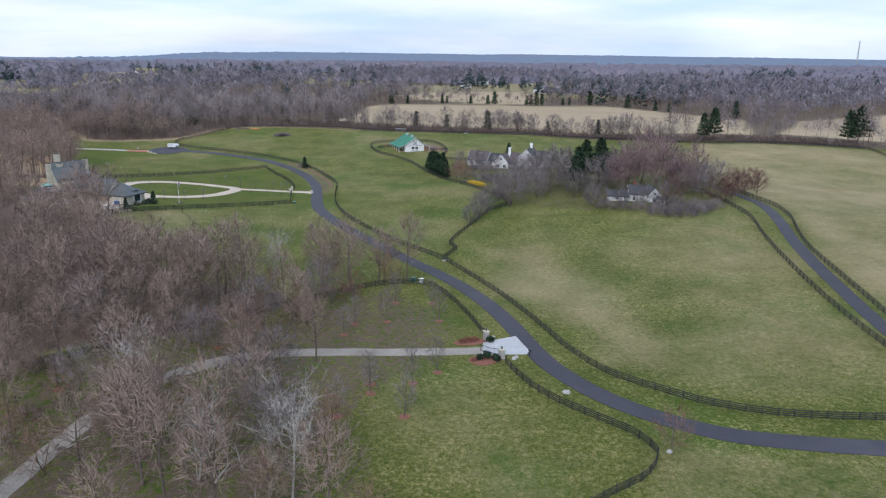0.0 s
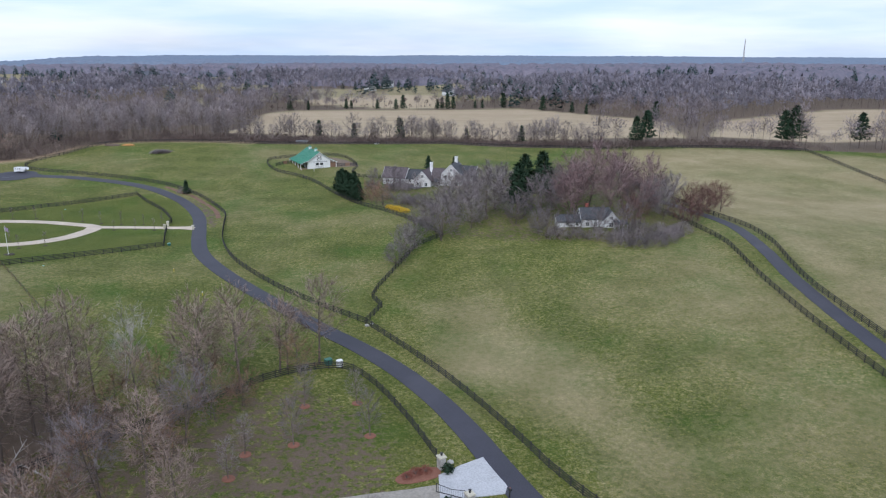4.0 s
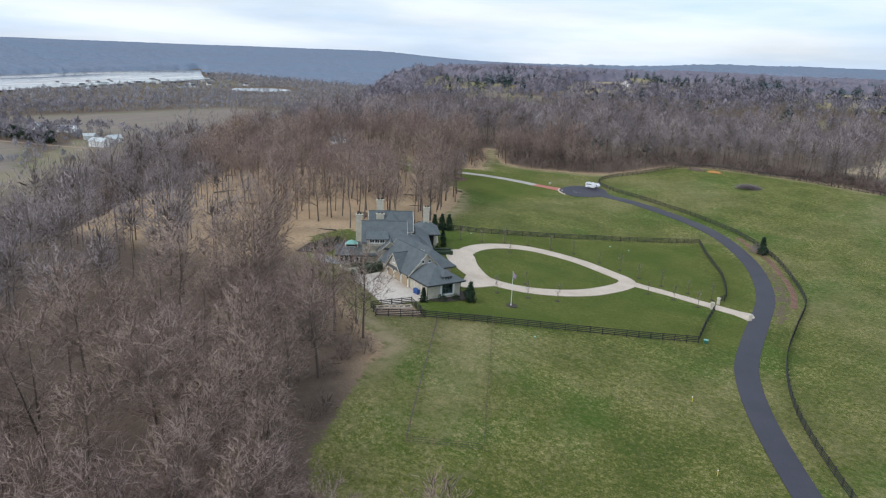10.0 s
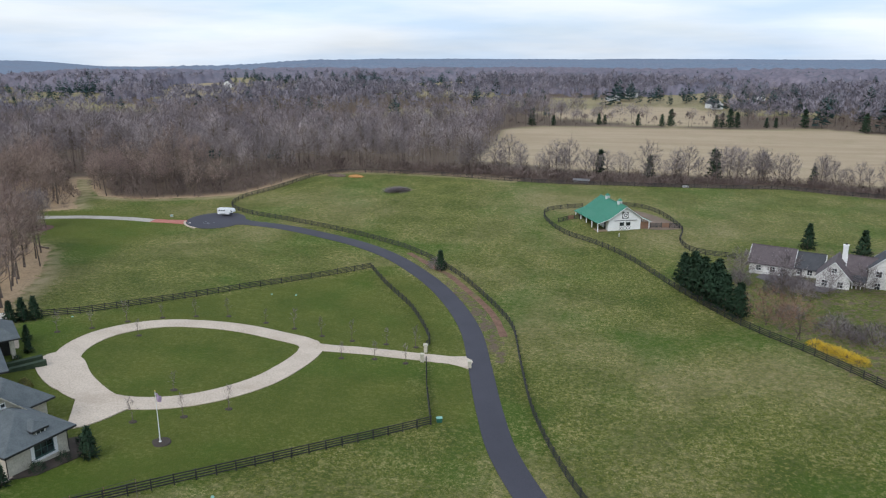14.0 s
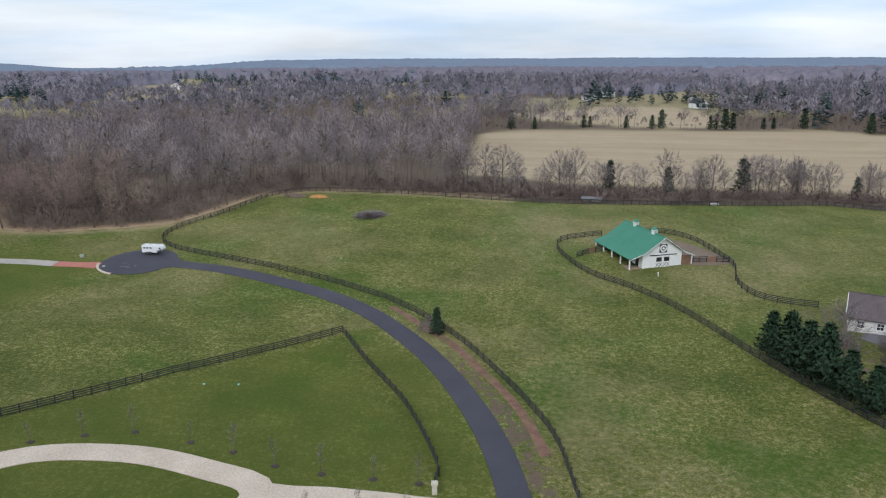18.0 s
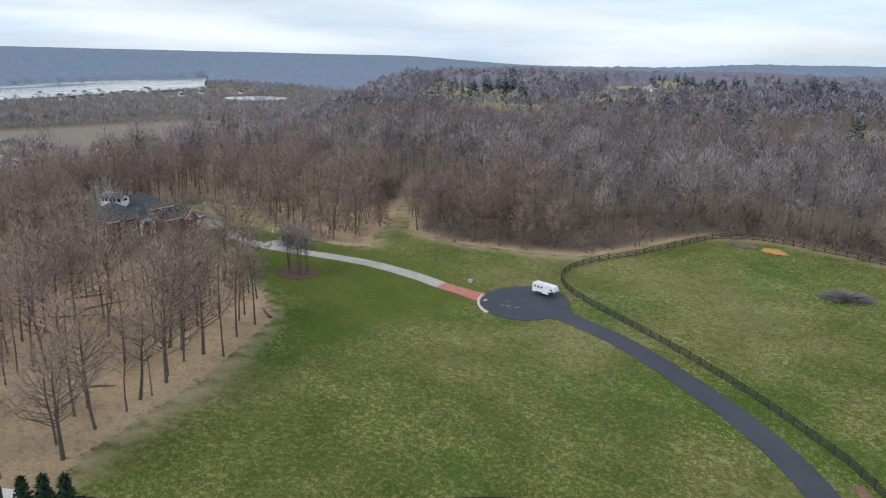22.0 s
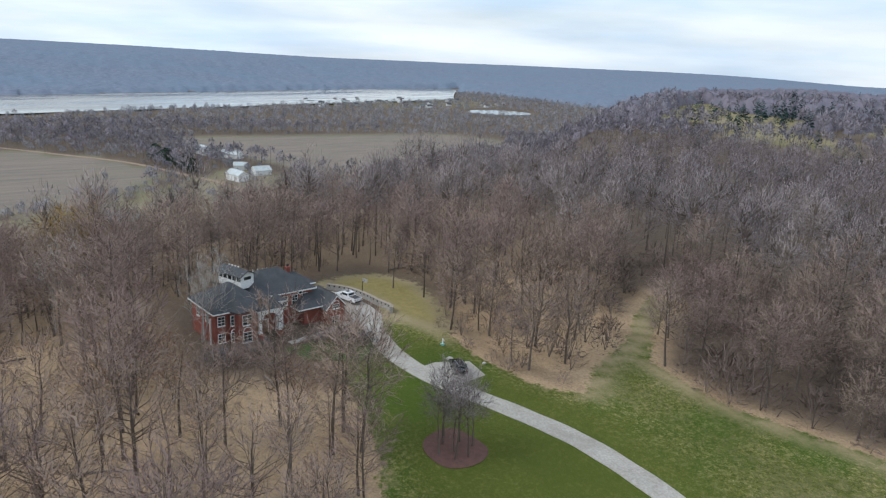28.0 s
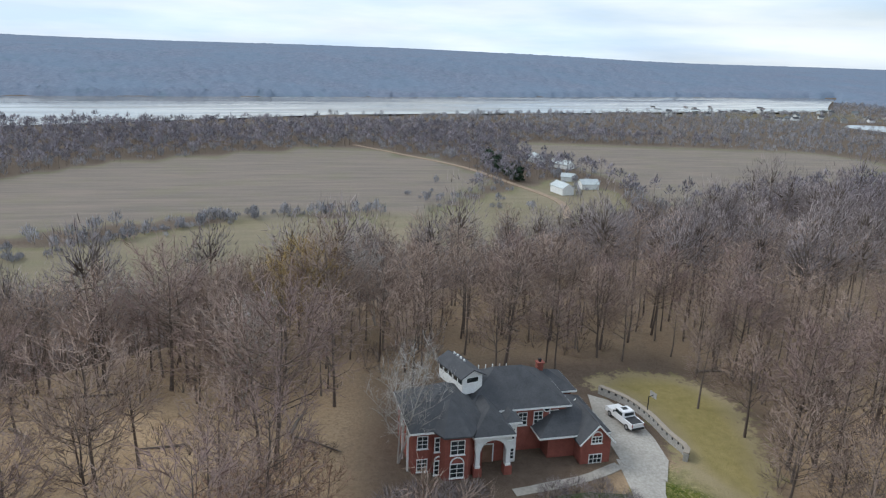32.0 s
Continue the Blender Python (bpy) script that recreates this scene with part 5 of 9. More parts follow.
def grow_garden_trees():
    r = np.random.RandomState(11)

    def at(pts, lo=0.85, hi=1.15):
        return [(x, y, r.uniform(0, 360), r.uniform(lo, hi)) for x, y in pts]

    # young upright trees with rings of red mulch in the orchard
    pear = wood_tree(31, 7.6, 1.75, 0.1, 26, 14, 3, 0.030, 0.6, 5, 1)
    spots = [(-11.3, 102.8), (-5.2, 95.6), (-15.7, 94.9), (-0.4, 111.5), (-11.4, 134.5), (-17.8, 132.2), (-0.6, 136.5), (-4.5, 107), (-11.6, 106.1), (-19.1, 126.5), (-41, 117.5), (-61.5, 100.2), (-2.4, 146.8), (-10.6, 146)]
    plant("young_tree", pear, (BARK, TWIG), "upright leafless young tree in a ring of red mulch", "tree", "orchard trees", at(spots))
    mulch = surface("red_mulch", (0.165, 0.068, 0.045), (0.24, 0.105, 0.068), 1.5, 0.95, 0.5, 14.0)
    ring = mesh_of("mulch_ring", lathe([(0.95, -0.15), (0.85, 0.06), (0.5, 0.12), (0.12, 0.10)], 12), mulch)
    for x, y in spots:
        ob = tagged(new("mulch_ring", ring), "round bed of red-brown mulch at a tree's foot", "mulch", "mulch rings")
        ob.matrix_basis = pose(x, y, height(x, y), 0, 0, r.uniform(0, 90))
    # large trees of the orchard and the belt along its fence
    big = wood_tree(33, 14.5, 4.6, 0.3, 45, 17, 3, 0.05, 1.2, 6, 3)
    plant("spreading_tree", big, (BARK, TWIG), "broad leafless tree with a many-stemmed crown", "tree", "orchard trees", at([(-20.4, 81.5), (-41.4, 111), (-33, 121), (-25.4, 101.1), (-23.3, 84.8), (-29.8, 93.7), (-54.2, 95.5), (-64.1, 118.4), (-26.2, 135.1)], 0.75, 1.0))
    pale = bare_tree(35, 12, 4.4, 0.25, 12, 6, 6, 0.04, 1.2, 6, 2, 0.7, 2)
    plant("sycamore", pale, (PALE_BARK, PALE_BARK), "leafless tree with pale whitish limbs", "tree", "pale trees", at([(-18, 74), (-31, 77), (-44, 90), (-225, 304.6), (-238, 284), (-270, 300), (-262, 262), (-39, 152)], 0.8, 1.15))
    slim = wood_tree(37, 15, 3.4, 0.22, 30, 16, 3, 0.058, 1.1, 6, 1)
    belt = [(-34.6, 143), (-26.5, 147), (-21, 150.5), (-15.5, 158.4), (-41.9, 147), (-9, 162), (-47.3, 143), (-52.9, 136), (-28, 152),
            (-38.8, 85.5), (-40.4, 80), (-26, 88), (-30, 98), (-46, 76), (-62, 88), (-66, 96), (-60, 112), (-48, 116), (-33, 107), (-12, 66), (-25, 66), (-36, 62), (-48, 96), (-64, 76), (-63.8, 105.7), (-40.2, 82), (-40.5, 89.8), (-70, 101.5), (-51, 119.9), (-57, 119.2), (-45.3, 84), (-38, 76.3), (-29.5, 79.2), (-22.3, 114),
            (-28.3, 123.2), (-26.2, 148.9), (-51.2, 136.3), (-46.8, 137.2), (-57.7, 148.1), (-45.9, 151.2), (-14.4, 159.7), (-22.3, 157.8), (-60, 129), (-67.4, 127.9), (-72.2, 119.9), (-77, 117), (-33, 71), (-19, 68), (-52, 68), (-60, 64), (-64, 131), (-58, 133.6), (-54, 129), (-50, 133), (-44, 135.6), (-68, 139), (-61, 142), (-53, 144), (-70, 133), (-47, 128), (-66, 146), (-73, 142), (-40, 133), (-80, 152), (-84, 158), (-76, 147), (-88, 163), (-82, 147)]
    plant("slim_tree", slim, (BARK, NEAR_TWIG), "slim leafless tree with a narrow crown", "tree", "orchard trees", at(belt, 0.85, 1.3))
    red = wood_tree(39, 8.0, 3.3, 0.12, 28, 14, 3, 0.036, 0.85, 5, 2)
    plant("budding_tree", red, (BARK, tree_matter("budding_twigs", (0.30, 0.175, 0.125), (0.38, 0.24, 0.175))), "small tree hazy with reddish buds", "tree", "budding trees",
          at([(33.9, 88.2), (-37, 116), (-27, 130), (-60, 84), (-30, 139), (-14, 78), (-43, 121), (-36, 128), (-48, 88), (-20, 73), (-8, 70), (-32, 84), (-24, 142), (-38, 141), (-56, 140), (3.3, 283.9), (4.9, 280), (7.1, 276.3), (-199, 312), (-210, 287), (-212, 290.5), (-214, 294), (-208, 292), (-205, 297), (-20, 146), (-33, 149), (-44, 144), (-12, 157), (-58, 96), (-52, 78), (-16, 90), (-30, 110), (-214, 297)], 0.85, 1.35))
    plant("willow", wood_tree(47, 12, 4.6, 0.16, 34, 14, 3, 0.05, 1.2, 5, 2), (BARK, tree_matter("willow_twigs", (0.33, 0.225, 0.085), (0.44, 0.31, 0.13))), "leafless willow hazy with ochre buds", "tree", "willows", at([(-264, 291), (-269, 287), (-261, 286)], 1.3, 1.55))
    plant("lawn_tree", slim, (BARK, NEAR_TWIG), "slim leafless tree on the golden bank", "tree", "bank trees", at([(-239.1, 345.6), (-231.7, 348.8), (-245, 356.8), (-254.8, 339.5), (-250.6, 352.3), (-222, 350), (-213, 350)], 0.75, 1.05))
    # saplings along the loop drive
    sap = bare_tree(41, 3.4, 0.75, 0.3, 9, 3, 7, 0.022, 0.5, 4, 1, 0.9)
    plant("sapling", sap, (BARK, TWIG), "thin leafless sapling on the lawn", "sapling", "drive saplings",
          at(SAPLINGS, 0.8, 1.2))
    # evergreens
    spruce = conifer(1, 5.4, 1.7, 14, 9, 5, 0.03, 0.34, 0.15)
    plant("spruce", spruce, (BARK, NEEDLE), "small dense dark green spruce", "evergreen", "spruces", at([(-64.3, 315.6)], 0.95, 0.96) + at([(28.4, 340.4), (38.1, 331)], 1.2, 1.4) + at([(-97.9, 209.7), (-125.3, 249.5), (-121.5, 245)], 0.5, 0.62) + at([(-92.7, 217.9), (-133.9, 256.5), (-132.6, 258), (-131.4, 259.6)], 0.72, 0.85))
    arbor = conifer(2, 9.2, 2.9, 15, 12, 6, 0.02, 0.5, -0.3, 0.8)
    plant("arborvitae", arbor, (BARK, NEEDLE), "dense dark arborvitae in a screen beside the fence", "evergreen", "arborvitae screen", at([(-8, 307.5), (-6.6, 303.6), (-5.4, 299.6), (-4.2, 295.6), (-2.6, 291.4), (-1, 287), (-2.4, 300)], 0.78, 1.0))
    pine = conifer(3, 20, 5.2, 14, 7, 7, 0.22, 0.9, -0.1, 0.6)
    plant("pine", pine, (BARK, NEEDLE), "tall dark green pine", "evergreen", "pines", at([(46.4, 251), (55.3, 257), (51, 262), (134, 382), (140, 384), (208, 378), (214, 379), (255, 386), (279, 388)], 0.7, 1.08))
    # the yard of the white houses
    oak = wood_tree(43, 14.5, 6.4, 0.14, 44, 26, 3, 0.075, 1.25, 6, 2)
    yard = [(21, 232.5, 1.0), (31, 241, 0.8), (18, 243, 0.7), (36.5, 249, 1.2), (28, 256, 0.95), (34, 268, 0.9), (41, 259, 1.1), (44, 241, 0.7), (52, 246, 0.95), (58, 254, 1.0), (66, 262, 1.0), (84, 268, 0.9), (88, 246, 0.8), (80, 240, 0.85),
            (24, 250, 0.8), (60, 268, 0.9), (74, 275, 0.9), (46, 272, 0.85), (38, 282, 0.7), (92, 256, 0.75), (48, 231, 0.55), (10.7, 222.5, 0.62), (7.6, 215, 0.5), (13.5, 228.5, 0.66), (86, 236, 0.7), (100, 262, 0.7)]
    plant("yard_tree", oak, (BARK, TWIG), "wide leafless shade tree in the house yard", "tree", "yard trees", [(x, y, r.uniform(0, 360), k) for x, y, k in yard])
    tall = wood_tree(49, 21, 6.0, 0.12, 52, 24, 3, 0.085, 1.5, 6, 2)
    plant("tall_maple", tall, (BARK, tree_matter("rosy_twigs", (0.340, 0.232, 0.228), (0.470, 0.340, 0.328), thin=0.25)), "tall leafless maple with a rosy haze of twigs", "tree", "tall maples", [(x, y, r.uniform(0, 360), k) for x, y, k in ((71, 241, 1.0), (63, 247, 0.98), (78, 247, 0.95), (70, 255, 1.05), (60, 240, 0.75), (86, 252, 0.85), (80, 238, 0.7))])
    maple = wood_tree(45, 11, 4.8, 0.15, 38, 17, 3, 0.045, 1.1, 6, 2)
    plant("maple", maple, (BARK, tree_matter("maple_twigs", (0.165, 0.085, 0.075), (0.225, 0.125, 0.11))), "leafless maple with reddish twigs beside the lane", "tree", "maples", at([(95.2, 234), (92, 230), (99.5, 240), (104, 246), (108.5, 246), (111, 254), (101, 250), (88, 228), (74, 229)], 0.75, 1.05))
    shrub = twig_dome(9, 3.2, 3.2, 900, 0.065, 0.8, 12)
    plant("shrub", shrub, (BARK, TWIG), "dense leafless shrub in a mulched border", "shrub", "yard shrubs",
          at([(62, 222), (67, 220), (72, 219), (77, 218.5), (82, 220), (57, 224.5), (86, 223), (52, 226), (13.9, 279.3), (15.6, 276.1), (18.7, 274.1), (16, 305), (13, 308), (9, 288), (-65.4, 317), (80, 225), (74, 224), (4, 309), (10, 303), (15, 300)], 0.85, 1.4), ("stem", "crown"))
    plant("thicket_shrub", twig_dome(19, 3.0, 2.6, 520, 0.06, 0.9, 10), (BARK, RUSSET_TWIG), "reddish leafless thicket along the orchard fence", "shrub", "orchard thicket",
          at([(-22 - 3.1 * i + r.normal(0, 1.0), 149.5 - 3.0 * i + r.normal(0, 1.6)) for i in range(22)] + [(-30, 134), (-38, 126), (-46, 118), (-57, 126), (-64, 118), (-40, 98), (-48, 104), (-34, 90), (-62, 92)], 0.7, 1.35), ("stem", "crown"))
    plant("mound_shrub", twig_dome(23, 4.2, 3.6, 1100, 0.07, 0.95, 14), (BARK, TWIG), "tall dense mound of leafless shrubs before the cottage", "shrub", "cottage shrubs",
          at([(70, 213.5), (74.5, 214), (78.5, 216.5), (66, 216), (82.5, 220.5)], 0.85, 1.15), ("stem", "crown"))
    plant("yard_tree", wood_tree(51, 9, 4.2, 0.14, 34, 18, 3, 0.05, 1.0, 6, 2), (BARK, TWIG), "small leafless tree standing before a white house", "tree", "house front trees",
          at([(57.5, 229), (63.5, 226), (69.5, 224), (49, 226), (5, 311), (12, 304), (20, 300), (28, 303), (34, 300)], 0.7, 1.05))
    plant("forsythia", twig_dome(10, 1.6, 2.4, 700, 0.07, 0.5, 9), (BARK, surface("forsythia_bloom", (0.55, 0.36, 0.02), (0.68, 0.48, 0.04), 2.0, 0.8, 0.0)), "yellow forsythia in full bloom", "shrub", "forsythias",
          at([(9, 273.3), (10.1, 271.4), (11.2, 269.6), (12.2, 267.8), (13.3, 266.1)], 0.85, 1.05), ("stem", "bloom"))
    # tree group in the red mulch bed by the brick house's drive
    plant("bare_tree", wood_tree(47, 12, 2.6, 0.36, 20, 12, 3, 0.04, 1.0, 5), (BARK, TWIG), "slim leafless tree in a red mulch bed", "tree", "mulch bed trees", at([(-181, 324.2), (-179.4, 325.6), (-179.2, 327.4), (-182.6, 328.2), (-183, 325.8), (-181, 326.4), (-184.6, 327), (-181.2, 329.2)], 0.85, 1.1))
    bed = curve([(-185, 324.4), (-182, 322.8), (-178, 323.8), (-177.4, 327.6), (-179.4, 330.6), (-183, 330.4), (-186.2, 328.6)], 1.0, True)[:-1]
    tagged(patch("mulch_bed", bed, surface("old_mulch", (0.085, 0.042, 0.034), (0.140, 0.070, 0.055), 1.2, 0.95, 0.6, 8.0), "oval bed of red mulch under slim trees", "mulch", 0.07, 3), kind="structure")


grow_garden_trees()
# ---------------------------------------------------------------- building kit
SLATE = surface("slate_roof", (0.066, 0.080, 0.086), (0.112, 0.128, 0.134), 0.9, 0.75, 0.5, 7.0)
DARK_SHINGLE = surface("charcoal_shingle", (0.040, 0.042, 0.048), (0.072, 0.074, 0.080), 0.8, 0.85, 0.5, 8.0)
BROWN_SHINGLE = surface("brown_shingle", (0.074, 0.058, 0.062), (0.125, 0.100, 0.102), 0.8, 0.85, 0.5, 8.0)
GREEN_METAL = surface("green_roof_metal", (0.030, 0.175, 0.110), (0.045, 0.220, 0.140), 0.25, 0.45, 0.15, 3.0)
CREAM_STONE = surface("cream_stone", (0.42, 0.39, 0.31), (0.56, 0.52, 0.42), 0.8, 0.9, 0.6, 5.0)
GREY_STONE = surface("grey_stone", (0.27, 0.26, 0.24), (0.42, 0.40, 0.37), 1.2, 0.9, 0.7, 6.0)
WHITE_PAINT = surface("white_paint", (0.72, 0.72, 0.70), (0.82, 0.82, 0.80), 0.5, 0.6, 0.1, 9.0)
SIDING = surface("white_siding", (0.66, 0.66, 0.65), (0.78, 0.78, 0.77), 0.4, 0.65, 0.2, 7.0)
LIMEWASH = surface("limewashed_stone", (0.58, 0.565, 0.54), (0.73, 0.715, 0.69), 0.7, 0.9, 0.5, 4.0)
BRICK = surface("red_brick", (0.20, 0.058, 0.042), (0.30, 0.095, 0.070), 1.2, 0.9, 0.5, 12.0)
BLACK_METAL = surface("black_metal", (0.015, 0.015, 0.016), (0.030, 0.030, 0.032), 1.0, 0.5, 0.1, 9.0)
DARK_WOOD = surface("stained_timber", (0.16, 0.085, 0.05), (0.24, 0.14, 0.09), 1.0, 0.8, 0.3, 12.0)
SOIL = surface("dark_mulch", (0.035, 0.027, 0.022), (0.065, 0.050, 0.040), 1.2, 0.95, 0.6, 10.0)
BARE_EARTH = surface("bare_earth", (0.235, 0.165, 0.110), (0.320, 0.235, 0.165), 0.3, 0.95, 0.5, 4.0)
COPPER = surface("copper_patina", (0.16, 0.36, 0.31), (0.24, 0.46, 0.40), 1.0, 0.6, 0.2, 8.0)
HEDGE = surface("clipped_hedge", (0.018, 0.034, 0.018), (0.036, 0.058, 0.028), 2.0, 0.9, 1.0, 9.0)
STONE_ROCK = surface("field_stone", (0.30, 0.29, 0.27), (0.46, 0.44, 0.41), 1.5, 0.9, 0.8, 6.0)


def glass_matter():
    m, nt, bsdf = nodes_of("window_glass")
    pos = nt.nodes.new("ShaderNodeNewGeometry").outputs["Position"]
    nt.links.new(blend(nt, span(nt, noise_node(nt, pos, 0.9, 2), 0.35, 0.65), (0.012, 0.016, 0.018), (0.045, 0.055, 0.058)), bsdf.inputs["Base Color"])
    bsdf.inputs["Roughness"].default_value = 0.06
    return m


GLASS = glass_matter()


def block(e, name, x0, x1, y0, y1, z0, z1, material, label=""):
    return part(name, box((x0 + x1) / 2, (y0 + y1) / 2, z0, x1 - x0, y1 - y0, z1 - z0), material, e, label)


def gable(e, x0, x1, y0, y1, ez, rz, axis, roof, wall, over=0.45, thick=0.22, label=""):
    """A pitched roof over a block, its ridge along x or y, with the gable walls under it."""
    if axis == "y":
        m, k = (x0 + x1) / 2, (rz - ez) / ((x1 - x0) / 2)
        d = over * k
        a, b = y0 - over, y1 + over
        tris = [[(x0 - over, a, ez - d), (m, a, rz), (m, b, rz), (x0 - over, b, ez - d)][::-1], [(x1 + over, a, ez - d), (m, a, rz), (m, b, rz), (x1 + over, b, ez - d)]]
        ends = [([(x0, y, ez - 0.02), (x1, y, ez - 0.02), (m, y, rz - thick)], s) for y, s in ((y0, 1), (y1, -1))]
        infill = ([([*t, *[(p[0], p[1] + 0.25 * s, p[2]) for p in t]], [(0, 1, 2), (5, 4, 3), (0, 3, 4, 1), (1, 4, 5, 2), (2, 5, 3, 0)]) for t, s in ends])
    else:
        m, k = (y0 + y1) / 2, (rz - ez) / ((y1 - y0) / 2)
        d = over * k
        a, b = x0 - over, x1 + over
        tris = [[(a, y0 - over, ez - d), (a, m, rz), (b, m, rz), (b, y0 - over, ez - d)][::-1], [(a, y1 + over, ez - d), (a, m, rz), (b, m, rz), (b, y1 + over, ez - d)]]
        ends = [([(x, y0, ez - 0.02), (x, y1, ez - 0.02), (x, m, rz - thick)], s) for x, s in ((x0, 1), (x1, -1))]
        infill = ([([*t, *[(p[0] + 0.25 * s, p[1], p[2]) for p in t]], [(0, 1, 2), (5, 4, 3), (0, 3, 4, 1), (1, 4, 5, 2), (2, 5, 3, 0)]) for t, s in ends])
    for g in infill:
        part("gable_wall", g, wall, e)
    r = part("roof", sheet(tris, thick), roof, e, label)
    cap = tube((m, y0 - over, rz + 0.02), (m, y1 + over, rz + 0.02), 0.10, 0.10, 6) if axis == "y" else tube((x0 - over, m, rz + 0.02), (x1 + over, m, rz + 0.02), 0.10, 0.10, 6)
    part("ridge_cap", cap, roof, r)
    # pale boards along the raking edges
    for t in tris:
        for i in range(4):
            p, q = Vector(t[i]), Vector(t[(i + 1) % 4])
            if abs(p.z - q.z) > 0.1:
                part("barge_board", tube(p - Vector((0, 0, 0.12)), q - Vector((0, 0, 0.12)), 0.11, 0.11, 4), CREAM_STONE if roof is SLATE else WHITE_PAINT, r)
    return r


def hip(e, x0, x1, y0, y1, ez, rz, roof, over=0.45, thick=0.22, inset=None, label=""):
    """A hipped roof; the ridge runs along the longer side."""
    a, b, c, d = x0 - over, x1 + over, y0 - over, y1 + over
    lx, ly = b - a, d - c
    n = (min(lx, ly) / 2 if inset is None else inset)
    if lx >= ly:
        p, q = (a + n, (c + d) / 2, rz), (b - n, (c + d) / 2, rz)
        faces = [[(a, c, ez), (b, c, ez), q, p], [(b, c, ez), (b, d, ez), q], [(b, d, ez), (a, d, ez), p, q], [(a, d, ez), (a, c, ez), p]]
    else:
        p, q = ((a + b) / 2, c + n, rz), ((a + b) / 2, d - n, rz)
        faces = [[(a, c, ez), (b, c, ez), p], [(b, c, ez), (b, d, ez), q, p], [(b, d, ez), (a, d, ez), q], [(a, d, ez), (a, c, ez), p, q]]
    r = part("roof", sheet(faces, thick), roof, e, label)
    part("eave_board", merged(box((a + b) / 2, c, ez - 0.26, b - a, 0.06, 0.24), box((a + b) / 2, d, ez - 0.26, b - a, 0.06, 0.24), box(a, (c + d) / 2, ez - 0.26, 0.06, d - c - 0.08, 0.24), box(b, (c + d) / 2, ez - 0.26, 0.06, d - c - 0.08, 0.24)), BLACK_METAL if roof is SLATE else WHITE_PAINT, r)
    return r


def lattice(w, h, t, bars):
    """A window frame with its glazing bars, as one connected piece."""
    def edges(a, b, n, c):
        out = [a - c, a]
        for i in range(n):
            m = a + (b - a) * (i + 1) / (n + 1)
            out += [m - 0.03, m + 0.03]
        return out + [b, b + c]

    xs, zs = edges(-w / 2, w / 2, bars[0], t), edges(t, h - t, bars[1], t)
    nx, nz = len(xs), len(zs)
    v = [(x, y, z) for y in (-0.08, 0.02) for z in zs for x in xs]
    solid = {(i, j) for i in range(nx - 1) for j in range(nz - 1) if i % 2 == 0 or j % 2 == 0}
    f = []
    for i, j in solid:
        a, b, c, d = j * nx + i, j * nx + i + 1, (j + 1) * nx + i + 1, (j + 1) * nx + i
        k = nx * nz
        f += [(a, b, c, d), (d + k, c + k, b + k, a + k)]
        for (di, dj), (p, q) in (((0, -1), (a, b)), ((1, 0), (b, c)), ((0, 1), (c, d)), ((-1, 0), (d, a))):
            if (i + di, j + dj) not in solid:
                f.append((q, p, p + k, q + k))
    return v, f


SIDES = {"f": 0, "r": 90, "b": 180, "l": 270}


def window(e, x, y, z, w, h, side="f", bars=(1, 1), frame_mat=None, name="window", arch=False):
    """A window with frame, bars, sill and pane, set on a wall facing front, right, back or left."""
    m = Matrix.Translation((x, y, z)) @ Matrix.Rotation(radians(SIDES[side]), 4, "Z")
    t = 0.09
    ob = part(name, moved(lattice(w, h, t, bars), m), frame_mat or WHITE_PAINT, e)
    part("pane", moved(box(0, 0.0, t, w, 0.06, h - 2 * t), m), GLASS, ob)
    if arch:
        n = 8
        rim = [(k * math.cos(math.pi * i / n), y, h + k * math.sin(math.pi * i / n)) for y in (-0.09, 0.02) for k in (w / 2 - 0.06, w / 2 + 0.08) for i in range(n + 1)]
        c = n + 1
        q = [(i, i + 1, c + i + 1, c + i) for i in range(n)] + [(2 * c + i + 1, 2 * c + i, 3 * c + i, 3 * c + i + 1) for i in range(n)] + [(c + i, c + i + 1, 3 * c + i + 1, 3 * c + i) for i in range(n)]
        part("arch_trim", moved((rim, q), m), frame_mat or WHITE_PAINT, ob)
    part("sill", moved(box(0, -0.07, -0.09, w + 0.3, 0.18, 0.08), m), frame_mat or WHITE_PAINT, ob)
    return ob


def door(e, x, y, z, w, h, side="f", material=None, label="", panels=3):
    m = Matrix.Translation((x, y, z)) @ Matrix.Rotation(radians(SIDES[side]), 4, "Z")
    ob = part("door", moved(box(0, -0.02, 0, w, 0.09, h), m), material or WHITE_PAINT, e, label)
    part("door_frame", moved(merged(box(0, -0.03, h, w + 0.3, 0.12, 0.15), box(-w / 2 - 0.075, -0.03, 0, 0.15, 0.12, h), box(w / 2 + 0.075, -0.03, 0, 0.15, 0.12, h)), m), WHITE_PAINT, ob)
    for i in range(panels):
        part("panel", moved(box(0, -0.075, h * (0.06 + 0.31 * i), w * 0.84, 0.03, h * 0.25), m), material or WHITE_PAINT, ob)
    return ob


def chimney(e, x, y, z0, z1, w, d, material, pots=2):
    c = part("chimney", box(x, y, z0, w, d, z1 - z0, cut=0.03), material, e)
    part("chimney_cap", merged(box(x, y, z1, w + 0.25, d + 0.25, 0.16), box(x, y, z1 - 0.5, w + 0.12, d + 0.12, 0.12)), material, c)
    for i in range(pots):
        part("flue", box(x + (i - (pots - 1) / 2) * w * 0.42, y, z1 + 0.16, 0.32, 0.32, 0.42), BLACK_METAL, c)
    return c


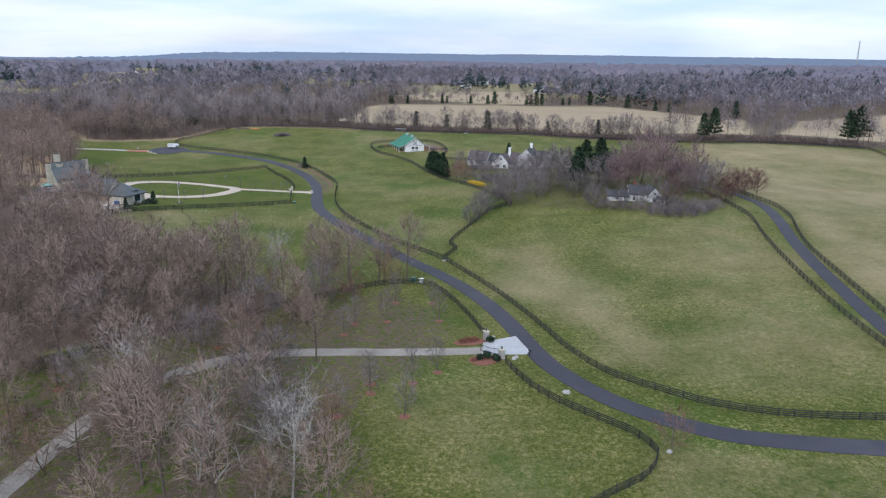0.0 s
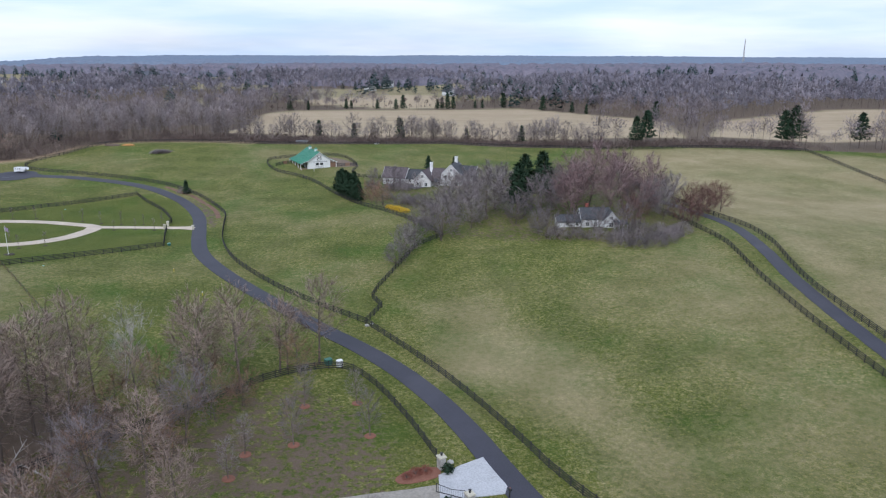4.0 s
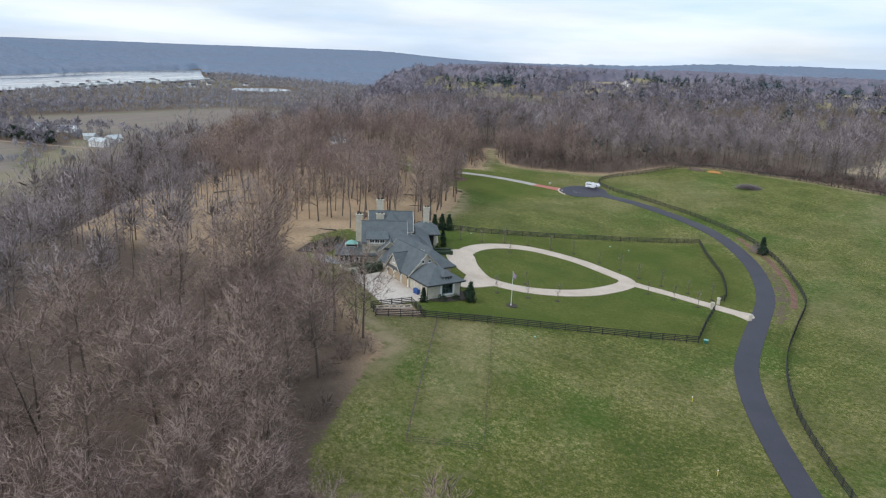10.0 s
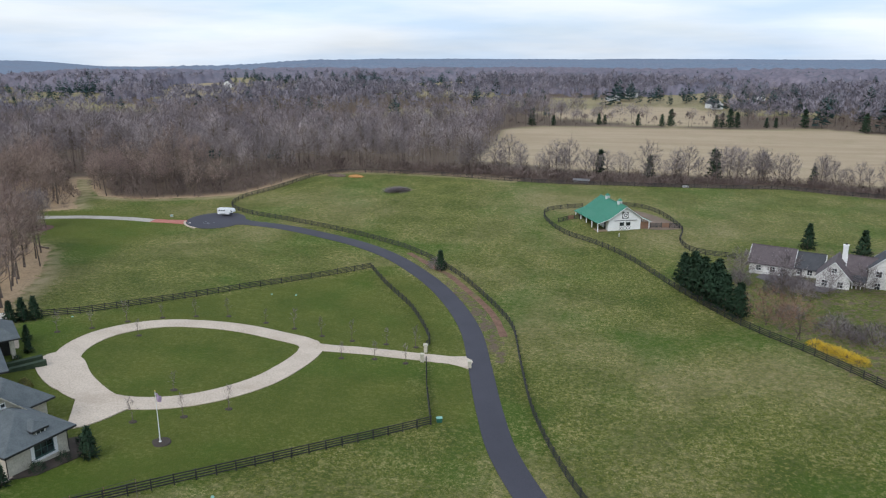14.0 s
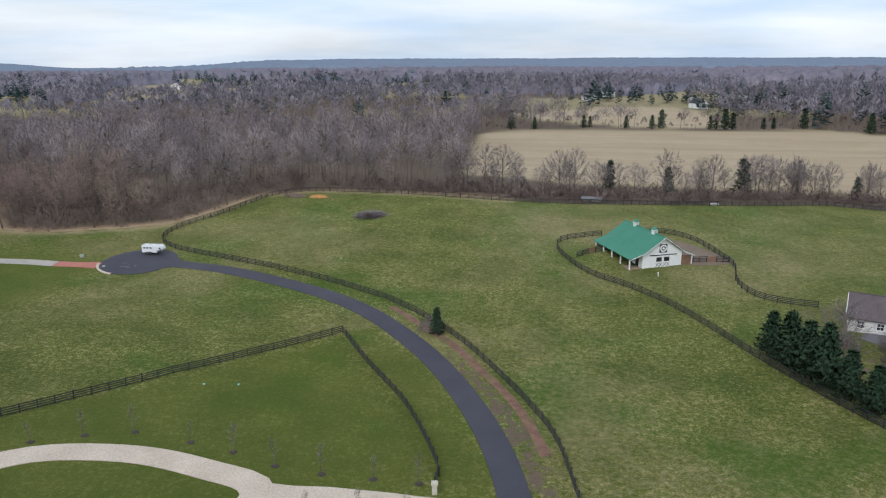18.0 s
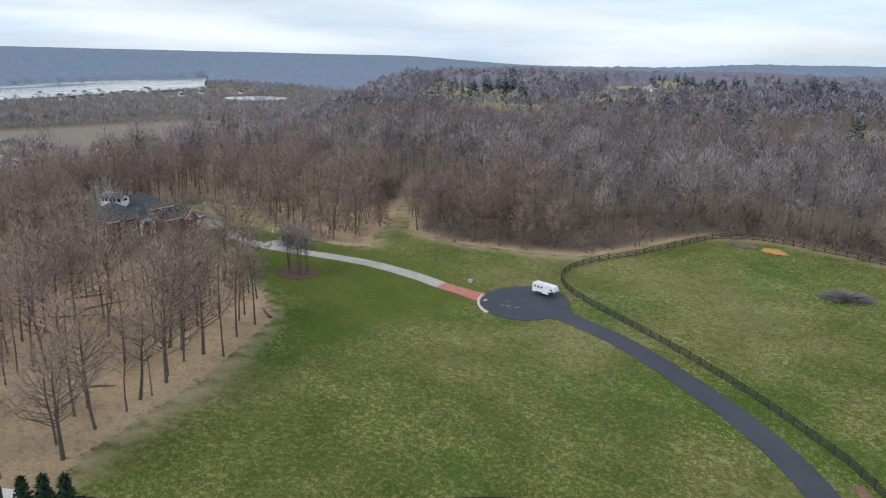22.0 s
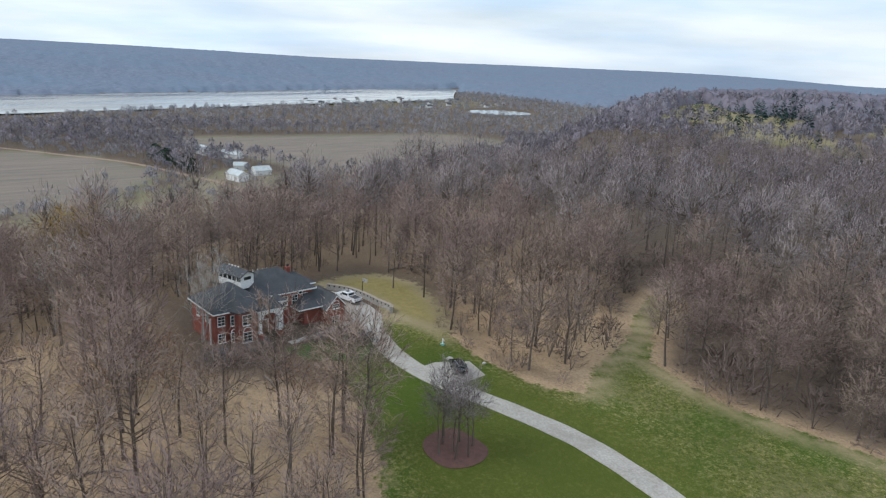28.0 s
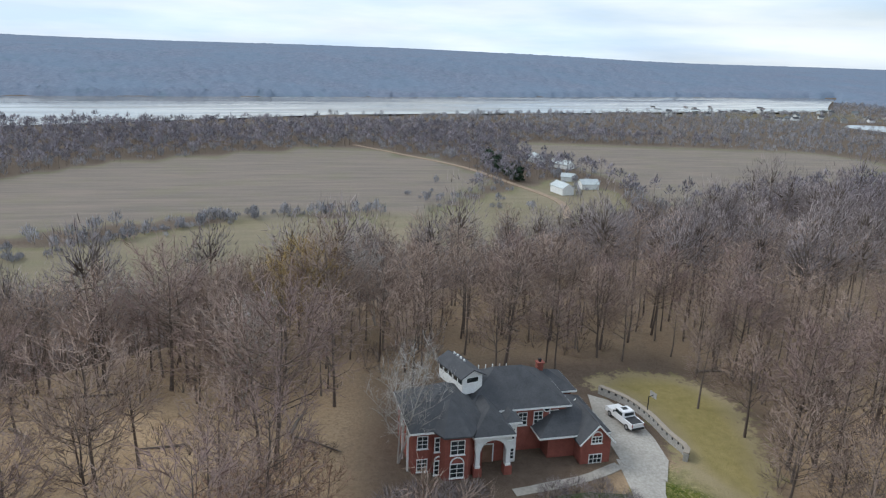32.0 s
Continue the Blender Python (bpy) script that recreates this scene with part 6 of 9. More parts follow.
def column(e, x, y, z0, z1, w, material):
    return part("column", merged(box(x, y, z0, w, w, z1 - z0), box(x, y, z0, w + 0.14, w + 0.14, 0.25), box(x, y, z1 - 0.2, w + 0.12, w + 0.12, 0.2)), material, e)


# ---------------------------------------------------------------- the stone house


def stone_house():
    e = thing("stone_house", -98.5, 211.5, 70.7, "large cream stone country house with many slate gables", "house")
    # front garage wing
    block(e, "wall", -0.2, 7.5, -0.3, 7.0, -0.6, 3.0, CREAM_STONE)
    hip(e, -0.2, 7.9, -0.6, 9.0, 3.0, 5.7, SLATE, inset=4.4)
    w = window(e, 4.4, -0.3, 0.75, 2.3, 1.85, "f", (2, 1), TEAL_FRAME)
    part("window_surround", merged(box(4.4, -0.34, 0.3, 3.3, 0.16, 0.36), box(2.95, -0.34, 0.66, 0.42, 0.16, 2.2), box(5.85, -0.34, 0.66, 0.42, 0.16, 2.2)), WHITE_PAINT, e)
    part("dormer", box(4.4, 0.9, 3.1, 1.5, 1.9, 0.95), CREAM_STONE, e)
    window(e, 4.4, -0.08, 3.35, 1.0, 0.55, "f", (1, 0))
    hip(e, 3.65, 5.15, 0.1, 2.4, 4.1, 4.95, SLATE, 0.3, 0.14)
    door(e, -0.2, 3.4, 0, 2.6, 2.3, "l", CREAM_STONE, "pale garage door", 4)
    # tall garage with its cross gable
    block(e, "wall", -0.5, 7.4, 6.6, 18.6, -0.6, 3.4, CREAM_STONE)
    gable(e, -0.5, 7.4, 6.5, 19, 3.4, 7.3, "y", SLATE, CREAM_STONE, 0.35)
    gable(e, -0.9, 3.4, 10.0, 15.0, 3.5, 6.3, "x", SLATE, CREAM_STONE, 0.3)
    window(e, 2.7, 6.5, 5.2, 0.5, 0.65, "f", (0, 0))
    window(e, 4.2, 6.5, 5.2, 0.5, 0.65, "f", (0, 0))
    window(e, -0.9, 12.5, 4.2, 0.8, 1.0, "l", (1, 1))
    for y in (8.3, 11.4, 14.5):
        door(e, -0.5, y, 0, 2.5, 2.3, "l", DOOR_TAN, "tan timber garage door", 4)
    for y in (6.9, 9.85, 12.95, 16.1):
        part("wall_lamp", box(-0.62, y, 2.3, 0.22, 0.22, 0.42), BLACK_METAL, e)
    block(e, "wall", 7.2, 11.4, 9.4, 22, -0.6, 3.0, CREAM_STONE)
    hip(e, 4.4, 11.6, 8.6, 23, 3.0, 6.4, SLATE, 0.4)
    for x, y in ((3.9, 8.4), (3.7, 9.1)):
        part("vent_pipe", tube((x, y, 6.2), (x, y, 7.4), 0.07, 0.07, 6), WHITE_PAINT, e)
    for x in (-0.16, 7.46):
        part("downpipe", tube((x, -0.36, -0.2), (x, -0.36, 2.8), 0.05, 0.05, 5), BLACK_METAL, e)
    # the older ranges stand at an angle to the garage
    before = set(e.children)
    block(e, "wall", 0.2, 8.6, -2.0, 1.5, -0.6, 4.4, CREAM_STONE)
    gable(e, 0.2, 5.4, -2.0, 5, 4.5, 6.9, "y", SLATE, CREAM_STONE, 0.35)
    window(e, 2.8, -2.0, 4.1, 0.95, 1.3, "f", (1, 2))
    window(e, 1.6, -2.0, 0.9, 0.95, 1.5, "f", (1, 2))
    hip(e, 1.4, 9.4, -1.8, 6.4, 5.3, 8.1, SLATE, 0.4, inset=4.1)
    block(e, "wall", 1.6, 9.2, -1.6, 6.2, 4.3, 5.2, CREAM_STONE)
    # main range
    block(e, "wall", -3.2, 6.6, 0.8, 8.8, -0.6, 6.2, CREAM_STONE)
    gable(e, -3.2, 6.4, 0.5, 9.0, 6.2, 9.8, "x", SLATE, CREAM_STONE, 0.3)
    part("dormer", box(0.0, 1.4, 5.2, 4.4, 2.6, 1.7), CREAM_STONE, e)
    part("dormer_roof", sheet([[(-2.5, -0.3, 6.85), (2.5, -0.3, 6.85), (2.5, 3.4, 8.3), (-2.5, 3.4, 8.3)]], 0.2), SLATE, e)
    for x in (-1.1, 0.0, 1.1):
        window(e, x, 0.1, 5.9, 0.95, 0.75, "f", (1, 0))
    window(e, -3.2, 5.6, 4.6, 1.0, 1.5, "l", (1, 2))
    # rear range with a pyramid bay
    block(e, "wall", -1.5, 8.2, 8.4, 15, -0.6, 6.4, CREAM_STONE)
    gable(e, -1.6, 8.2, 8.0, 15, 6.9, 10.6, "x", SLATE, CREAM_STONE, 0.25)
    hip(e, 0.9, 5.7, 7.4, 13.6, 7.7, 10.7, SLATE, 0.2, inset=3.2)
    # right wing with its porch
    block(e, "wall", 6.4, 11.6, 5.8, 17.8, -0.6, 3.3, CREAM_STONE)
    hip(e, 5.8, 12.4, 4.6, 19.4, 3.5, 6.3, SLATE, 0.4)
    block(e, "wall", 9.4, 15.0, 20.4, 26, -0.6, 3.4, CREAM_STONE)
    hip(e, 9.6, 15.4, 17.8, 26.4, 3.5, 5.8, SLATE, 0.45)
    # black panel stands in for the shade inside the open porch
    part("porch_shade_panel", box(12.4, 20.2, 0.0, 4.0, 0.4, 3.1), BLACK_METAL, e)
    for x in (10.0, 14.7):
        column(e, x, 18.3, -0.4, 3.4, 0.6, CREAM_STONE)
    window(e, 15.0, 23, 0.9, 1.3, 1.7, "r", (1, 2))
    b = part("balcony", box(7.4, 6.6, 5.5, 2.2, 2.4, 0.14), WHITE_PAINT, e, "white railed roof balcony")
    for x in (6.4, 7.05, 7.75, 8.4):
        part("baluster", box(x, 5.45, 5.6, 0.12, 0.12, 0.8), WHITE_PAINT, b)
    for y in (5.45, 7.75):
        part("rail", box(7.4, y, 6.4, 2.3, 0.14, 0.1), WHITE_PAINT, b)
    # sun room and covered porch
    block(e, "wall", -8.4, -3.2, 1.2, 7.4, -0.6, 0.9, CREAM_STONE)
    block(e, "wall", -8.3, 0.2, 5.2, 8.2, -0.6, 3.0, CREAM_STONE)
    hip(e, -8.6, 0.1, 0.5, 8.6, 3.05, 5.0, SLATE, 0.5)
    for x in (-8.3, -7.2, -6.1, -5.0, -3.9):
        column(e, x, 1.0, -0.4, 2.9, 0.34, WHITE_PAINT)
    for x in (-7.75, -6.65, -5.55, -4.45):
        window(e, x, 1.25, 0.9, 0.85, 1.9, "f", (0, 2))
    part("porch_back", box(-1.6, 5.0, 0.0, 3.4, 0.3, 2.9), GLASS, e)
    for x in (-2.9, -1.7, -0.1):
        column(e, x, 0.8, -0.4, 2.9, 0.46, CREAM_STONE)
    lan = part("roof_lantern", box(-5.6, 3.6, 4.2, 2.8, 2.0, 0.7), WHITE_PAINT, e, "glazed roof lantern with a copper cap")
    part("lantern_pane", box(-5.6, 2.58, 4.35, 2.5, 0.06, 0.45), GLASS, lan)
    part("lantern_cap", moved(lathe([(1.85, 4.9), (1.25, 5.15), (0.5, 5.5), (0.1, 5.65)], 4), Matrix.Translation((-5.6, 3.6, 0)) @ Matrix.Rotation(radians(45), 4, "Z")), COPPER, lan)
    chimney(e, -4.0, 5.2, -0.5, 11.0, 1.4, 1.0, CREAM_STONE)
    chimney(e, 0.8, 12.4, 6.0, 12.9, 1.6, 0.95, CREAM_STONE)
    chimney(e, 0.8, 10.4, 6.0, 10.0, 1.8, 0.95, CREAM_STONE)
    chimney(e, 12.6, 22.0, 3.0, 9.2, 1.4, 0.95, CREAM_STONE)
    turn = Matrix.Translation((0.0, 22.0, 0.0)) @ Matrix.Rotation(radians(-25.7), 4, "Z")
    for ob in e.children:
        if ob not in before:
            ob.matrix_basis = turn
    return e


TEAL_FRAME = surface("teal_frame", (0.030, 0.085, 0.080), (0.045, 0.110, 0.100), 1.0, 0.5, 0.05)
DOOR_TAN = surface("tan_door", (0.34, 0.26, 0.16), (0.42, 0.33, 0.22), 0.8, 0.7, 0.2)
HOUSE = stone_house()


def beside_house(x, y):
    m = HOUSE.matrix_basis
    p = m @ Vector((x, y, 0))
    return p.x, p.y


def house_surroundings():
    court = curve([(0.2, -0.6), (0.1, 4), (-0.2, 8), (-0.2, 12), (-0.2, 16.8), (-4, 16.6), (-8.8, 15.6), (-9.2, 10), (-9.6, 4), (-9.6, -0.4), (-5, -0.6)], 1.0, True)[:-1]
    court = [beside_house(*q) for q in court]
    patch("courtyard", court, surface("stained_paving", (0.46, 0.40, 0.34), (0.56, 0.50, 0.43), 0.3, 0.85, 0.2, 3.0, stain=(0.33, 0.24, 0.18)), "pale stained concrete parking court", "paving", 0.10, 5)
    walk = [beside_house(*q) for q in ((16.5, 29.3), (23.6, 26.6), (23.2, 25.2), (16.2, 27.9))]
    patch("walkway", walk, CONCRETE, "pale stone path to the front door", "paving", 0.12, 3)
    terrace = [beside_house(*q) for q in ((-11.4, 27.5), (-8.6, 25), (-5, 22.6), (-0.2, 20.6), (0.4, 21.4), (-3, 24.2), (-8.4, 27.4), (-8.6, 33), (-10.6, 33))]
    patch("terrace", terrace, surface("grey_flagstone", (0.20, 0.20, 0.20), (0.32, 0.32, 0.31), 0.7, 0.9, 0.4, 4.0), "grey flagstone terrace beside the porch", "paving", 0.09, 4)
    path = [beside_house(*q) for q in ((-7.6, 16.2), (-6.9, 18.4), (-5.2, 20.6), (-1.2, 20.4), (-1.2, 19.6), (-5, 19.4), (-6.2, 17.9), (-6.8, 16.1))]
    patch("walkway", path, surface("pale_gravel", (0.36, 0.37, 0.37), (0.48, 0.49, 0.49), 0.8, 0.9, 0.3, 6.0), "winding grey path between hedges", "paving", 0.11, 3)
    m = HOUSE.matrix_basis
    z = height(*beside_house(-7, 21))
    bench = []
    for i in range(10):
        a = radians(150 + 16 * i)
        x, y = beside_house(-6.6 + 2.0 * math.cos(a), 21.6 + 2.0 * math.sin(a))
        bench.append(box(x, y, z - 0.3, 0.62, 0.45, 0.85, math.degrees(a) + 160.7))
    tagged(part("garden_wall", merged(*bench), CREAM_STONE), "low curved cream stone wall on the terrace", "garden wall")
    bed = [beside_house(*q) for q in ((-1.2, -0.2), (2, -2.2), (7, -2.4), (10.6, -0.9), (11.2, 1.8), (9.4, 2.6), (8.2, 2), (8.0, -0.4))]
    patch("planting_bed", bed, SOIL, "dark mulched bed along the front wall", "flower bed", 0.10, 3)
    bed = [beside_house(*q) for q in ((-8, 33), (-2, 37), (2, 41), (-1, 45), (-8, 42), (-13, 37))]
    patch("planting_bed", bed, SOIL, "dark mulched shrub bed behind the house", "flower bed", 0.10, 3)
    x, y = beside_house(-2.8, 18.2)
    h = tagged(part("hedge", box(0, 0, -0.2, 7.4, 1.6, 1.75, cut=0.25), HEDGE), "clipped dark green hedge beside the parking court", "hedge", "clipped hedges")
    h.matrix_basis = pose(x, y, height(x, y), 0, 0, 88)
    for px, py, n, t in ((-8.0, 17.2, 2.4, 130), (19.8, 26.9, 5.6, 49.8), (20.6, 29.0, 5.6, 49.8), (-4.0, 22.0, 4.6, 45), (9.6, 17, 6, 75)):
        x, y = beside_house(px, py)
        h = tagged(part("hedge", box(0, 0, -0.2, n, 0.9, 0.95, cut=0.15), HEDGE), "low clipped hedge edging a path", "hedge", "clipped hedges")
        h.matrix_basis = pose(x, y, height(x, y), 0, 0, t)
    shrub = twig_dome(19, 1.5, 1.2, 420, 0.05, 0.5, 8)
    plant("shrub", shrub, (BARK, NEEDLE), "dark evergreen shrub in a mulched bed", "shrub", "house shrubs", [(*beside_house(px, py), 40 * i, 0.7 + 0.1 * (i % 4)) for i, (px, py) in enumerate(((-9, 36), (-6, 37), (-4, 39), (-1, 41), (0, 43), (-7, 40), (9, -1.2), (10, 0.4), (21, 31), (18.6, 33.5), (5.8, -1.6), (2.6, -1.4)))], ("stem", "crown"))
    # wheeled bins
    blue = surface("blue_plastic", (0.02, 0.07, 0.24), (0.03, 0.10, 0.32), 1.0, 0.5, 0.1)
    for i, (px, py) in enumerate(((-0.7, 2.6), (-0.75, 3.4))):
        x, y = beside_house(px, py)
        b = thing("wheeled_bin", x, y, 70 + 6 * i, "blue plastic wheeled bin beside the garage", "bin", "wheeled bins")
        part("body", ([(-0.25, -0.28, 0.05), (0.25, -0.28, 0.05), (0.25, 0.28, 0.05), (-0.25, 0.28, 0.05), (-0.33, -0.36, 1.0), (0.33, -0.36, 1.0), (0.33, 0.36, 1.0), (-0.33, 0.36, 1.0)],
                      [(3, 2, 1, 0), (4, 5, 6, 7), (0, 1, 5, 4), (1, 2, 6, 5), (2, 3, 7, 6), (3, 0, 4, 7)]), blue, b)
        part("lid", box(0, 0.02, 1.0, 0.7, 0.78, 0.08, cut=0.05), blue, b)
        for s in (-0.25, 0.25):
            part("wheel", tube((s - 0.03, 0.3, 0.1), (s + 0.03, 0.3, 0.1), 0.1, 0.1, 10), BLACK_METAL, b)
    # raised vegetable beds
    gx, gy = -97.6, 201.9
    plot = [(-92.9, 203.6), (-98.3, 206.4), (-101.2, 199.2), (-98.2, 197.4)]
    patch("gravel_plot", plot, BARE_EARTH, "bare earth plot under raised beds", "paving", 0.07, 3)
    for i in range(4):
        t = (i + 0.5) / 4
        x, y = -96.6 - 3.2 * t - 0.6, 204.6 - 4.6 * t
        b = thing("raised_bed", x, y, 62, "timber raised vegetable bed filled with soil", "raised bed", "raised beds")
        part("frame", merged(box(0, -0.62, 0, 2.3, 0.16, 0.5), box(0, 0.62, 0, 2.3, 0.16, 0.5), box(-1.15, 0, 0, 0.16, 1.4, 0.5), box(1.15, 0, 0, 0.16, 1.4, 0.5)), surface("pale_timber", (0.46, 0.38, 0.29), (0.58, 0.49, 0.39), 1.0, 0.85) if i == 0 else bpy.data.materials["pale_timber"], b)
        part("soil", box(0, 0, 0.02, 2.14, 1.08, 0.34), SOIL, b)
    b = thing("raised_bed", -95.3, 202.6, 47, "long triangular timber bed filled with soil", "raised bed", "raised beds")
    part("frame", merged(box(0, -0.3, 0, 4.2, 0.09, 0.3), box(0.1, 0.45, 0, 4.2, 0.09, 0.3, 12), box(-2.0, -0.1, 0, 0.09, 0.5, 0.3)), bpy.data.materials["pale_timber"], b)
    # flagpole on the lawn
    f = thing("flagpole", -86.8, 223.8, 0, "white flagpole with a limp flag in a mulch ring", "flagpole")
    part("pole", tube((0, 0, 0), (0, 0, 7.2), 0.07, 0.035, 8), WHITE_PAINT, f)
    part("ball", lathe([(0.02, 7.18), (0.09, 7.26), (0.02, 7.36)], 8), surface("gilt", (0.6, 0.45, 0.12), (0.7, 0.52, 0.15), 1.0, 0.3, 0, metal=1.0), f)
    part("base", lathe([(0.2, 0.0), (0.18, 0.2), (0.08, 0.24)], 10), WHITE_PAINT, f)
    v, q = [], []
    for i in range(7):
        for j in range(5):
            v.append((0.06 + 0.11 * i + 0.05 * math.sin(j * 1.3), 0.12 * math.sin(i * 1.1 + j * 0.4), 7.0 - 0.24 * j - 0.06 * i))
    q = [(i * 5 + j, i * 5 + j + 1, i * 5 + j + 6, i * 5 + j + 5) for i in range(6) for j in range(4)]
    flag = part("flag", (v, q), surface("flag_cloth", (0.30, 0.16, 0.26), (0.42, 0.36, 0.50), 3.0, 0.8, 0.1), f)
    part("mulch", lathe([(1.35, -0.1), (1.25, 0.08), (0.2, 0.14)], 14), SOIL, f)
    # pale garden walk behind the house, its gate and shrubs
    ribbon("path", [(-124.6, 245.4), (-128.6, 250.2), (-132, 253.4), (-136, 256.6)], 1.6, CONCRETE, "pale paved garden walk to the back gate", "path", 0.09)
    bed = curve([(-138.6, 246.6), (-139.6, 249), (-136, 251.4), (-132.6, 251.6), (-129.4, 249), (-129, 246.4), (-134, 245)], 1.0, True)[:-1]
    patch("planting_bed", bed, SOIL, "dark mulched garden bed behind the house", "flower bed", 0.08, 3)
    gt = thing("timber_gate", -137.3, 255.7, 33, "pale timber garden gate in the board fence", "gate", "timber gates")
    for i in range(6):
        part("board", box(1.4, 0, 0.15 + 0.2 * i, 2.7, 0.06, 0.15), bpy.data.materials["white_paint"], gt)
    olive = twig_dome(23, 2.0, 1.7, 560, 0.07, 0.6, 9)
    plant("shrub", olive, (BARK, surface("olive_leaf", (0.150, 0.140, 0.035), (0.240, 0.215, 0.060), 1.5, 0.9, 0.0)), "olive-yellow leafing shrub beside the garden walk", "shrub", "garden shrubs", [(-131.6, 252, 0, 0.9), (-130.4, 250.6, 50, 1.1), (-129, 249, 100, 1.0), (-139.2, 249.8, 160, 1.0), (-113.9, 234.1, 20, 0.6), (-112.6, 233.2, 90, 0.5)], ("stem", "crown"))
    for k, (x, y, n, a) in enumerate(((-136.6, 248.4, 1.4, 20), (-135.4, 249.8, 1.2, 70), (-134.0, 247.4, 1.6, 40), (-137.6, 247.2, 1.0, 110), (-132.6, 248.4, 1.8, 35))):
        ob = tagged(part("stone_block", box(0, 0, -0.1, n, 0.5, 0.5, cut=0.06), CREAM_STONE), "pale cut stone block lying in the garden bed", "stone", "stone blocks")
        ob.matrix_basis = pose(x, y, height(x, y) + 0.08, 0, 0, a)
    ring = mesh_of("mulch_ring", lathe([(0.6, -0.1), (0.52, 0.06), (0.1, 0.10)], 10), SOIL)
    for x, y in SAPLINGS:
        ob = tagged(new("mulch_ring", ring), "small dark mulch mound at a sapling's foot", "mulch", "sapling mulch")
        ob.matrix_basis = pose(x, y, height(x, y))
    # valve covers on the lawn
    for x, y in ((-98.2, 291), (-93, 291.9), (-75, 214), (-126.5, 263.2)):
        ob = tagged(part("valve_cover", lathe([(0.22, 0), (0.21, 0.12), (0.15, 0.15)], 10), COPPER), "small pale valve cover set in the grass", "utility cover", "valve covers")
        ob.matrix_basis = pose(x, y, height(x, y))
    # wire plot below the house
    for a, b in zip(STRIP, STRIP[1:] + STRIP[:1]):
        n = max(2, round(math.hypot(b[0] - a[0], b[1] - a[1]) / 4.0))
        e = thing("wire_fence", a[0], a[1], 0, "thin wire fence round a rough plot", "fence", "wire fences")
        for i in range(n):
            x, y = a[0] + (b[0] - a[0]) * i / n, a[1] + (b[1] - a[1]) * i / n
            part("post", tube((x - a[0], y - a[1], height(x, y) - height(*a)), (x - a[0], y - a[1], height(x, y) - height(*a) + 1.1), 0.05, 0.05, 5), DARK_WOOD, e)
        for z in (0.35, 0.7, 1.05):
            segs = []
            for i in range(n):
                p, q = [(a[0] + (b[0] - a[0]) * k / n, a[1] + (b[1] - a[1]) * k / n) for k in (i, i + 1)]
                segs.append(tube((p[0] - a[0], p[1] - a[1], height(*p) - height(*a) + z), (q[0] - a[0], q[1] - a[1], height(*q) - height(*a) + z), 0.028, 0.028, 3))
            part("wire", merged(*segs), BLACK_METAL, e)


house_surroundings()


def gate_pillar(x, y, turn, tall, wide, material, label, lantern=False):
    e = thing("gate_pillar", x, y, turn, label, "pillar", "gate pillars")
    part("shaft", box(0, 0, -0.3, wide, wide, tall + 0.3, cut=0.03), material, e)
    part("cap", merged(box(0, 0, tall, wide + 0.22, wide + 0.22, 0.12), box(0, 0, tall + 0.12, wide + 0.06, wide + 0.06, 0.08)), CREAM_STONE, e)
    if lantern:
        part("lantern", merged(box(0, 0, tall + 0.24, 0.22, 0.22, 0.34), box(0, 0, tall + 0.58, 0.32, 0.32, 0.06)), BLACK_METAL, e)


gate_pillar(-59.3, 262.0, 5, 1.35, 0.62, CREAM_STONE, "cream stone pillar beside the pale drive")
gate_pillar(-59.5, 266.6, 5, 1.35, 0.62, CREAM_STONE, "cream stone pillar beside the pale drive")
gate_pillar(-50.8, 260.8, 5, 1.2, 0.6, CREAM_STONE, "cream stone mailbox pillar by the lane")
gate_pillar(8.8, 127.2, 20, 1.7, 0.95, GREY_STONE, "grey stone gate pillar with a white cap", True)
gate_pillar(11.3, 118.4, 20, 1.7, 0.95, GREY_STONE, "grey stone gate pillar with a white cap", True)


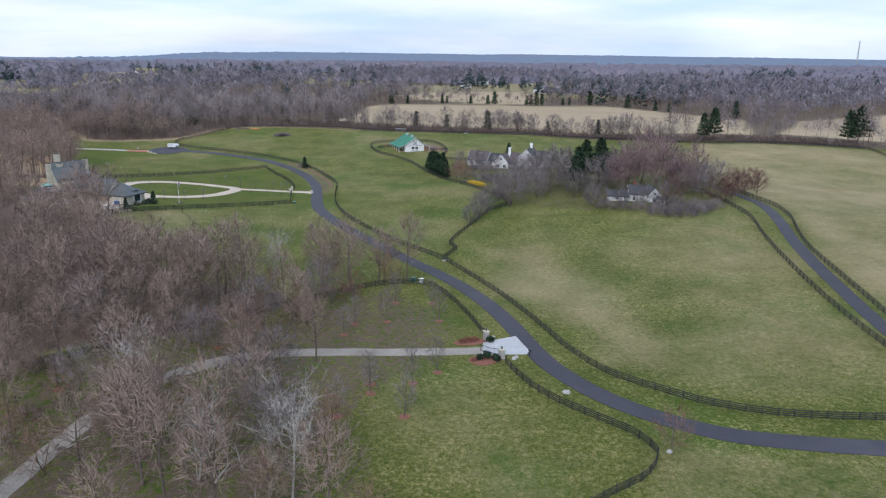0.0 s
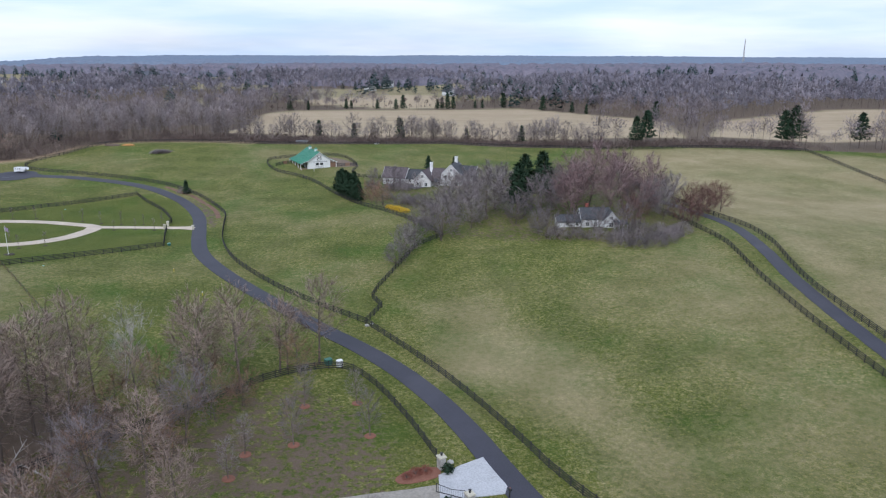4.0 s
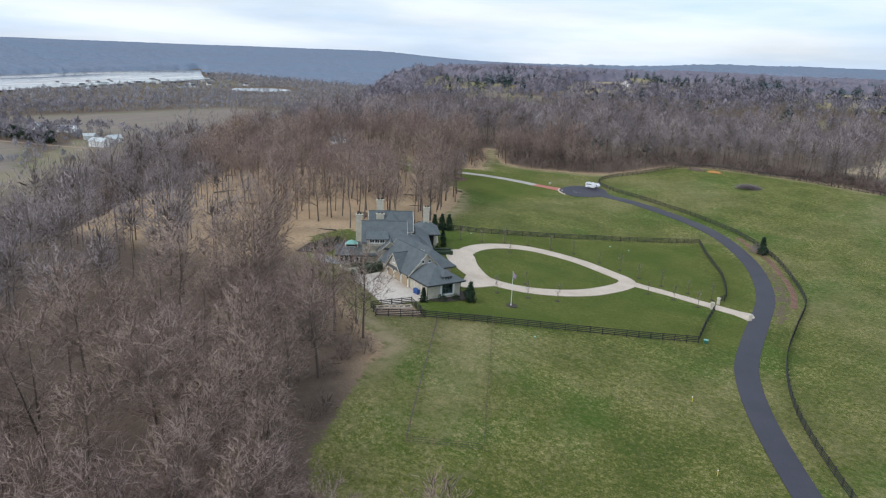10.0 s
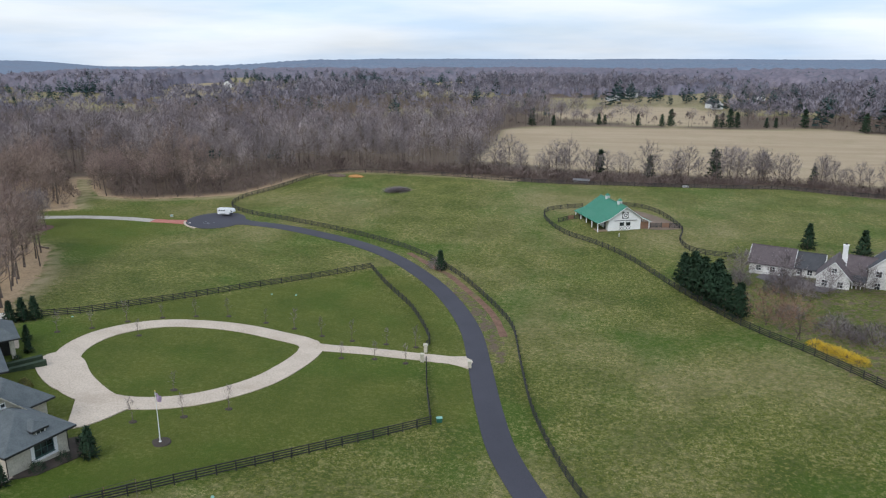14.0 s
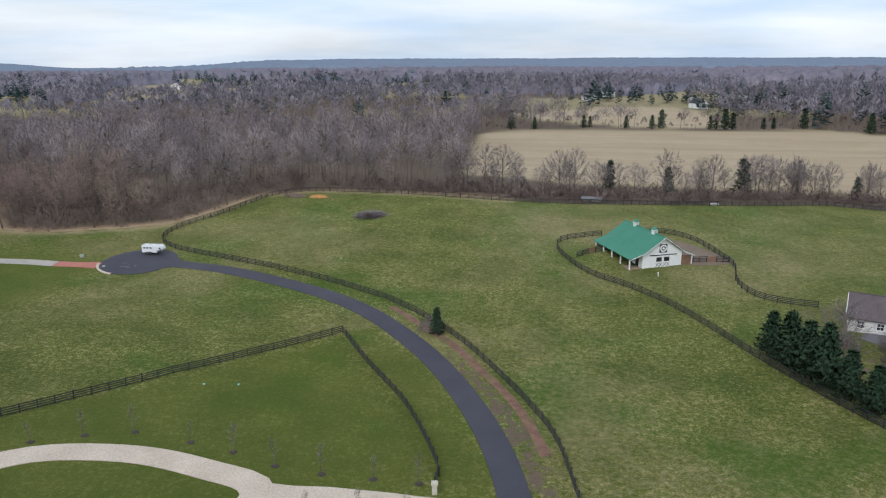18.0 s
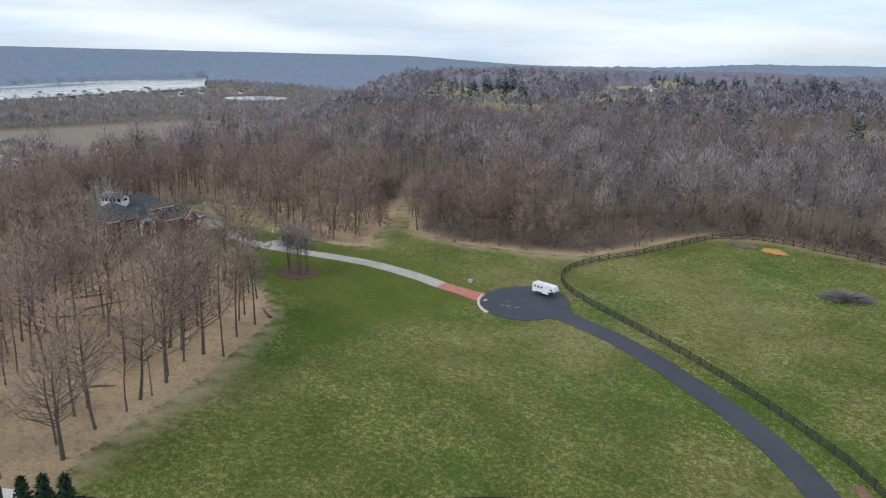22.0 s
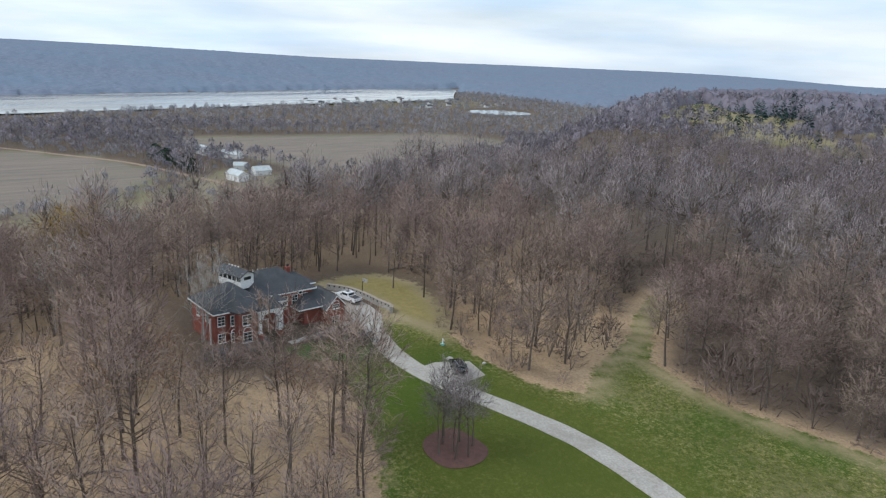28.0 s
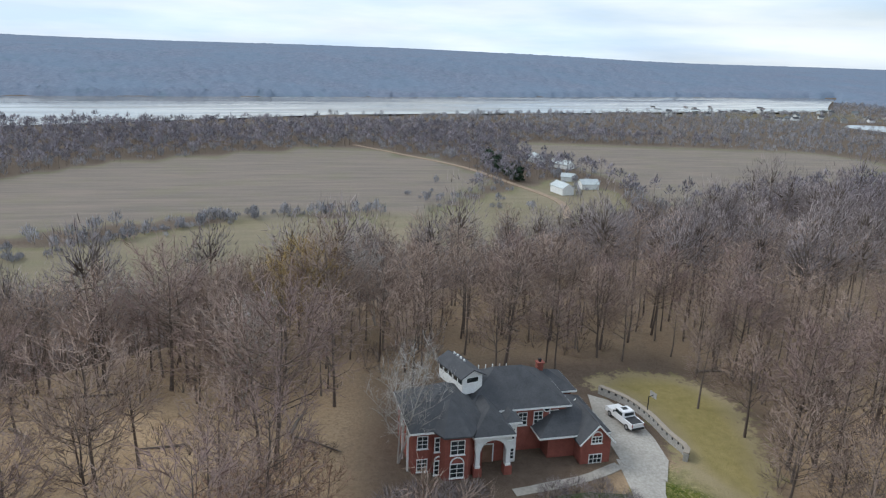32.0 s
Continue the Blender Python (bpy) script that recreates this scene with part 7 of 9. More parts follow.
def gate_details():
    g = thing("gate", 9.0, 124.4, -70, "black iron swing gate half across the drive", "gate")
    part("gate_frame", merged(box(0, 0, 0.15, 4.2, 0.07, 0.08), tube((-2.1, 0, 1.35), (0, 0, 1.05), 0.04, 0.04, 5), tube((0, 0, 1.05), (2.1, 0, 1.35), 0.04, 0.04, 5), box(-2.08, 0, 0.15, 0.07, 0.07, 1.2), box(2.08, 0, 0.15, 0.07, 0.07, 1.2)), BLACK_METAL, g)
    for i in range(13):
        x = -1.8 + 0.3 * i
        part("bar", tube((x, 0, 0.2), (x, 0, 1.05 + 0.14 * abs(x)), 0.015, 0.015, 4), BLACK_METAL, g)
    g.matrix_basis = pose(9.3, 120.6, height(9, 121), 0, 0, 150)
    apron = [(15.2, 129.4), (11.6, 127.6), (8.2, 125.4), (7.8, 120.2), (11.4, 120), (16.2, 120.4), (17.6, 124)]
    patch("drive", apron, surface("grey_concrete_apron", (0.36, 0.36, 0.37), (0.46, 0.46, 0.47), 0.3, 0.85, 0.2, 4.0), "smooth grey concrete apron at the gate", "driveway", 0.11, 3)
    for pts in ([(8.4, 127.2), (5.4, 127.4), (2.4, 125.2), (3.6, 123.8), (8, 125)], [(11.4, 117.4), (7.6, 114.8), (5.2, 116.6), (6, 118.6), (10.6, 119.4)]):
        patch("planting_bed", curve(pts, 0.8, True)[:-1], bpy.data.materials["red_mulch"], "red mulch bed at the gate", "flower bed", 0.09, 3)
    ball = conifer(7, 1.1, 0.75, 7, 8, 4, 0.03, 0.22, -0.2, 0.4)
    plant("box_shrub", ball, (BARK, NEEDLE), "rounded evergreen shrub in a mulch bed", "shrub", "gate shrubs", [(9.6, 126.0, 0, 1.0), (8.6, 118.4, 40, 1.1), (7.2, 117.6, 80, 0.9), (10.4, 117.2, 10, 0.9), (10.2, 118.2, 30, 0.8)])
    rust = twig_dome(12, 1.0, 1.0, 420, 0.035, 0.4, 7)
    plant("barberry", rust, (BARK, surface("russet_leaf", (0.16, 0.05, 0.035), (0.24, 0.08, 0.05), 2.0, 0.9, 0.0)), "low russet shrub in a gate bed", "shrub", "gate shrubs", [(6.6, 126.4, 0, 1.1), (5.2, 126, 60, 1.2), (4, 125.2, 120, 1.0), (6.2, 116.8, 0, 0.8)], ("stem", "foliage"))
    mb = thing("mailbox", 16.6, 119.6, 30, "black mailbox on a post beside the lane", "mailbox")
    part("post", box(0, 0, -0.2, 0.12, 0.12, 1.25), BLACK_METAL, mb)
    part("box", merged(box(0, 0, 1.05, 0.28, 0.55, 0.18), tube((0, -0.27, 1.2), (0, 0.27, 1.2), 0.14, 0.14, 8)), BLACK_METAL, mb)
    part("flag", box(0.16, 0.1, 1.15, 0.02, 0.16, 0.2), BRICK, mb)


gate_details()


def boulder(seed, size):
    r = np.random.RandomState(seed)
    bm = bmesh.new()
    bmesh.ops.create_icosphere(bm, subdivisions=2, radius=1.0)
    for v in bm.verts:
        v.co = Vector((v.co.x * size[0], v.co.y * size[1], v.co.z * size[2])) * (1 + 0.22 * noise.noise(v.co * 1.6 + Vector((seed, 0, 0)))) * r.uniform(0.94, 1.06)
    me = bpy.data.meshes.new("boulder")
    bm.to_mesh(me)
    bm.free()
    me.materials.append(STONE_ROCK)
    return me


for k, (x, y, s) in enumerate([(21.3, 104.8, 0.75), (33.4, 87, 0.5), (13.6, 118.2, 0.6), (14.1, 118.8, 0.5), (-0.2, 179.4, 0.5), (0.8, 180.2, 0.4), (-144.6, 344.2, 0.45), (-204.6, 339.2, 0.6), (-201, 343.6, 0.4), (10.2, 128.4, 0.5)]):
    ob = tagged(new("boulder", boulder(k, (s, s * 0.8, s * 0.6))), "pale weathered boulder lying in the grass", "rock", "boulders")
    ob.matrix_basis = pose(x, y, height(x, y) + 0.12, 0, 0, 37 * k)
# ---------------------------------------------------------------- the horse barn


def horse_barn():
    e = thing("horse_barn", -17.0, 352.4, 20, "white horse barn with a green metal roof", "barn")
    L = 17.0
    block(e, "wall", -5.0, 4.8, 0, L, -0.4, 3.4, WHITE_PAINT)
    apex, eave, low = 6.9, 3.5, 2.35
    front = [(-5.0, 0, 3.38), (4.8, 0, 3.38), (0, 0, apex - 0.25)]
    for y, s in ((0.0, 1), (L, -1)):
        t = [(p[0], y, p[2]) for p in front]
        part("gable_wall", ([*t, *[(p[0], p[1] + 0.2 * s, p[2]) for p in t]], [(0, 1, 2), (5, 4, 3), (0, 3, 4, 1), (1, 4, 5, 2), (2, 5, 3, 0)]), WHITE_PAINT, e)
    a, b = -0.7, L + 0.7
    planes = [[(0, a, apex), (0, b, apex), (-5.0, b, eave), (-5.0, a, eave)], [(0, b, apex), (0, a, apex), (5.0, a, eave), (5.0, b, eave)],
              [(-5.0, a, eave), (-5.0, b, eave), (-8.4, b, low), (-8.4, a, low)], [(5.0, b, eave), (5.0, a, eave), (7.8, a, low), (7.8, b, low)]]
    roof = part("roof", sheet(planes, 0.12), GREEN_METAL, e, "green standing-seam metal roof")
    ribs = []
    for i in range(38):
        y = a + (b - a) * i / 37
        for p, q in (((0, apex), (-5, eave)), ((-5, eave), (-8.4, low)), ((0, apex), (5, eave)), ((5, eave), (7.8, low))):
            ribs.append(tube((p[0], y, p[1] + 0.02), (q[0], y, q[1] + 0.02), 0.025, 0.025, 3, False))
    tagged(part("roof_seams", merged(*ribs), GREEN_METAL, roof), kind="stuff")
    part("ridge_cap", tube((0, a, apex + 0.03), (0, b, apex + 0.03), 0.14, 0.14, 6), GREEN_METAL, roof)
    trim = [tube((0, a, apex - 0.1), (x, a, z - 0.1), 0.1, 0.1, 4) for x, z in ((-5, eave), (5, eave))] + [tube((-5, a, eave - 0.1), (-8.4, a, low - 0.1), 0.1, 0.1, 4), tube((5, a, eave - 0.1), (7.8, a, low - 0.1), 0.1, 0.1, 4)]
    part("barge_board", merged(*trim), WHITE_PAINT, e)
    # open side aisle with posts
    for y in (0.1, 4.3, 8.5, 12.7, 16.8):
        column(e, -8.1, y, -0.4, 2.3, 0.24, WHITE_PAINT)
        column(e, 7.5, y, -0.4, 2.3, 0.2, WHITE_PAINT)
    part("aisle_floor", box(-6.7, L / 2, -0.3, 3.2, L, 0.36), BARE_EARTH, e)
    for y in (2.2, 6.4, 10.6, 14.8):
        d = door(e, -5.0, y, 0, 1.3, 2.2, "l", BLACK_METAL, "dark stall door", 2)
        window(e, -5.0, y + 1.6, 1.2, 0.8, 0.8, "l", (1, 1))
    block(e, "stall_wall", 4.9, 7.4, 0.2, 0.4, 0, 2.1, DARK_WOOD)
    block(e, "stall_wall", 7.2, 7.4, 0.4, 9, 0, 1.3, DARK_WOOD)
    # sliding doors under a track
    tr = part("door_track", box(0.1, -0.14, 2.75, 6.8, 0.14, 0.14), BLACK_METAL, e)
    for s in (-0.95, 0.95):
        d = part("sliding_door", box(s, -0.1, 0, 1.82, 0.08, 2.6), WHITE_PAINT, e)
        part("pane", box(s, -0.15, 1.3, 1.35, 0.04, 1.0), GLASS, d)
        part("brace", merged(tube((s - 0.8, -0.17, 0.1), (s, -0.17, 1.1), 0.05, 0.05, 4), tube((s + 0.8, -0.17, 0.1), (s, -0.17, 1.1), 0.05, 0.05, 4), tube((s - 0.8, -0.17, 1.1), (s, -0.17, 0.1), 0.05, 0.05, 4), tube((s + 0.8, -0.17, 1.1), (s, -0.17, 0.1), 0.05, 0.05, 4)), BLACK_METAL, d)
    # round emblem over the door
    em = part("emblem", box(0, -0.06, 3.35, 1.9, 0.06, 1.9), BLACK_METAL, e, "square black panel with a round white mark")
    ring = Matrix.Translation((0, -0.1, 4.3)) @ Matrix.Rotation(radians(90), 4, "X")
    part("emblem_disc", moved(lathe([(0.85, -0.02), (0.85, 0.02)], 24), ring), WHITE_PAINT, em)
    part("emblem_mark", moved(merged(lathe([(0.52, 0.03), (0.52, 0.045)], 20), box(0.35, 0.15, 0.03, 0.5, 0.4, 0.015)), ring), BLACK_METAL, em)
    part("emblem_core", moved(lathe([(0.3, 0.05), (0.3, 0.06)], 16), ring), WHITE_PAINT, em)
    for y in (4.2, 12.6):
        c = part("cupola", box(0, y, apex - 0.35, 1.0, 1.0, 1.15), WHITE_PAINT, e, "white louvred cupola")
        part("louvre", merged(*[box(0, y - 0.52, apex + 0.1 + 0.13 * i, 0.7, 0.05, 0.06) for i in range(4)]), GREY_STONE, c)
        part("cupola_roof", moved(lathe([(0.92, apex + 0.8), (0.45, apex + 1.15), (0.04, apex + 1.5)], 4), Matrix.Translation((0, y, 0)) @ Matrix.Rotation(radians(45), 4, "Z")), GREEN_METAL, c)
    m = e.matrix_basis
    lot = [m @ Vector(q) for q in ((5.2, 1, 0), (16, -2.2, 0), (17.4, 3, 0), (14, 14, 0), (8, 20, 0), (0, 21, 0), (-6, 19.6, 0), (-6, 17.8, 0), (5, 17.6, 0))]
    patch("paddock_lot", curve([(q.x, q.y) for q in lot], 1.2, True)[:-1], surface("trampled_earth", (0.130, 0.092, 0.066), (0.190, 0.140, 0.102), 0.3, 0.95, 0.5, 4.0), "bare trampled earth beside the barn", "paddock", 0.06, 4)
    for (x0, y0), (x1, y1) in (((8.2, 0.5), (11.4, 0.0)), ((13.6, -0.6), (16.2, -1.6)), ((-12.4, 12), (-16, 10.5)), ((-8.6, 12.6), (-10.4, 12.4))):
        p, q = m @ Vector((x0, y0, 0)), m @ Vector((x1, y1, 0))
        fence([(p.x, p.y), (q.x, q.y)], "short black board fence closing the barn lot", False, 1.7)
    for (x0, y0), (x1, y1) in (((11.5, 0), (13.5, -0.5)), ((-10.5, 12.4), (-12.3, 12.0))):
        p, q = m @ Vector((x0, y0, 0)), m @ Vector((x1, y1, 0))
        g = thing("timber_gate", p.x, p.y, math.degrees(math.atan2(q.y - p.y, q.x - p.x)), "brown timber field gate beside the barn", "gate", "timber gates")
        for i in range(6):
            part("board", box(1.05, 0, 0.15 + 0.21 * i, 2.0, 0.06, 0.18), DARK_WOOD, g)
        for x in (0.1, 2.0):
            part("upright", box(x, -0.05, 0.05, 0.12, 0.06, 1.4), DARK_WOOD, g)
    h = thing("hydrant_post", *(m @ Vector((-4, -5.2, 0))).xy, 0, "small white water hydrant in the grass", "hydrant")
    part("stem", tube((0, 0, -0.1), (0, 0, 0.75), 0.07, 0.07, 6), WHITE_PAINT, h)
    part("head", box(0, 0, 0.75, 0.3, 0.22, 0.2, cut=0.04), WHITE_PAINT, h)


horse_barn()

# ---------------------------------------------------------------- the white houses


def white_house(x, y, turn, label, blocks, chimneys, windows, porch=(), wall=None):
    """blocks: x0, x1, y0, y1, eave, ridge, axis of the ridge, roof material."""
    e = thing("white_house", x, y, turn, label, "house", "white houses")
    for x0, x1, y0, y1, ez, rz, axis, roof in blocks:
        block(e, "wall", x0, x1, y0, y1, -0.8, ez, wall or SIDING)
        gable(e, x0, x1, y0, y1, ez, rz, axis, roof, wall or SIDING, 0.4, 0.2)
    for cx, cy, z0, z1, mat in chimneys:
        chimney(e, cx, cy, z0, z1, 1.0, 0.8, mat, 1)
    for wx, wy, wz, w, h, side in windows:
        window(e, wx, wy, wz, w, h, side, (1, 1))
    for x0, x1, y0, y1, ez in porch:
        part("porch_roof", sheet([[(x0, y0, ez), (x1, y0, ez), (x1, y1, ez + 0.9), (x0, y1, ez + 0.9)]], 0.16), DARK_SHINGLE, e)
        for i in range(4):
            column(e, x0 + 0.2 + (x1 - x0 - 0.4) * i / 3, y0 + 0.2, -0.6, ez - 0.1, 0.2, WHITE_PAINT)
        block(e, "porch_floor", x0, x1, y0, y1, -0.7, 0.15, GREY_STONE)
    return e


FARM = white_house(8.5, 318.0, -24, "rambling white farmhouse with brown and slate roofs",
                   [(0, 9, 0, 7, 3.0, 6.2, "x", BROWN_SHINGLE), (8, 15, 1.5, 7, 2.8, 5.6, "x", DARK_SHINGLE), (14.5, 21, -5, 4, 3.2, 6.6, "y", BROWN_SHINGLE), (20, 25, -1, 5.5, 3.6, 6.8, "x", BROWN_SHINGLE),
                    (24, 32, -2, 7, 5.4, 9.2, "y", DARK_SHINGLE), (27, 36, 1, 7, 5.0, 8.0, "x", DARK_SHINGLE)],
                   [(19, 2.2, 5.0, 8.8, WHITE_PAINT), (28, 4.5, 7.0, 11.0, WHITE_PAINT)],
                   [(2, 0, 0.9, 1, 1.3, "f"), (5, 0, 0.9, 1, 1.3, "f"), (7.2, 0, 0.2, 1, 2, "f"), (16.2, -5, 0.9, 1.0, 1.4, "f"), (19.2, -5, 0.9, 1.0, 1.4, "f"), (17.8, -5, 4.0, 0.9, 1.1, "f"), (14.5, -2.6, 0.9, 1.0, 1.4, "l"), (14.5, 0, 0.9, 1.0, 1.4, "l"), (10.5, 1.5, 0.9, 1.0, 1.3, "f"), (12.6, 1.5, 0.9, 1.0, 1.3, "f"),
                    (23, -1, 1.0, 1.0, 1.4, "f"), (26, -2, 0.9, 1.0, 1.5, "f"), (30, -2, 0.9, 1.0, 1.5, "f"), (26, -2, 3.6, 1.0, 1.4, "f"), (30, -2, 3.6, 1.0, 1.4, "f"), (28, -2, 6.4, 0.8, 1.0, "f"), (0, 3.4, 1, 1.0, 1.3, "l"), (34, 1, 3.3, 0.9, 1.3, "f")],
                   [(21.2, 24, -3.6, -1.0, 2.5)], LIMEWASH)
COTTAGE = white_house(54.2, 233.6, -6, "white cottage with a dark shingle roof and low garage",
                      [(0, 8.4, 1, 6, 2.3, 3.9, "x", DARK_SHINGLE), (7.6, 16.4, 0, 7, 3.5, 6.2, "x", DARK_SHINGLE), (14.4, 19, -1.2, 5.2, 3.3, 5.9, "y", DARK_SHINGLE)],
                      [(10, 5.6, 4.0, 7.0, BRICK)],
                      [(3.2, 1, 0.8, 0.8, 1.0, "f"), (6.2, 1, 0.8, 0.8, 1.0, "f"), (9.4, 0, 0.8, 0.9, 1.4, "f"), (12.0, 0, 0.8, 0.9, 1.4, "f"), (9.4, 0, 2.45, 0.8, 0.8, "f"), (12, 0, 2.45, 0.8, 0.8, "f"), (16.7, -1.2, 0.8, 1.2, 1.5, "f"), (16.7, -1.2, 3.2, 0.9, 1.1, "f")],
                      [(17.2, 21.6, -3.4, -0.9, 2.3)])
COTTAGE.scale = (0.88, 0.88, 0.88)
patch("driveway", [(12, 318), (18, 313.6), (21, 309), (26, 307), (20, 303), (13, 309), (9, 314)], surface("dark_paving", (0.10, 0.09, 0.10), (0.15, 0.135, 0.145), 0.4, 0.85, 0.3, 4.0), "dark paved yard before the farmhouse", "driveway", 0.08, 3)

# ---------------------------------------------------------------- the brick house


def brick_house():
    e = thing("brick_house", -222.6, 317.0, 101, "large red brick house with charcoal hipped roofs", "house")
    # left range with a faceted bay
    block(e, "wall", -10.6, -2.4, 2.2, 11.2, -2.0, 5.7, BRICK)
    hip(e, -10.6, -1.6, 2.0, 11.4, 5.7, 9.0, DARK_SHINGLE, 0.5)
    bay = [(-8.2, 2.3), (-7.3, 0.4), (-4.7, 0.3), (-3.7, 1.6), (-3.7, 5), (-8.2, 5)]
    part("bay_wall", slab(bay, -2.0, 5.7), BRICK, e)
    rim = [(-8.8, 2.4), (-7.6, -0.1), (-4.4, -0.2), (-3.2, 1.6), (-3.2, 5.4), (-8.8, 5.4)]
    part("bay_roof", ([(*p, 5.75) for p in rim] + [(-5.9, 4.4, 8.1)] + [(*p, 5.55) for p in rim], [(i, (i + 1) % 6, 6) for i in range(6)] + [(i + 7, (i + 1) % 6 + 7, (i + 1) % 6, i) for i in range(6)] + [tuple(range(12, 6, -1))]), DARK_SHINGLE, e)
    for z in (0.4, 3.3):
        window(e, -5.9, 0.33, z, 1.5, 1.8, "f", (1, 2), arch=z < 1)
        window(e, -9.5, 2.2, z, 1.1, 1.6, "f", (1, 2))
        window(e, -7.75, 1.3, z, 1.0, 1.8, "f", (1, 2), arch=z < 1)
    window(e, -10.6, 5.0, 3.4, 1.1, 1.6, "l", (1, 2))
    window(e, -10.6, 8.5, 3.4, 1.1, 1.6, "l", (1, 2))
    # tall entry with its white arch
    block(e, "wall", -3.4, 0.6, 3.4, 9, -1.6, 5.2, BRICK)
    hip(e, -3.7, 0.5, 0.7, 8, 5.2, 7.5, DARK_SHINGLE, 0.4)
    for x in (-3.4, 0.2):
        column(e, x, 0.9, 1.1, 4.3, 0.5, WHITE_PAINT)
        part("pedestal", box(x, 0.9, -2.0, 0.95, 0.95, 3.1), BRICK, e)
    n = 9
    arc = [(-1.6 - 1.45 * math.cos(math.pi * i / n), 3.2 + 1.25 * math.sin(math.pi * i / n)) for i in range(n + 1)]
    v = [(x, y, z) for y in (0.7, 1.1) for x, z in [(-3.75, 5.1), (0.55, 5.1), (0.55, 3.2)] + arc[::-1] + [(-3.75, 3.2)]]
    k = len(v) // 2
    part("arch", (v, [tuple(range(k)), tuple(range(2 * k - 1, k - 1, -1))] + [(i, i + k, (i + 1) % k + k, (i + 1) % k) for i in range(k)]), WHITE_PAINT, e, "white arched portico front")
    door(e, -1.6, 3.4, -0.2, 1.6, 2.5, "f", DARK_WOOD, "dark panelled front door")
    part("porch_floor", box(-1.6, 1.9, -1.6, 3.6, 2.9, 1.35), BRICK, e)
    for i in range(6):
        part("step", box(-1.6, 0.2 - 0.35 * i, -0.45 - 0.19 * i, 3.0, 0.4, 0.18), BRICK, e)
    block(e, "wall", 0.6, 1.9, 2.9, 8, -1.6, 5.5, WHITE_PAINT)
    hip(e, 0.4, 2.1, 2.6, 6.4, 5.5, 6.3, DARK_SHINGLE, 0.25, 0.14)
    window(e, 1.25, 2.9, 3.0, 0.8, 1.5, "f", (1, 2))
    window(e, 1.25, 2.9, 0.4, 0.8, 1.5, "f", (1, 2))
    # main range
    block(e, "wall", 0.0, 8.9, 5.2, 14, -2.0, 6.0, BRICK)
    hip(e, -3.6, 8.9, 4.9, 14, 6.0, 9.3, DARK_SHINGLE, 0.45)
    for x in (3.4, 5.4, 7.4):
        window(e, x, 5.2, 3.4, 1.0, 1.7, "f", (1, 2))
    ring = Matrix.Translation((6.4, 5.12, 5.45)) @ Matrix.Rotation(radians(90), 4, "X")
    o = part("round_window", moved(lathe([(0.5, -0.05), (0.5, 0.1), (0.38, 0.12)], 18), ring), WHITE_PAINT, e)
    part("pane", moved(lathe([(0.36, 0.11), (0.34, 0.14)], 16), ring), GLASS, o)
    block(e, "wall", 6.4, 12.0, 10.6, 15.6, -2.0, 4.9, BRICK)
    hip(e, 6.0, 12.1, 10.4, 15.8, 4.9, 6.7, DARK_SHINGLE, 0.4)
    # garage wing
    block(e, "wall", 6.0, 13.2, 3.0, 11, -2.4, 3.2, BRICK)
    hip(e, 5.0, 13.2, 2.6, 11.4, 3.2, 6.0, DARK_SHINGLE, 0.45)
    block(e, "wall", 9.4, 13.1, 1.0, 4.4, -2.6, 3.2, BRICK)
    gable(e, 9.4, 13.1, 1.0, 7, 3.2, 5.2, "y", DARK_SHINGLE, BRICK, 0.4)
    window(e, 11.25, 1.0, -0.6, 1.5, 1.8, "f", (2, 2))
    window(e, 11.25, 1.0, 2.6, 1.2, 0.9, "f", (2, 1), arch=True)
    for y in (6.0, 9.2):
        door(e, 13.2, y, -0.9, 2.6, 2.4, "r", WHITE_PAINT, "white garage door", 3)
    # glazed roof lantern, turned a little on the roof
    before = set(e.children)
    c = part("roof_lantern", box(0, 0, -2.2, 2.7, 5.8, 2.3), WHITE_PAINT, e, "white glazed roof lantern with a shingle gable")
    part("lantern_roof", sheet([[(-1.75, -3.2, 0.0), (-1.75, 3.2, 0.0), (0, 3.2, 0.95), (0, -3.2, 0.95)][::-1], [(1.75, -3.2, 0.0), (0, -3.2, 0.95), (0, 3.2, 0.95), (1.75, 3.2, 0.0)][::-1]], 0.14), DARK_SHINGLE, c)
    part("lantern_gable", ([(-1.35, -2.9, 0.0), (1.35, -2.9, 0.0), (0, -2.9, 0.72), (-1.35, -2.7, 0.0), (1.35, -2.7, 0.0), (0, -2.7, 0.72)], [(0, 1, 2), (5, 4, 3), (0, 3, 4, 1), (1, 4, 5, 2), (2, 5, 3, 0)]), WHITE_PAINT, c)
    part("lantern_pane", box(0, -2.9, -0.75, 1.5, 0.06, 0.55), GLASS, c)
    for i in range(5):
        part("lantern_pane", box(-1.36, -2.3 + 1.15 * i, -0.95, 0.06, 0.85, 0.75), GLASS, c)
    for i in range(4):
        part("vent", box(0.35, -0.2 + 0.8 * i, 0.72, 0.22, 0.22, 0.28), WHITE_PAINT, c)
    for ob in e.children:
        if ob not in before:
            ob.matrix_basis = Matrix.Translation((-3.3, 9.8, 9.4)) @ Matrix.Rotation(radians(15), 4, "Z")
    chimney(e, 8.4, 13.2, 4.0, 7.6, 0.8, 0.65, BRICK, 1)
    for x, y in ((-11.0, 3.0), (-11.1, 5.6)):
        column(e, x, y, -2.0, 4.6, 0.22, WHITE_PAINT)
    for i in range(5):
        part("vent_pipe", tube((-0.8 + 0.9 * i, 10.4, 8.4), (-0.8 + 0.9 * i, 10.4, 9.15), 0.07, 0.07, 6), WHITE_PAINT, e)
    return e


brick_house()


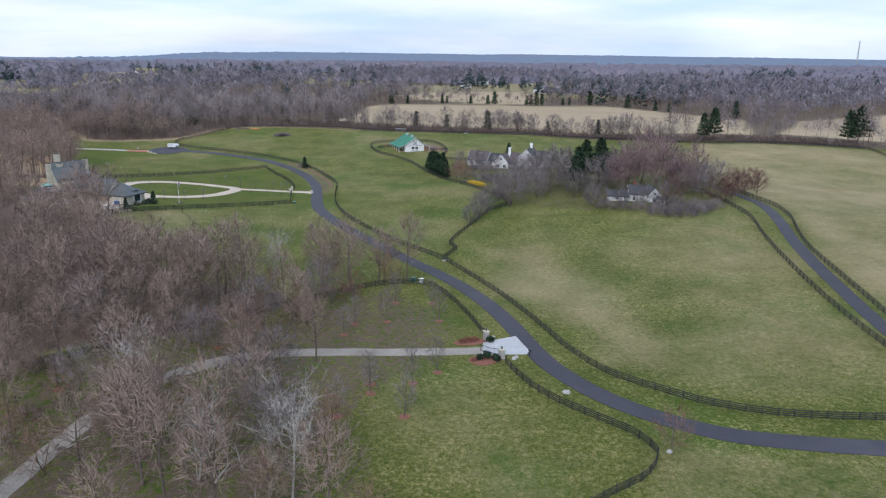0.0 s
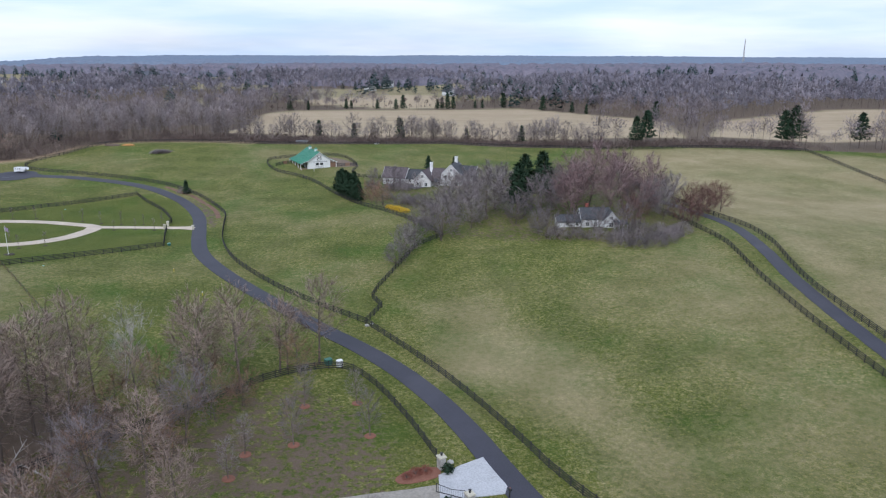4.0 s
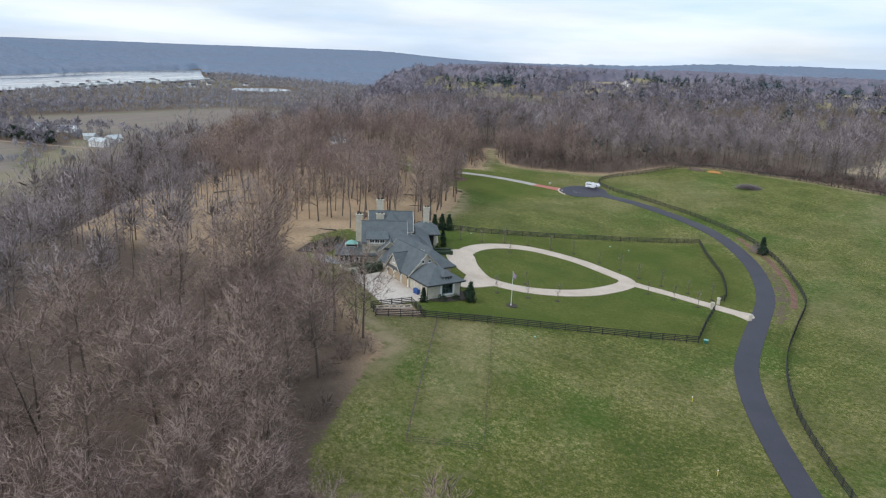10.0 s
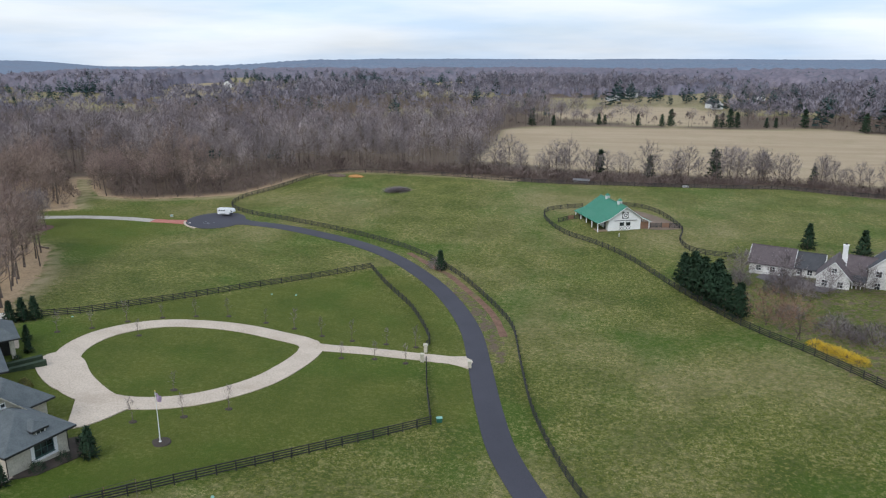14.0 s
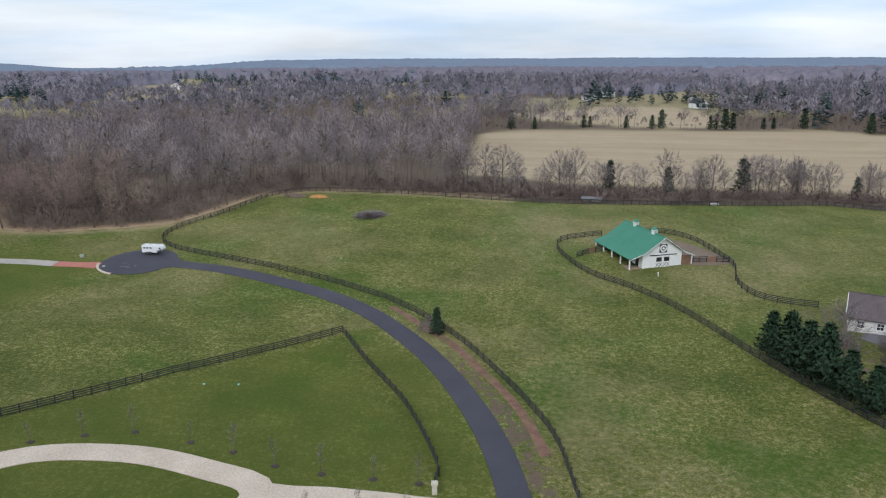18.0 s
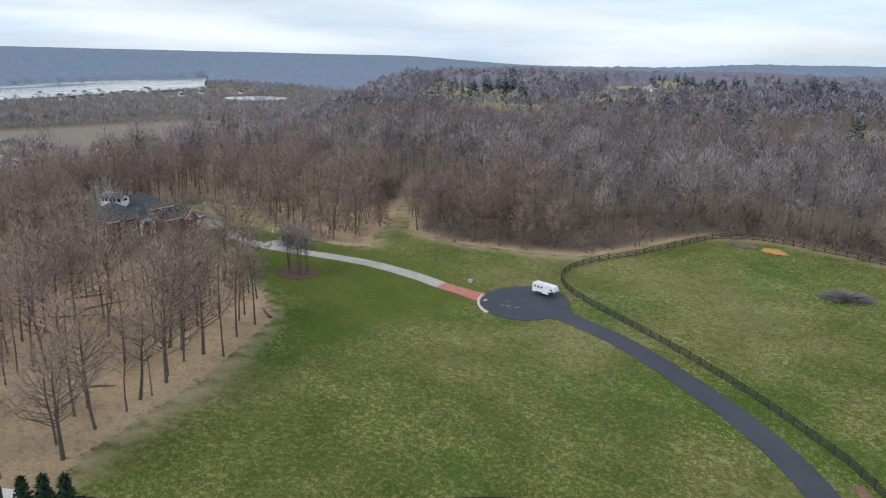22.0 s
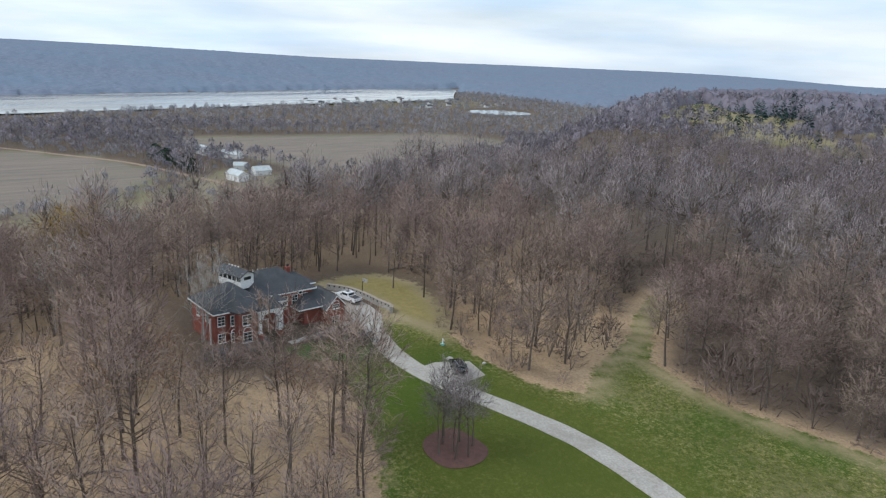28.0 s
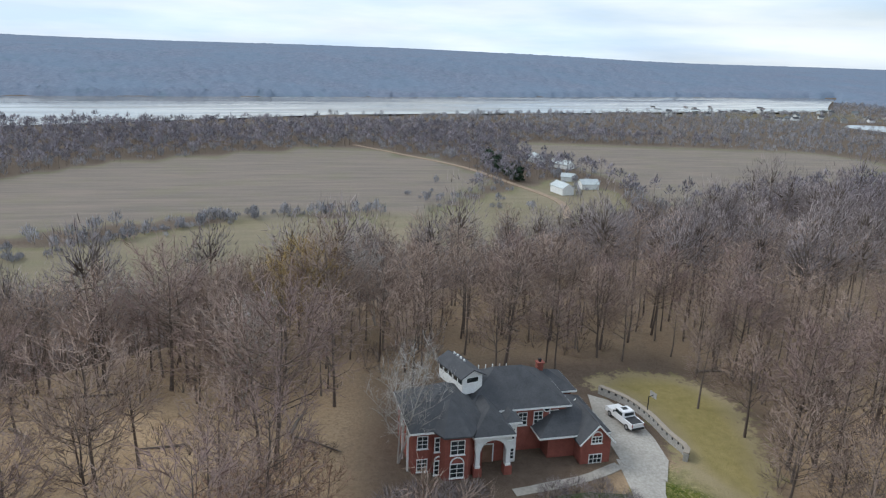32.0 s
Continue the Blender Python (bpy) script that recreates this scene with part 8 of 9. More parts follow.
# lawn green darkened so that the shade lies in the base colour
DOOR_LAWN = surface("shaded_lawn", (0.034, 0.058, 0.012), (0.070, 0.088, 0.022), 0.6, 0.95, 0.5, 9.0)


def brick_house_grounds():
    park = [(-225.4, 331.2), (-222, 335.4), (-226.2, 337), (-231, 336.9), (-237, 336), (-241.4, 333.6), (-243, 331.2), (-237, 330.6), (-231, 330.8)]
    patch("parking_court", park, DRIVE, "pale concrete parking court beside the garage", "paving", 0.11, 4)
    patch("parking_bay", [(-196.5, 336.4), (-197.5, 341.6), (-202.6, 341.8), (-204.4, 336.4), (-203.6, 333.4), (-198, 333.6)], DRIVE, "pale concrete parking bay beside the drive", "paving", 0.10, 3)
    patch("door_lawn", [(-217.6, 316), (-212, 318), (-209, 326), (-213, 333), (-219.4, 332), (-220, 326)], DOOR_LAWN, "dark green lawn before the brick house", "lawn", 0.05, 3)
    ribbon("path", [(-225.2, 330.6), (-222.6, 326.2), (-220.6, 320.6), (-219.6, 317.4)], 1.4, DRIVE, "narrow concrete path to the front steps", "path", 0.07)
    # curved retaining wall with balusters
    line = curve([(-243.6, 333.0), (-240, 336), (-235.7, 337.7), (-231, 338.6), (-227.6, 339.6), (-226.2, 339)], 1.1)
    x0, y0 = line[0]
    z0 = height(x0, y0)
    e = thing("retaining_wall", x0, y0, 0, "curved tan block retaining wall with a row of posts", "wall", z=z0)
    for a, b in zip(line, line[1:]):
        mx, my = (a[0] + b[0]) / 2, (a[1] + b[1]) / 2
        turn = math.degrees(math.atan2(b[1] - a[1], b[0] - a[0]))
        n = math.hypot(b[0] - a[0], b[1] - a[1])
        z = height(mx, my) - z0
        part("wall_block", box(mx - x0, my - y0, z - 0.4, n + 0.08, 0.6, 1.5, turn), GREY_STONE, e)
        part("coping", box(mx - x0, my - y0, z + 1.1, n + 0.08, 0.68, 0.12, turn), surface("tan_coping", (0.27, 0.23, 0.185), (0.36, 0.31, 0.25), 0.8, 0.9) if "tan_coping" not in bpy.data.materials else bpy.data.materials["tan_coping"], e)
        part("wall_post", box(mx - x0, my - y0, z + 0.78, 0.34, 0.7, 0.3, turn, 0.04), BLACK_METAL, e)
    hoop = thing("basketball_hoop", -236.6, 337.6, 200, "basketball hoop with a pale backboard beside the court", "hoop")
    part("pole", tube((0, 0, -0.1), (0, 0, 3.2), 0.08, 0.07, 8), BLACK_METAL, hoop)
    part("backboard", box(0, -0.7, 2.85, 1.3, 0.06, 0.8), GREY_STONE, hoop)
    part("arm", tube((0, 0, 3.1), (0, -0.7, 3.2), 0.05, 0.05, 6), BLACK_METAL, hoop)
    part("rim", merged(*[tube((0.22 * math.cos(a), -1.0 + 0.22 * math.sin(a), 3.05), (0.22 * math.cos(a + 0.63), -1.0 + 0.22 * math.sin(a + 0.63), 3.05), 0.02, 0.02, 4) for a in np.arange(0, 6.28, 0.628).tolist()]), BRICK, hoop)
    orn = thing("water_pump", -209.9, 340.9, 30, "small pale blue pump beside the drive", "pump")
    part("base", box(0, 0, -0.1, 0.7, 0.5, 0.4, cut=0.06), COPPER, orn)
    part("stem", tube((0, 0, 0.3), (0, 0, 1.2), 0.1, 0.08, 8), WHITE_PAINT, orn)
    part("handle", tube((0, 0, 1.1), (0.35, 0, 0.8), 0.03, 0.03, 5), WHITE_PAINT, orn)
    mk = thing("marker_stone", -153.6, 350.4, 20, "small pale stone marker on the verge", "marker")
    part("slab", box(0, 0, -0.1, 0.9, 0.5, 0.75, cut=0.08), STONE_ROCK, mk)
    part("plate", box(0, -0.26, 0.25, 0.5, 0.03, 0.3), COPPER, mk)
    shrub = twig_dome(14, 2.2, 2.0, 700, 0.035, 0.7, 10)
    plant("shrub", shrub, (BARK, TWIG), "leafless shrub before the brick house", "shrub", "foundation shrubs", [(-219.8, 324.4, 0, 1.0), (-220.6, 327.4, 50, 0.8), (-218.6, 321.6, 90, 1.2), (-218.4, 312.6, 20, 1.2), (-217.6, 309.6, 80, 1.3), (-218, 306.4, 140, 1.1), (-216.2, 326.4, 30, 1.5), (-215.4, 329.2, 200, 1.3), (-217.4, 329.8, 110, 1.0), (-214.6, 308.4, 60, 1.6), (-214.8, 304.2, 170, 1.7)], ("stem", "crown"))


brick_house_grounds()

# ---------------------------------------------------------------- vehicles


def shell(profile, half, tuck=0.1, top=1.0):
    """A body from a side outline (y, z): its upper edge drawn in by tuck."""
    zs = [z for _, z in profile]
    lo, hi = min(zs), max(zs)
    n = len(profile)
    v = []
    for s in (-1, 1):
        for y, z in profile:
            w = half - tuck * max(0.0, (z - lo) / (hi - lo) - 0.55) / 0.45
            v.append((s * w, y, z))
    return v, [tuple(range(n)), tuple(range(2 * n - 1, n - 1, -1))] + [(i, i + n, (i + 1) % n + n, (i + 1) % n) for i in range(n)]


def wheels(e, spots, r, w):
    for x, y in spots:
        t = part("wheel", tube((x - w / 2, y, r), (x + w / 2, y, r), r, r, 16), BLACK_METAL, e, "black rubber tyre")
        part("rim", tube((x - w / 2 - 0.01, y, r), (x + w / 2 + 0.01, y, r), r * 0.58, r * 0.58, 10), surface("alloy", (0.4, 0.4, 0.41), (0.5, 0.5, 0.51), 1.0, 0.35, 0.0, metal=1.0) if "alloy" not in bpy.data.materials else bpy.data.materials["alloy"], t)


def car_paint(name, c):
    m = surface(name, c, tuple(v * 1.05 for v in c), 0.5, 0.25, 0.0)
    m.node_tree.nodes["Principled BSDF"].inputs["Coat Weight"].default_value = 0.6
    return m


def pickup(x, y, turn):
    e = thing("pickup_truck", x, y, turn, "white crew-cab pickup truck with a black bed", "truck", z=height(x, y) + 0.14)
    paint = car_paint("white_car_paint", (0.75, 0.75, 0.76))
    part("body", shell([(-2.95, 0.5), (2.9, 0.5), (2.95, 1.0), (2.75, 1.15), (1.55, 1.22), (0.75, 1.9), (-0.85, 1.92), (-1.0, 1.25), (-2.95, 1.25)], 0.99, 0.16), paint, e)
    part("bed_liner", box(0, -1.98, 1.2, 1.62, 1.8, 0.07), BLACK_METAL, e)
    part("tailgate", box(0, -2.94, 0.75, 1.7, 0.08, 0.55), paint, e)
    part("windscreen", ([(-0.72, 1.5, 1.28), (0.72, 1.5, 1.28), (0.66, 0.82, 1.86), (-0.66, 0.82, 1.86)], [(0, 1, 2, 3)]), GLASS, e)
    part("rear_window", box(0, -0.94, 1.38, 1.4, 0.05, 0.42), GLASS, e)
    for s in (-1, 1):
        part("side_window", box(s * 0.93, 0.0, 1.36, 0.09, 1.4, 0.42), GLASS, e)
        part("headlight", box(s * 0.72, 2.9, 0.82, 0.36, 0.1, 0.2), GLASS, e)
        part("tail_light", box(s * 0.9, -2.95, 0.85, 0.16, 0.08, 0.4), BRICK, e)
        part("mirror", box(s * 1.1, 0.85, 1.25, 0.22, 0.12, 0.24), BLACK_METAL, e)
    part("bumper", box(0, 2.98, 0.48, 1.9, 0.16, 0.24), BLACK_METAL, e)
    part("bumper", box(0, -3.02, 0.5, 1.8, 0.16, 0.2), BLACK_METAL, e)
    part("sunroof", box(0, 0.1, 1.925, 0.8, 0.7, 0.02), GLASS, e)
    wheels(e, [(s * 0.88, y0) for s in (-1, 1) for y0 in (1.85, -1.9)], 0.42, 0.28)


def suv(x, y, turn):
    e = thing("suv", x, y, turn, "black four-door sport utility parked by the drive", "car", z=height(x, y) + 0.14)
    e.scale = (0.92, 0.92, 0.92)
    paint = car_paint("black_car_paint", (0.018, 0.018, 0.02))
    part("body", shell([(-2.5, 0.45), (2.45, 0.45), (2.5, 0.95), (2.3, 1.12), (1.2, 1.18), (0.5, 1.78), (-1.9, 1.8), (-2.4, 1.25), (-2.5, 1.0)], 0.97, 0.18), paint, e)
    part("windscreen", ([(-0.7, 1.15, 1.22), (0.7, 1.15, 1.22), (0.62, 0.55, 1.74), (-0.62, 0.55, 1.74)], [(0, 1, 2, 3)]), GLASS, e)
    part("rear_window", box(0, -2.2, 1.32, 1.3, 0.1, 0.36), GLASS, e)
    for s in (-1, 1):
        part("side_window", box(s * 0.9, -0.6, 1.28, 0.08, 2.2, 0.38), GLASS, e)
        part("headlight", box(s * 0.7, 2.42, 0.78, 0.34, 0.12, 0.18), WHITE_PAINT, e)
        part("tail_light", box(s * 0.82, -2.48, 0.85, 0.2, 0.08, 0.35), BRICK, e)
        part("mirror", box(s * 1.04, 0.75, 1.16, 0.2, 0.1, 0.18), paint, e)
        part("roof_rail", box(s * 0.62, -0.7, 1.79, 0.05, 2.0, 0.06), bpy.data.materials["alloy"] if "alloy" in bpy.data.materials else BLACK_METAL, e)
    part("bumper", box(0, 2.5, 0.42, 1.8, 0.14, 0.22), BLACK_METAL, e)
    wheels(e, [(s * 0.86, y0) for s in (-1, 1) for y0 in (1.5, -1.5)], 0.38, 0.25)


def trailer(x, y, turn):
    e = thing("horse_trailer", x, y, turn, "white gooseneck horse trailer on the turning circle", "trailer", z=height(x, y) + 0.16)
    e.scale = (0.82, 0.82, 0.82)
    paint = car_paint("white_trailer_paint", (0.74, 0.75, 0.76))
    part("body", shell([(-2.7, 0.55), (2.0, 0.55), (2.0, 1.35), (3.6, 1.35), (3.75, 1.7), (3.3, 2.55), (2.9, 2.7), (-2.7, 2.7)], 1.12, 0.1), paint, e)
    part("roof_panel", box(0, 0.1, 2.7, 2.0, 5.4, 0.06, cut=0.1), paint, e)
    for y0 in (-1.9, -0.9, 0.1):
        for s in (-1, 1):
            w = part("side_window", box(s * 1.11, y0, 1.75, 0.06, 0.55, 0.42), GLASS, e)
    for s in (-1, 1):
        part("door", box(s * 1.12, 1.35, 0.7, 0.05, 0.8, 1.7), paint, e)
        part("nose_window", box(s * 1.1, 2.9, 1.75, 0.06, 0.6, 0.35), GLASS, e)
        part("nose_panel", box(s * 1.06, 3.25, 1.4, 0.12, 0.7, 0.3), BLACK_METAL, e)
        part("fender", box(s * 1.2, -0.5, 0.62, 0.24, 1.9, 0.16, cut=0.05), BLACK_METAL, e)
        part("tail_light", box(s * 0.95, -2.72, 0.8, 0.14, 0.05, 0.3), BRICK, e)
    part("vent", box(0, -1.4, 2.76, 0.4, 0.4, 0.1, cut=0.05), WHITE_PAINT, e)
    part("vent", box(0, 0.6, 2.76, 0.4, 0.4, 0.1, cut=0.05), WHITE_PAINT, e)
    part("coupler", merged(tube((0, 3.1, 1.4), (0, 3.1, 0.7), 0.07, 0.07, 8), box(0, 2.35, 0.62, 0.5, 0.5, 0.4)), BLACK_METAL, e)
    for s in (-0.6, 0.6):
        part("jack_leg", tube((s, 2.1, 1.0), (s, 2.1, -0.15), 0.06, 0.05, 6), BLACK_METAL, e)
    wheels(e, [(s * 1.0, y0) for s in (-1, 1) for y0 in (-0.95, -0.05)], 0.36, 0.24)


pickup(-235.2, 334.1, 109)
suv(-200.4, 338.4, 76)
trailer(-138.0, 354.7, -92)


def turning_circle_details():
    # pale kerb along the circle's south-west side, and faint chalk marks
    pts = [(-138.4 + 8.9 * math.cos(a), 348.8 + 9.5 * math.sin(a)) for a in np.linspace(radians(196), radians(258), 14).tolist()]
    ribbon("kerb", pts, 0.55, CONCRETE, "pale concrete kerb edging the turning circle", "kerb", lift=0.2)
    chalk = surface("chalk", (0.30, 0.30, 0.32), (0.42, 0.42, 0.44), 2.0, 0.95, 0.0)
    for k, (x, y, n, turn) in enumerate(((-144.4, 352.6, 1.6, 20), (-143.2, 353.4, 1.2, -30), (-142.0, 353.0, 0.9, 60), (-139.8, 344.6, 2.2, 40), (-138.6, 344.0, 1.4, -15), (-137.6, 345.2, 1.2, 80), (-141.0, 347.0, 1.0, 10))):
        tagged(part("road_marking", box(x, y, height(-138.4, 348.8) + 0.13, n, 0.10, 0.012, turn), chalk), "faint pale chalk stroke on the asphalt", "marking", "chalk marks", kind="structure")


turning_circle_details()


def verge_mulch():
    straw = surface("russet_pine_straw", (0.100, 0.052, 0.034), (0.215, 0.120, 0.078), 0.7, 0.95, 0.6, 6.0, stain=(0.10, 0.11, 0.03))
    ribbon("mulch_bed", [(-45.9, 276), (-48.4, 286), (-52.3, 295.5), (-56.2, 302.6), (-61.2, 311.4), (-68, 319.6), (-74.4, 327.2)], 1.5, straw, "ragged strip of russet pine straw along the lane fence", "mulch", 0.03)


verge_mulch()

# ---------------------------------------------------------------- small things in the fields


def field_things():
    r = np.random.RandomState(3)
    gm = surface("green_enamel", (0.02, 0.10, 0.07), (0.03, 0.14, 0.10), 1.0, 0.5, 0.1)
    t = thing("transformer_box", -7.4, 161.8, 30, "green metal transformer box by the fence", "utility box", "utility boxes")
    part("cabinet", box(0, 0, -0.1, 1.2, 1.0, 1.0, cut=0.04), gm, t)
    part("lid", box(0, -0.02, 0.9, 1.26, 1.06, 0.12, cut=0.05), gm, t)
    t = thing("utility_cabinet", -5.4, 160.9, 30, "white utility cabinet by the fence", "utility box", "utility boxes")
    part("cabinet", box(0, 0, -0.1, 1.0, 0.8, 1.15, cut=0.04), WHITE_PAINT, t)
    part("lid", box(0, 0, 1.05, 1.08, 0.88, 0.1, cut=0.05), WHITE_PAINT, t)
    t = thing("transformer_box", -52.9, 240.2, 20, "small green utility box at the fence corner", "utility box", "utility boxes")
    part("cabinet", box(0, 0, -0.1, 0.8, 0.6, 0.7, cut=0.03), gm, t)
    part("lid", box(0, 0, 0.6, 0.86, 0.66, 0.08, cut=0.04), COPPER, t)
    yel = surface("yellow_marker", (0.55, 0.40, 0.03), (0.65, 0.48, 0.05), 1.0, 0.6, 0.0)
    for x, y in ((-45.5, 213.4), (-132.8, 358.6), (-35.5, 196)):
        m = thing("marker_post", x, y, 0, "short yellow plastic marker post", "post", "marker posts")
        part("stem", tube((0, 0, -0.1), (0, 0, 0.8), 0.06, 0.06, 6), yel, m)
        part("cap", lathe([(0.09, 0.8), (0.09, 0.9), (0.03, 0.95)], 8), WHITE_PAINT, m)
    # heaps by the back fence
    brush = twig_dome(16, 1.1, 1.0, 900, 0.07, 0.75, 16)
    e = thing("brush_pile", -89.9, 385.5, 20, "low grey heap of cut brush", "brush pile")
    e.scale = (4.2, 2.6, 1.3)
    part("stem_mass", tri_mesh("stem_mass", *brush[0], BARK), None, e)
    part("twig_mass", tri_mesh("twig_mass", *brush[1], TWIG), None, e)
    v, f = [], []
    for nm, x, y, sx, sy, sz, mat, lab in (("earth_mound", -110.2, 407.2, 3.2, 1.4, 0.8, surface("orange_clay", (0.36, 0.17, 0.05), (0.48, 0.25, 0.09), 0.8, 0.95, 0.6), "heap of orange clay at the fence"), ("earth_mound", -118, 409, 4.2, 1.6, 0.9, surface("root_heap", (0.085, 0.060, 0.045), (0.170, 0.125, 0.092), 0.9, 0.95, 0.8), "long brown heap of earth and roots")):
        bm = bmesh.new()
        bmesh.ops.create_icosphere(bm, subdivisions=3, radius=1.0)
        for p in bm.verts:
            k = 1 + 0.35 * noise.noise(p.co * 2.2 + Vector((x, y, 0)))
            p.co = Vector((p.co.x * sx * k, p.co.y * sy * k, max(-0.2, p.co.z * sz * k)))
        me = bpy.data.meshes.new(nm)
        bm.to_mesh(me)
        bm.free()
        me.materials.append(mat)
        ob = tagged(new(nm, me), lab, "heap", "earth heaps")
        ob.matrix_basis = pose(x, y, height(x, y), 0, 0, -14)
    tr = thing("run_in_shed", -27.6, 404.4, -8, "low pale metal feeder by the back fence", "feeder")
    part("roof", sheet([[(-3, -1, 1.1), (3, -1, 1.1), (3, 1, 1.5), (-3, 1, 1.5)]], 0.08), bpy.data.materials["alloy"], tr)
    for x in (-2.8, 0, 2.8):
        part("post", box(x, -0.9, -0.1, 0.14, 0.14, 1.15), DARK_WOOD, tr)
        part("post", box(x, 0.9, -0.1, 0.14, 0.14, 1.55), DARK_WOOD, tr)
    part("trough", box(0, 0, 0.2, 5.4, 0.7, 0.5), GREY_STONE, tr)
    b = thing("hay_feeder", 9.1, 409.9, 10, "low white trough by the back fence", "trough")
    part("basin", merged(box(0, -0.4, 0, 2.2, 0.1, 0.55), box(0, 0.4, 0, 2.2, 0.1, 0.55), box(-1.05, 0, 0, 0.1, 0.9, 0.55), box(1.05, 0, 0, 0.1, 0.9, 0.55), box(0, 0, 0.1, 2.1, 0.8, 0.06)), WHITE_PAINT, b)
    # mast far off
    t = thing("radio_mast", 1178, 2199, 0, "slim grey lattice radio mast on the horizon", "mast")
    for k in range(3):
        a = k * 2.094
        part("leg", tube((3 * math.cos(a), 3 * math.sin(a), 0), (0.6 * math.cos(a), 0.6 * math.sin(a), 78), 0.7, 0.5, 5), GREY_STONE, t)
    for z in range(6, 78, 8):
        w = 3 - 2.4 * z / 78
        part("brace", merged(*[tube((w * math.cos(a), w * math.sin(a), z), (w * math.cos(a + 2.094), w * math.sin(a + 2.094), z + 4), 0.25, 0.25, 4) for a in (0, 2.094, 4.189)]), GREY_STONE, t)


field_things()

# ---------------------------------------------------------------- far houses, the farm in the valley and the river town


def far_houses():
    r = np.random.RandomState(17)
    roofs = [DARK_SHINGLE, BROWN_SHINGLE, SLATE]

    def house(x, y, w, d, h, roof, label, group, wall=None, turn=None):
        e = thing("distant_house", x, y, r.uniform(0, 180) if turn is None else turn, label, "house", group)
        block(e, "wall", -w / 2, w / 2, -d / 2, d / 2, -1, h, wall or SIDING)
        gable(e, -w / 2, w / 2, -d / 2, d / 2, h, h + d * 0.32, "x", roof, wall or SIDING, 0.4, 0.25)
        return e

    spots = [(105.6, 844), (44.5, 902), (220, 1210), (-637, 951), (304, 1256), (94, 790), (279, 1440), (-312, 1500), (696, 1385), (160, 880), (250, 980), (330, 870), (420, 990),
             (500, 1100), (-220, 930), (-60, 1000), (0, 1130), (120, 1090), (-420, 980), (-300, 1120), (560, 900), (640, 1020), (380, 760), (20, 860), (-500, 1090), (180, 1010)]
    for x, y in spots:
        house(x + r.uniform(-8, 8), y, r.uniform(10, 17), r.uniform(7, 10), r.uniform(3.2, 5.5), roofs[r.randint(3)], "pale house among distant trees", "distant houses")
    for x, y, w, d, h, t in ((-640, 413, 16, 9, 5, 20), (-660, 436, 13, 9, 4, 100), (-778, 419, 16, 10, 4.5, 15), (-751, 436, 18, 9, 4, 40), (-690, 428, 10, 7, 3.5, 70)):
        house(x, y, w, d, h, surface("weathered_tin", (0.40, 0.44, 0.44), (0.54, 0.57, 0.57), 0.4, 0.5, 0.1) if "weathered_tin" not in bpy.data.materials else bpy.data.materials["weathered_tin"], "white farm building with a pale tin roof in the valley", "valley farm", WHITE_PAINT, t)
    for i in range(48):
        x, y = r.uniform(-1600, -1290), r.uniform(720, 1150)
        if not inside(TOWN, x, y):
            continue
        house(x, y, r.uniform(8, 13), r.uniform(6, 9), r.uniform(2.8, 4.2), roofs[r.randint(3)], "small pale house in the river town", "river town", GREY_STONE if i % 2 else None)
    # boat sheds along the shore
    for i in range(16):
        t = i / 15
        y = 640 + 470 * t
        x = float(near_bank(y)) - 14
        e = thing("boat_dock", x, y, 75, "long pale roofed boat dock on the river", "dock", "boat docks", z=VALLEY - 0.6)
        part("roof", sheet([[(-15, -4, 3.4), (15, -4, 3.4), (15, 0, 4.6), (-15, 0, 4.6)], [(-15, 0, 4.6), (15, 0, 4.6), (15, 4, 3.4), (-15, 4, 3.4)]], 0.2), bpy.data.materials["weathered_tin"], e)
        part("deck", box(0, 0, 0.1, 30, 8, 0.4), GREY_STONE, e)
        for sx in (-14, 0, 14):
            for sy in (-3.7, 3.7):
                part("post", box(sx, sy, 0.5, 0.4, 0.4, 2.9), GREY_STONE, e)
    # clipped evergreen hedge, lane and trees of the valley farm
    ev = conifer(21, 9, 3.6, 8, 6, 3, 0.03, 1.2, -0.2, 0.5)
    plant("cedar", ev, (BARK, NEEDLE), "dark evergreen in the valley farm's windbreak", "evergreen", "windbreak", [(-768 + 90 * i / 17 + r.uniform(-2, 2), 373 + 16 * i / 17 + r.uniform(-2, 2), r.uniform(0, 360), r.uniform(0.8, 1.3)) for i in range(18)])
    ribbon("farm_lane", [(-850, 255), (-800, 300), (-740, 350), (-676, 380), (-611, 405), (-560, 400)], 5.0, BARE_EARTH, "pale farm lane across the valley", "road", 0.25)
    proto = [crown_far(s + 180, 11 + s, 4.0, 130, 1.15, -0.8) for s in range(3)] + [crown_far(s + 185, 5.5 + s, 4.2, 90, 1.0, -0.8) for s in range(3)]
    hedge = [(-540 + 4 * r.normal() - 30 * t, 200 + 90 * t + 3 * r.normal()) for t in np.linspace(0, 1, 44).tolist()]
    hedge += [(-447 - 90 * t + 4 * r.normal(), 130 + 78 * t + 4 * r.normal()) for t in np.linspace(0, 1, 60).tolist()]
    hedge += [(-700 + 40 * r.normal(), 420 + 22 * r.normal()) for _ in range(46)] + [(-610 + 20 * r.normal(), 350 + 25 * r.normal()) for _ in range(22)]
    joined("hedgerow", proto, (BARK, HAZED_RIVER_TWIG), [(x, y, r.uniform(0, 360), r.uniform(0.4, 0.9)) for x, y in hedge], "leafless hedgerow trees across the valley fields", "hedgerow", r)
    # trees along the near bank of the river
    bx, by = scatter(-1800, -380, -300, 1360, 13.5, r)
    ok = (bx > near_bank(by) + 10) & (bx < bluff(by) - 105)
